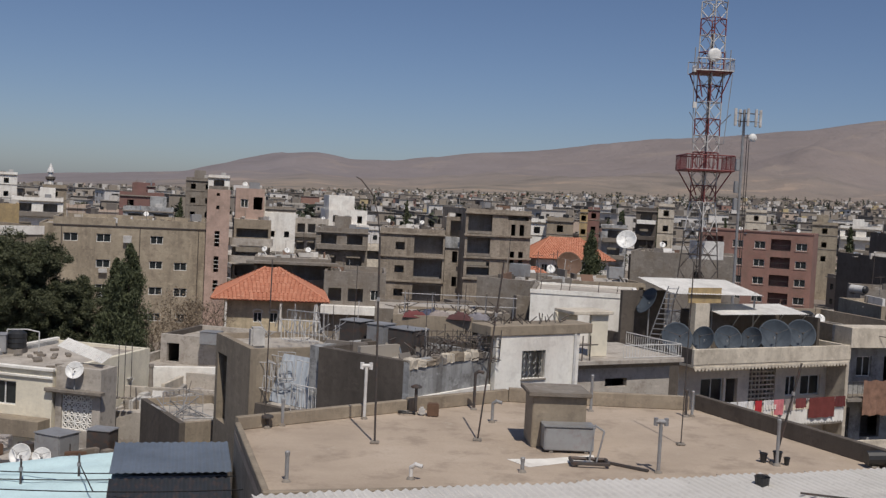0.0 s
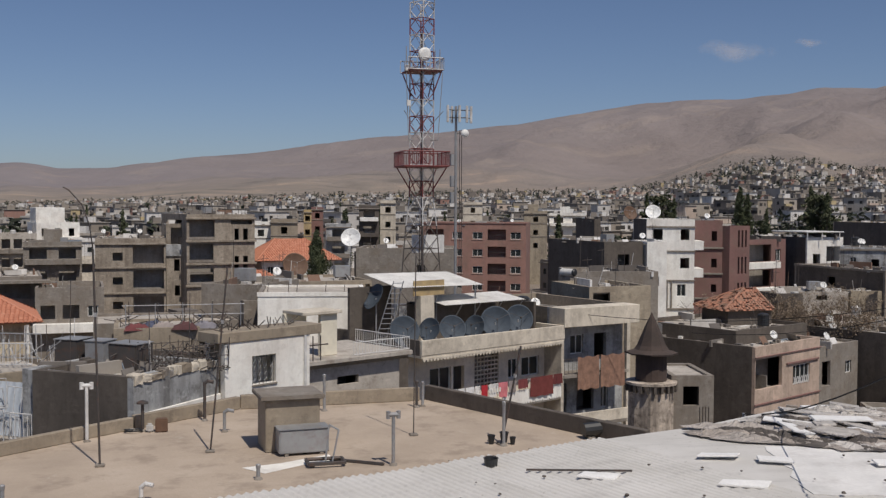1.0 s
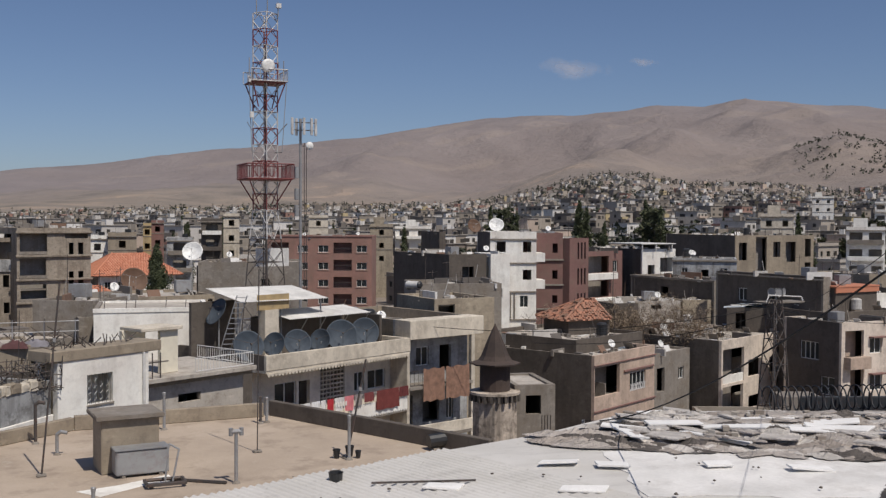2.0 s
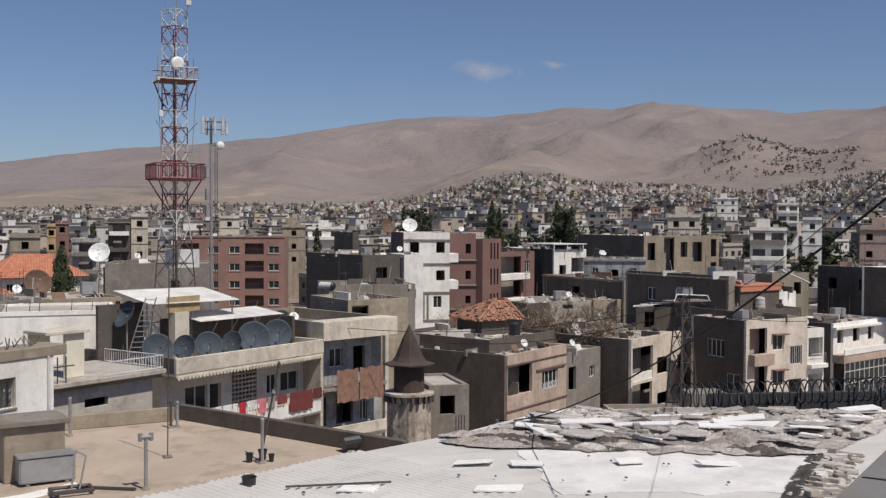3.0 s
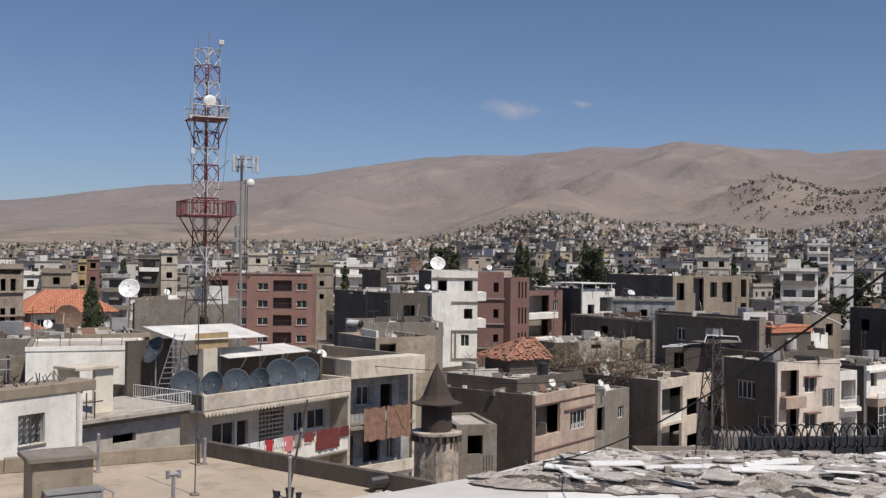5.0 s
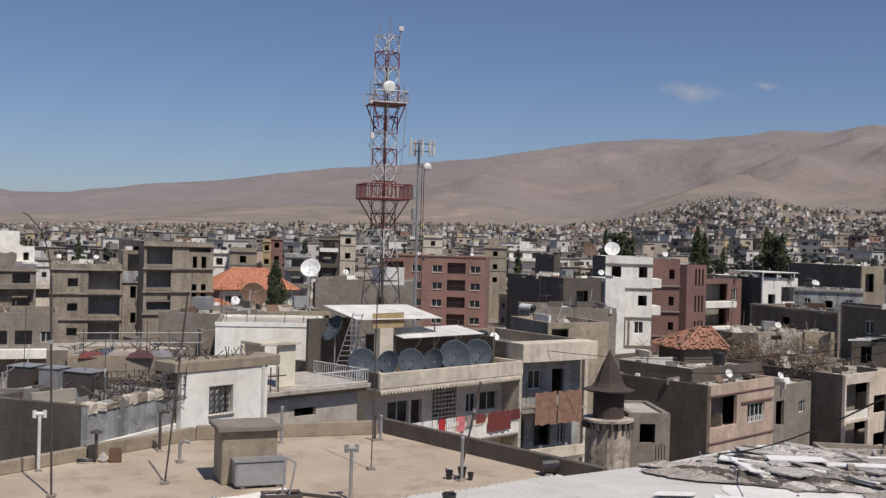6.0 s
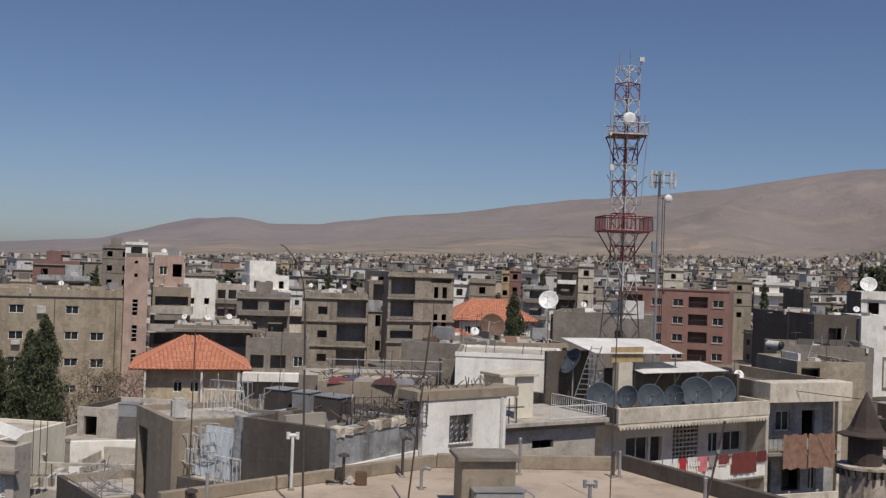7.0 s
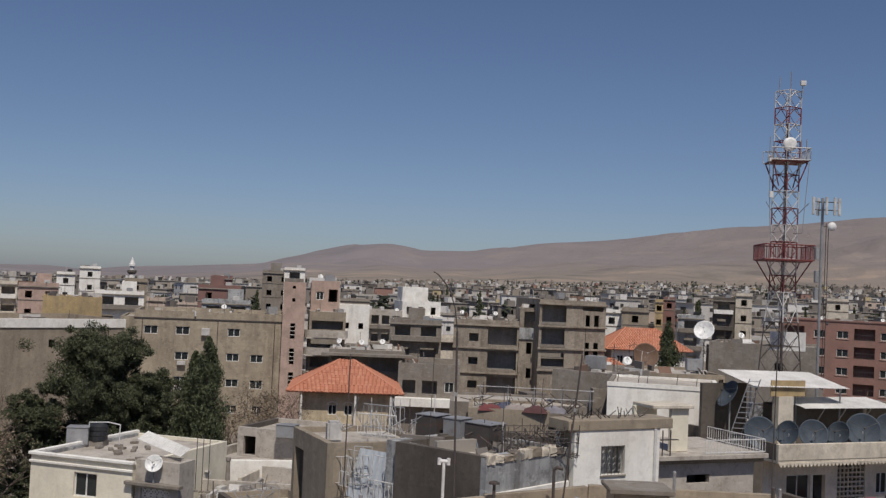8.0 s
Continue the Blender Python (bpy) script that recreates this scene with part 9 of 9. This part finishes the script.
for x, y, k, s in TREES:
    if math.hypot(x, y) > 280 or not blocked(x, y, 1):
        copy_thing(seeds[k], Matrix.Translation((x, y, land(x, y))) @ Matrix.Rotation(rnd.uniform(0, 6.2), 4, "Z") @ Matrix.Scale(s, 4))


def far_trees():
    rnd = random.Random(55)
    verts, faces = [], []
    count = 0
    while count < 8200:
        a, u = rnd.uniform(-32, 63), rnd.random()
        r = 330 + 1700 * u ** 1.1
        x, y = r * math.sin(radians(a)), r * math.cos(radians(a))
        if rnd.random() > 0.3 + 2.3 * noise.noise(Vector((x * 0.006, y * 0.006, 8.0))) + (0.25 if a > 24 else 0):
            continue
        z, tall = land(x, y), rnd.random() < 0.22
        h = (rnd.uniform(8, 14) if tall else rnd.uniform(4, 8.5)) * (1.0 if r < 900 else 0.78)
        for _ in range(30 if r < 700 else 14):
            t = rnd.random()
            w = (h * 0.13 * (1.05 - t) if tall else h * 0.52 * math.sqrt(max(0.05, 1 - (2 * t - 0.9) ** 2)))
            aa = rnd.uniform(0, 6.28)
            p = Vector((x + w * math.cos(aa), y + w * math.sin(aa), z + h * (0.12 + 0.88 * t)))
            s = h * (0.11 if tall else 0.16) * (1.0 if r < 700 else 1.4) * rnd.uniform(0.7, 1.4)
            n = len(verts)
            q = [p + Vector((rnd.uniform(-1, 1), rnd.uniform(-1, 1), rnd.uniform(-0.7, 0.7))) * s for _ in range(4)]
            verts.extend(q)
            faces += [(n, n + 1, n + 2), (n, n + 2, n + 3), (n, n + 3, n + 1), (n + 1, n + 3, n + 2)]
        count += 1
    for i in range(260):  # dotted pines on the foothill
        a, r = rnd.uniform(41.2, 48.8) if i % 3 else 46.4 + rnd.gauss(0, 1.5), rnd.uniform(2250, 2780)
        x, y = r * math.sin(radians(a)), r * math.cos(radians(a))
        z, h = land(x, y), rnd.uniform(6, 13)
        for _ in range(5):
            p = Vector((x + rnd.uniform(-4, 4), y + rnd.uniform(-4, 4), z + rnd.uniform(1, h)))
            n = len(verts)
            verts.extend([p + Vector((rnd.uniform(-1, 1), rnd.uniform(-1, 1), rnd.uniform(-1, 1))) * 3.0 for _ in range(4)])
            faces += [(n, n + 1, n + 2), (n, n + 2, n + 3), (n, n + 3, n + 1), (n + 1, n + 3, n + 2)]
    me = bpy.data.meshes.new("far_trees")
    me.from_pydata([tuple(v) for v in verts], [], faces)
    me.materials.append(M["far_leaf"])
    tagged(new("far_trees", me), "dark trees scattered between far houses", "trees", kind="stuff")


far_trees()

# slim white minaret on the skyline
MZ = land(-146, 393.8)
ob = thing("minaret", pose(-146, 393.8, MZ), "slim white minaret with a ringed balcony", "minaret")
bm = bmesh.new()
lathe(bm, [(1.15, 0), (1.15, 17), (1.0, 17.1)], 12)
part("shaft", bm, M["white"], ob)
bm = bmesh.new()
lathe(bm, [(1.2, 17.1), (1.75, 17.8), (1.75, 18.6), (1.6, 18.6)], 12)
part("balcony", bm, M["block"], ob)
bm = bmesh.new()
lathe(bm, [(0.85, 18.6), (0.85, 20.0), (1.35, 20.2), (1.25, 20.8), (0.6, 22.2), (0.1, 23.6)], 12)
part("lantern", bm, M["steel_white"], ob)
FOOT.append((-146, 393.8, 4))

# ---- cloud ----
def cloud_material():
    n = Nodes("thin_cloud")
    tc = n.add("ShaderNodeTexCoord")
    v = tc.outputs["Object"]
    mp = n.add("ShaderNodeMapping", Vector=v, Scale=(0.0052, 0.016, 0.0))
    g = n.add("ShaderNodeTexGradient", Vector=mp.outputs["Vector"])
    g.gradient_type = "SPHERICAL"
    nz = n.noise(v, 0.009, 3, 0.5)
    add = n.add("ShaderNodeMath")
    add.operation = "MULTIPLY_ADD"
    n.put(add.inputs[0], nz)
    add.inputs[1].default_value = 1.5
    add.inputs[2].default_value = -0.95
    s = n.add("ShaderNodeMath")
    s.operation = "ADD"
    n.put(s.inputs[0], g.outputs["Fac"])
    n.put(s.inputs[1], add.outputs[0])
    mul = n.add("ShaderNodeMath")
    mul.operation = "MULTIPLY"
    n.put(mul.inputs[0], n.ramp(s.outputs[0], [(0.1, 0.0), (0.9, 0.55)]))
    n.put(mul.inputs[1], n.ramp(g.outputs["Fac"], [(0.0, 0.0), (0.25, 1.0)]))
    n.put(n.bsdf.inputs["Alpha"], mul.outputs[0])
    return n.done((0.9, 0.87, 0.86), 1.0)


def cloud(az, el, w, h, size=1.0, r=4600):
    bm = bmesh.new()
    nn = 12
    g = [[bm.verts.new((w * (i / nn - 0.5), h * (j / 4 - 0.5), 0)) for i in range(nn + 1)] for j in range(5)]
    for j in range(4):
        for i in range(nn):
            bm.faces.new((g[j][i], g[j][i + 1], g[j + 1][i + 1], g[j + 1][i]))
    o = part("cloud", bm, M["cloud"])
    a, e = radians(az), radians(el)
    eye = Vector((r * math.sin(a) * math.cos(e), r * math.cos(a) * math.cos(e), EYE + r * math.sin(e)))
    o.matrix_basis = look(eye, (0, 0, EYE)) @ pose(0, 0, 0, 0, 180, 0) @ Matrix.Scale(size, 4)
    o.visible_shadow = False
    return tagged(o, "small white wisp of cloud in the sky", "cloud", kind="structure")


M["cloud"] = cloud_material()
cloud(29.9, 8.05, 390, 125)
cloud(33.6, 8.3, 390, 125, 0.4)
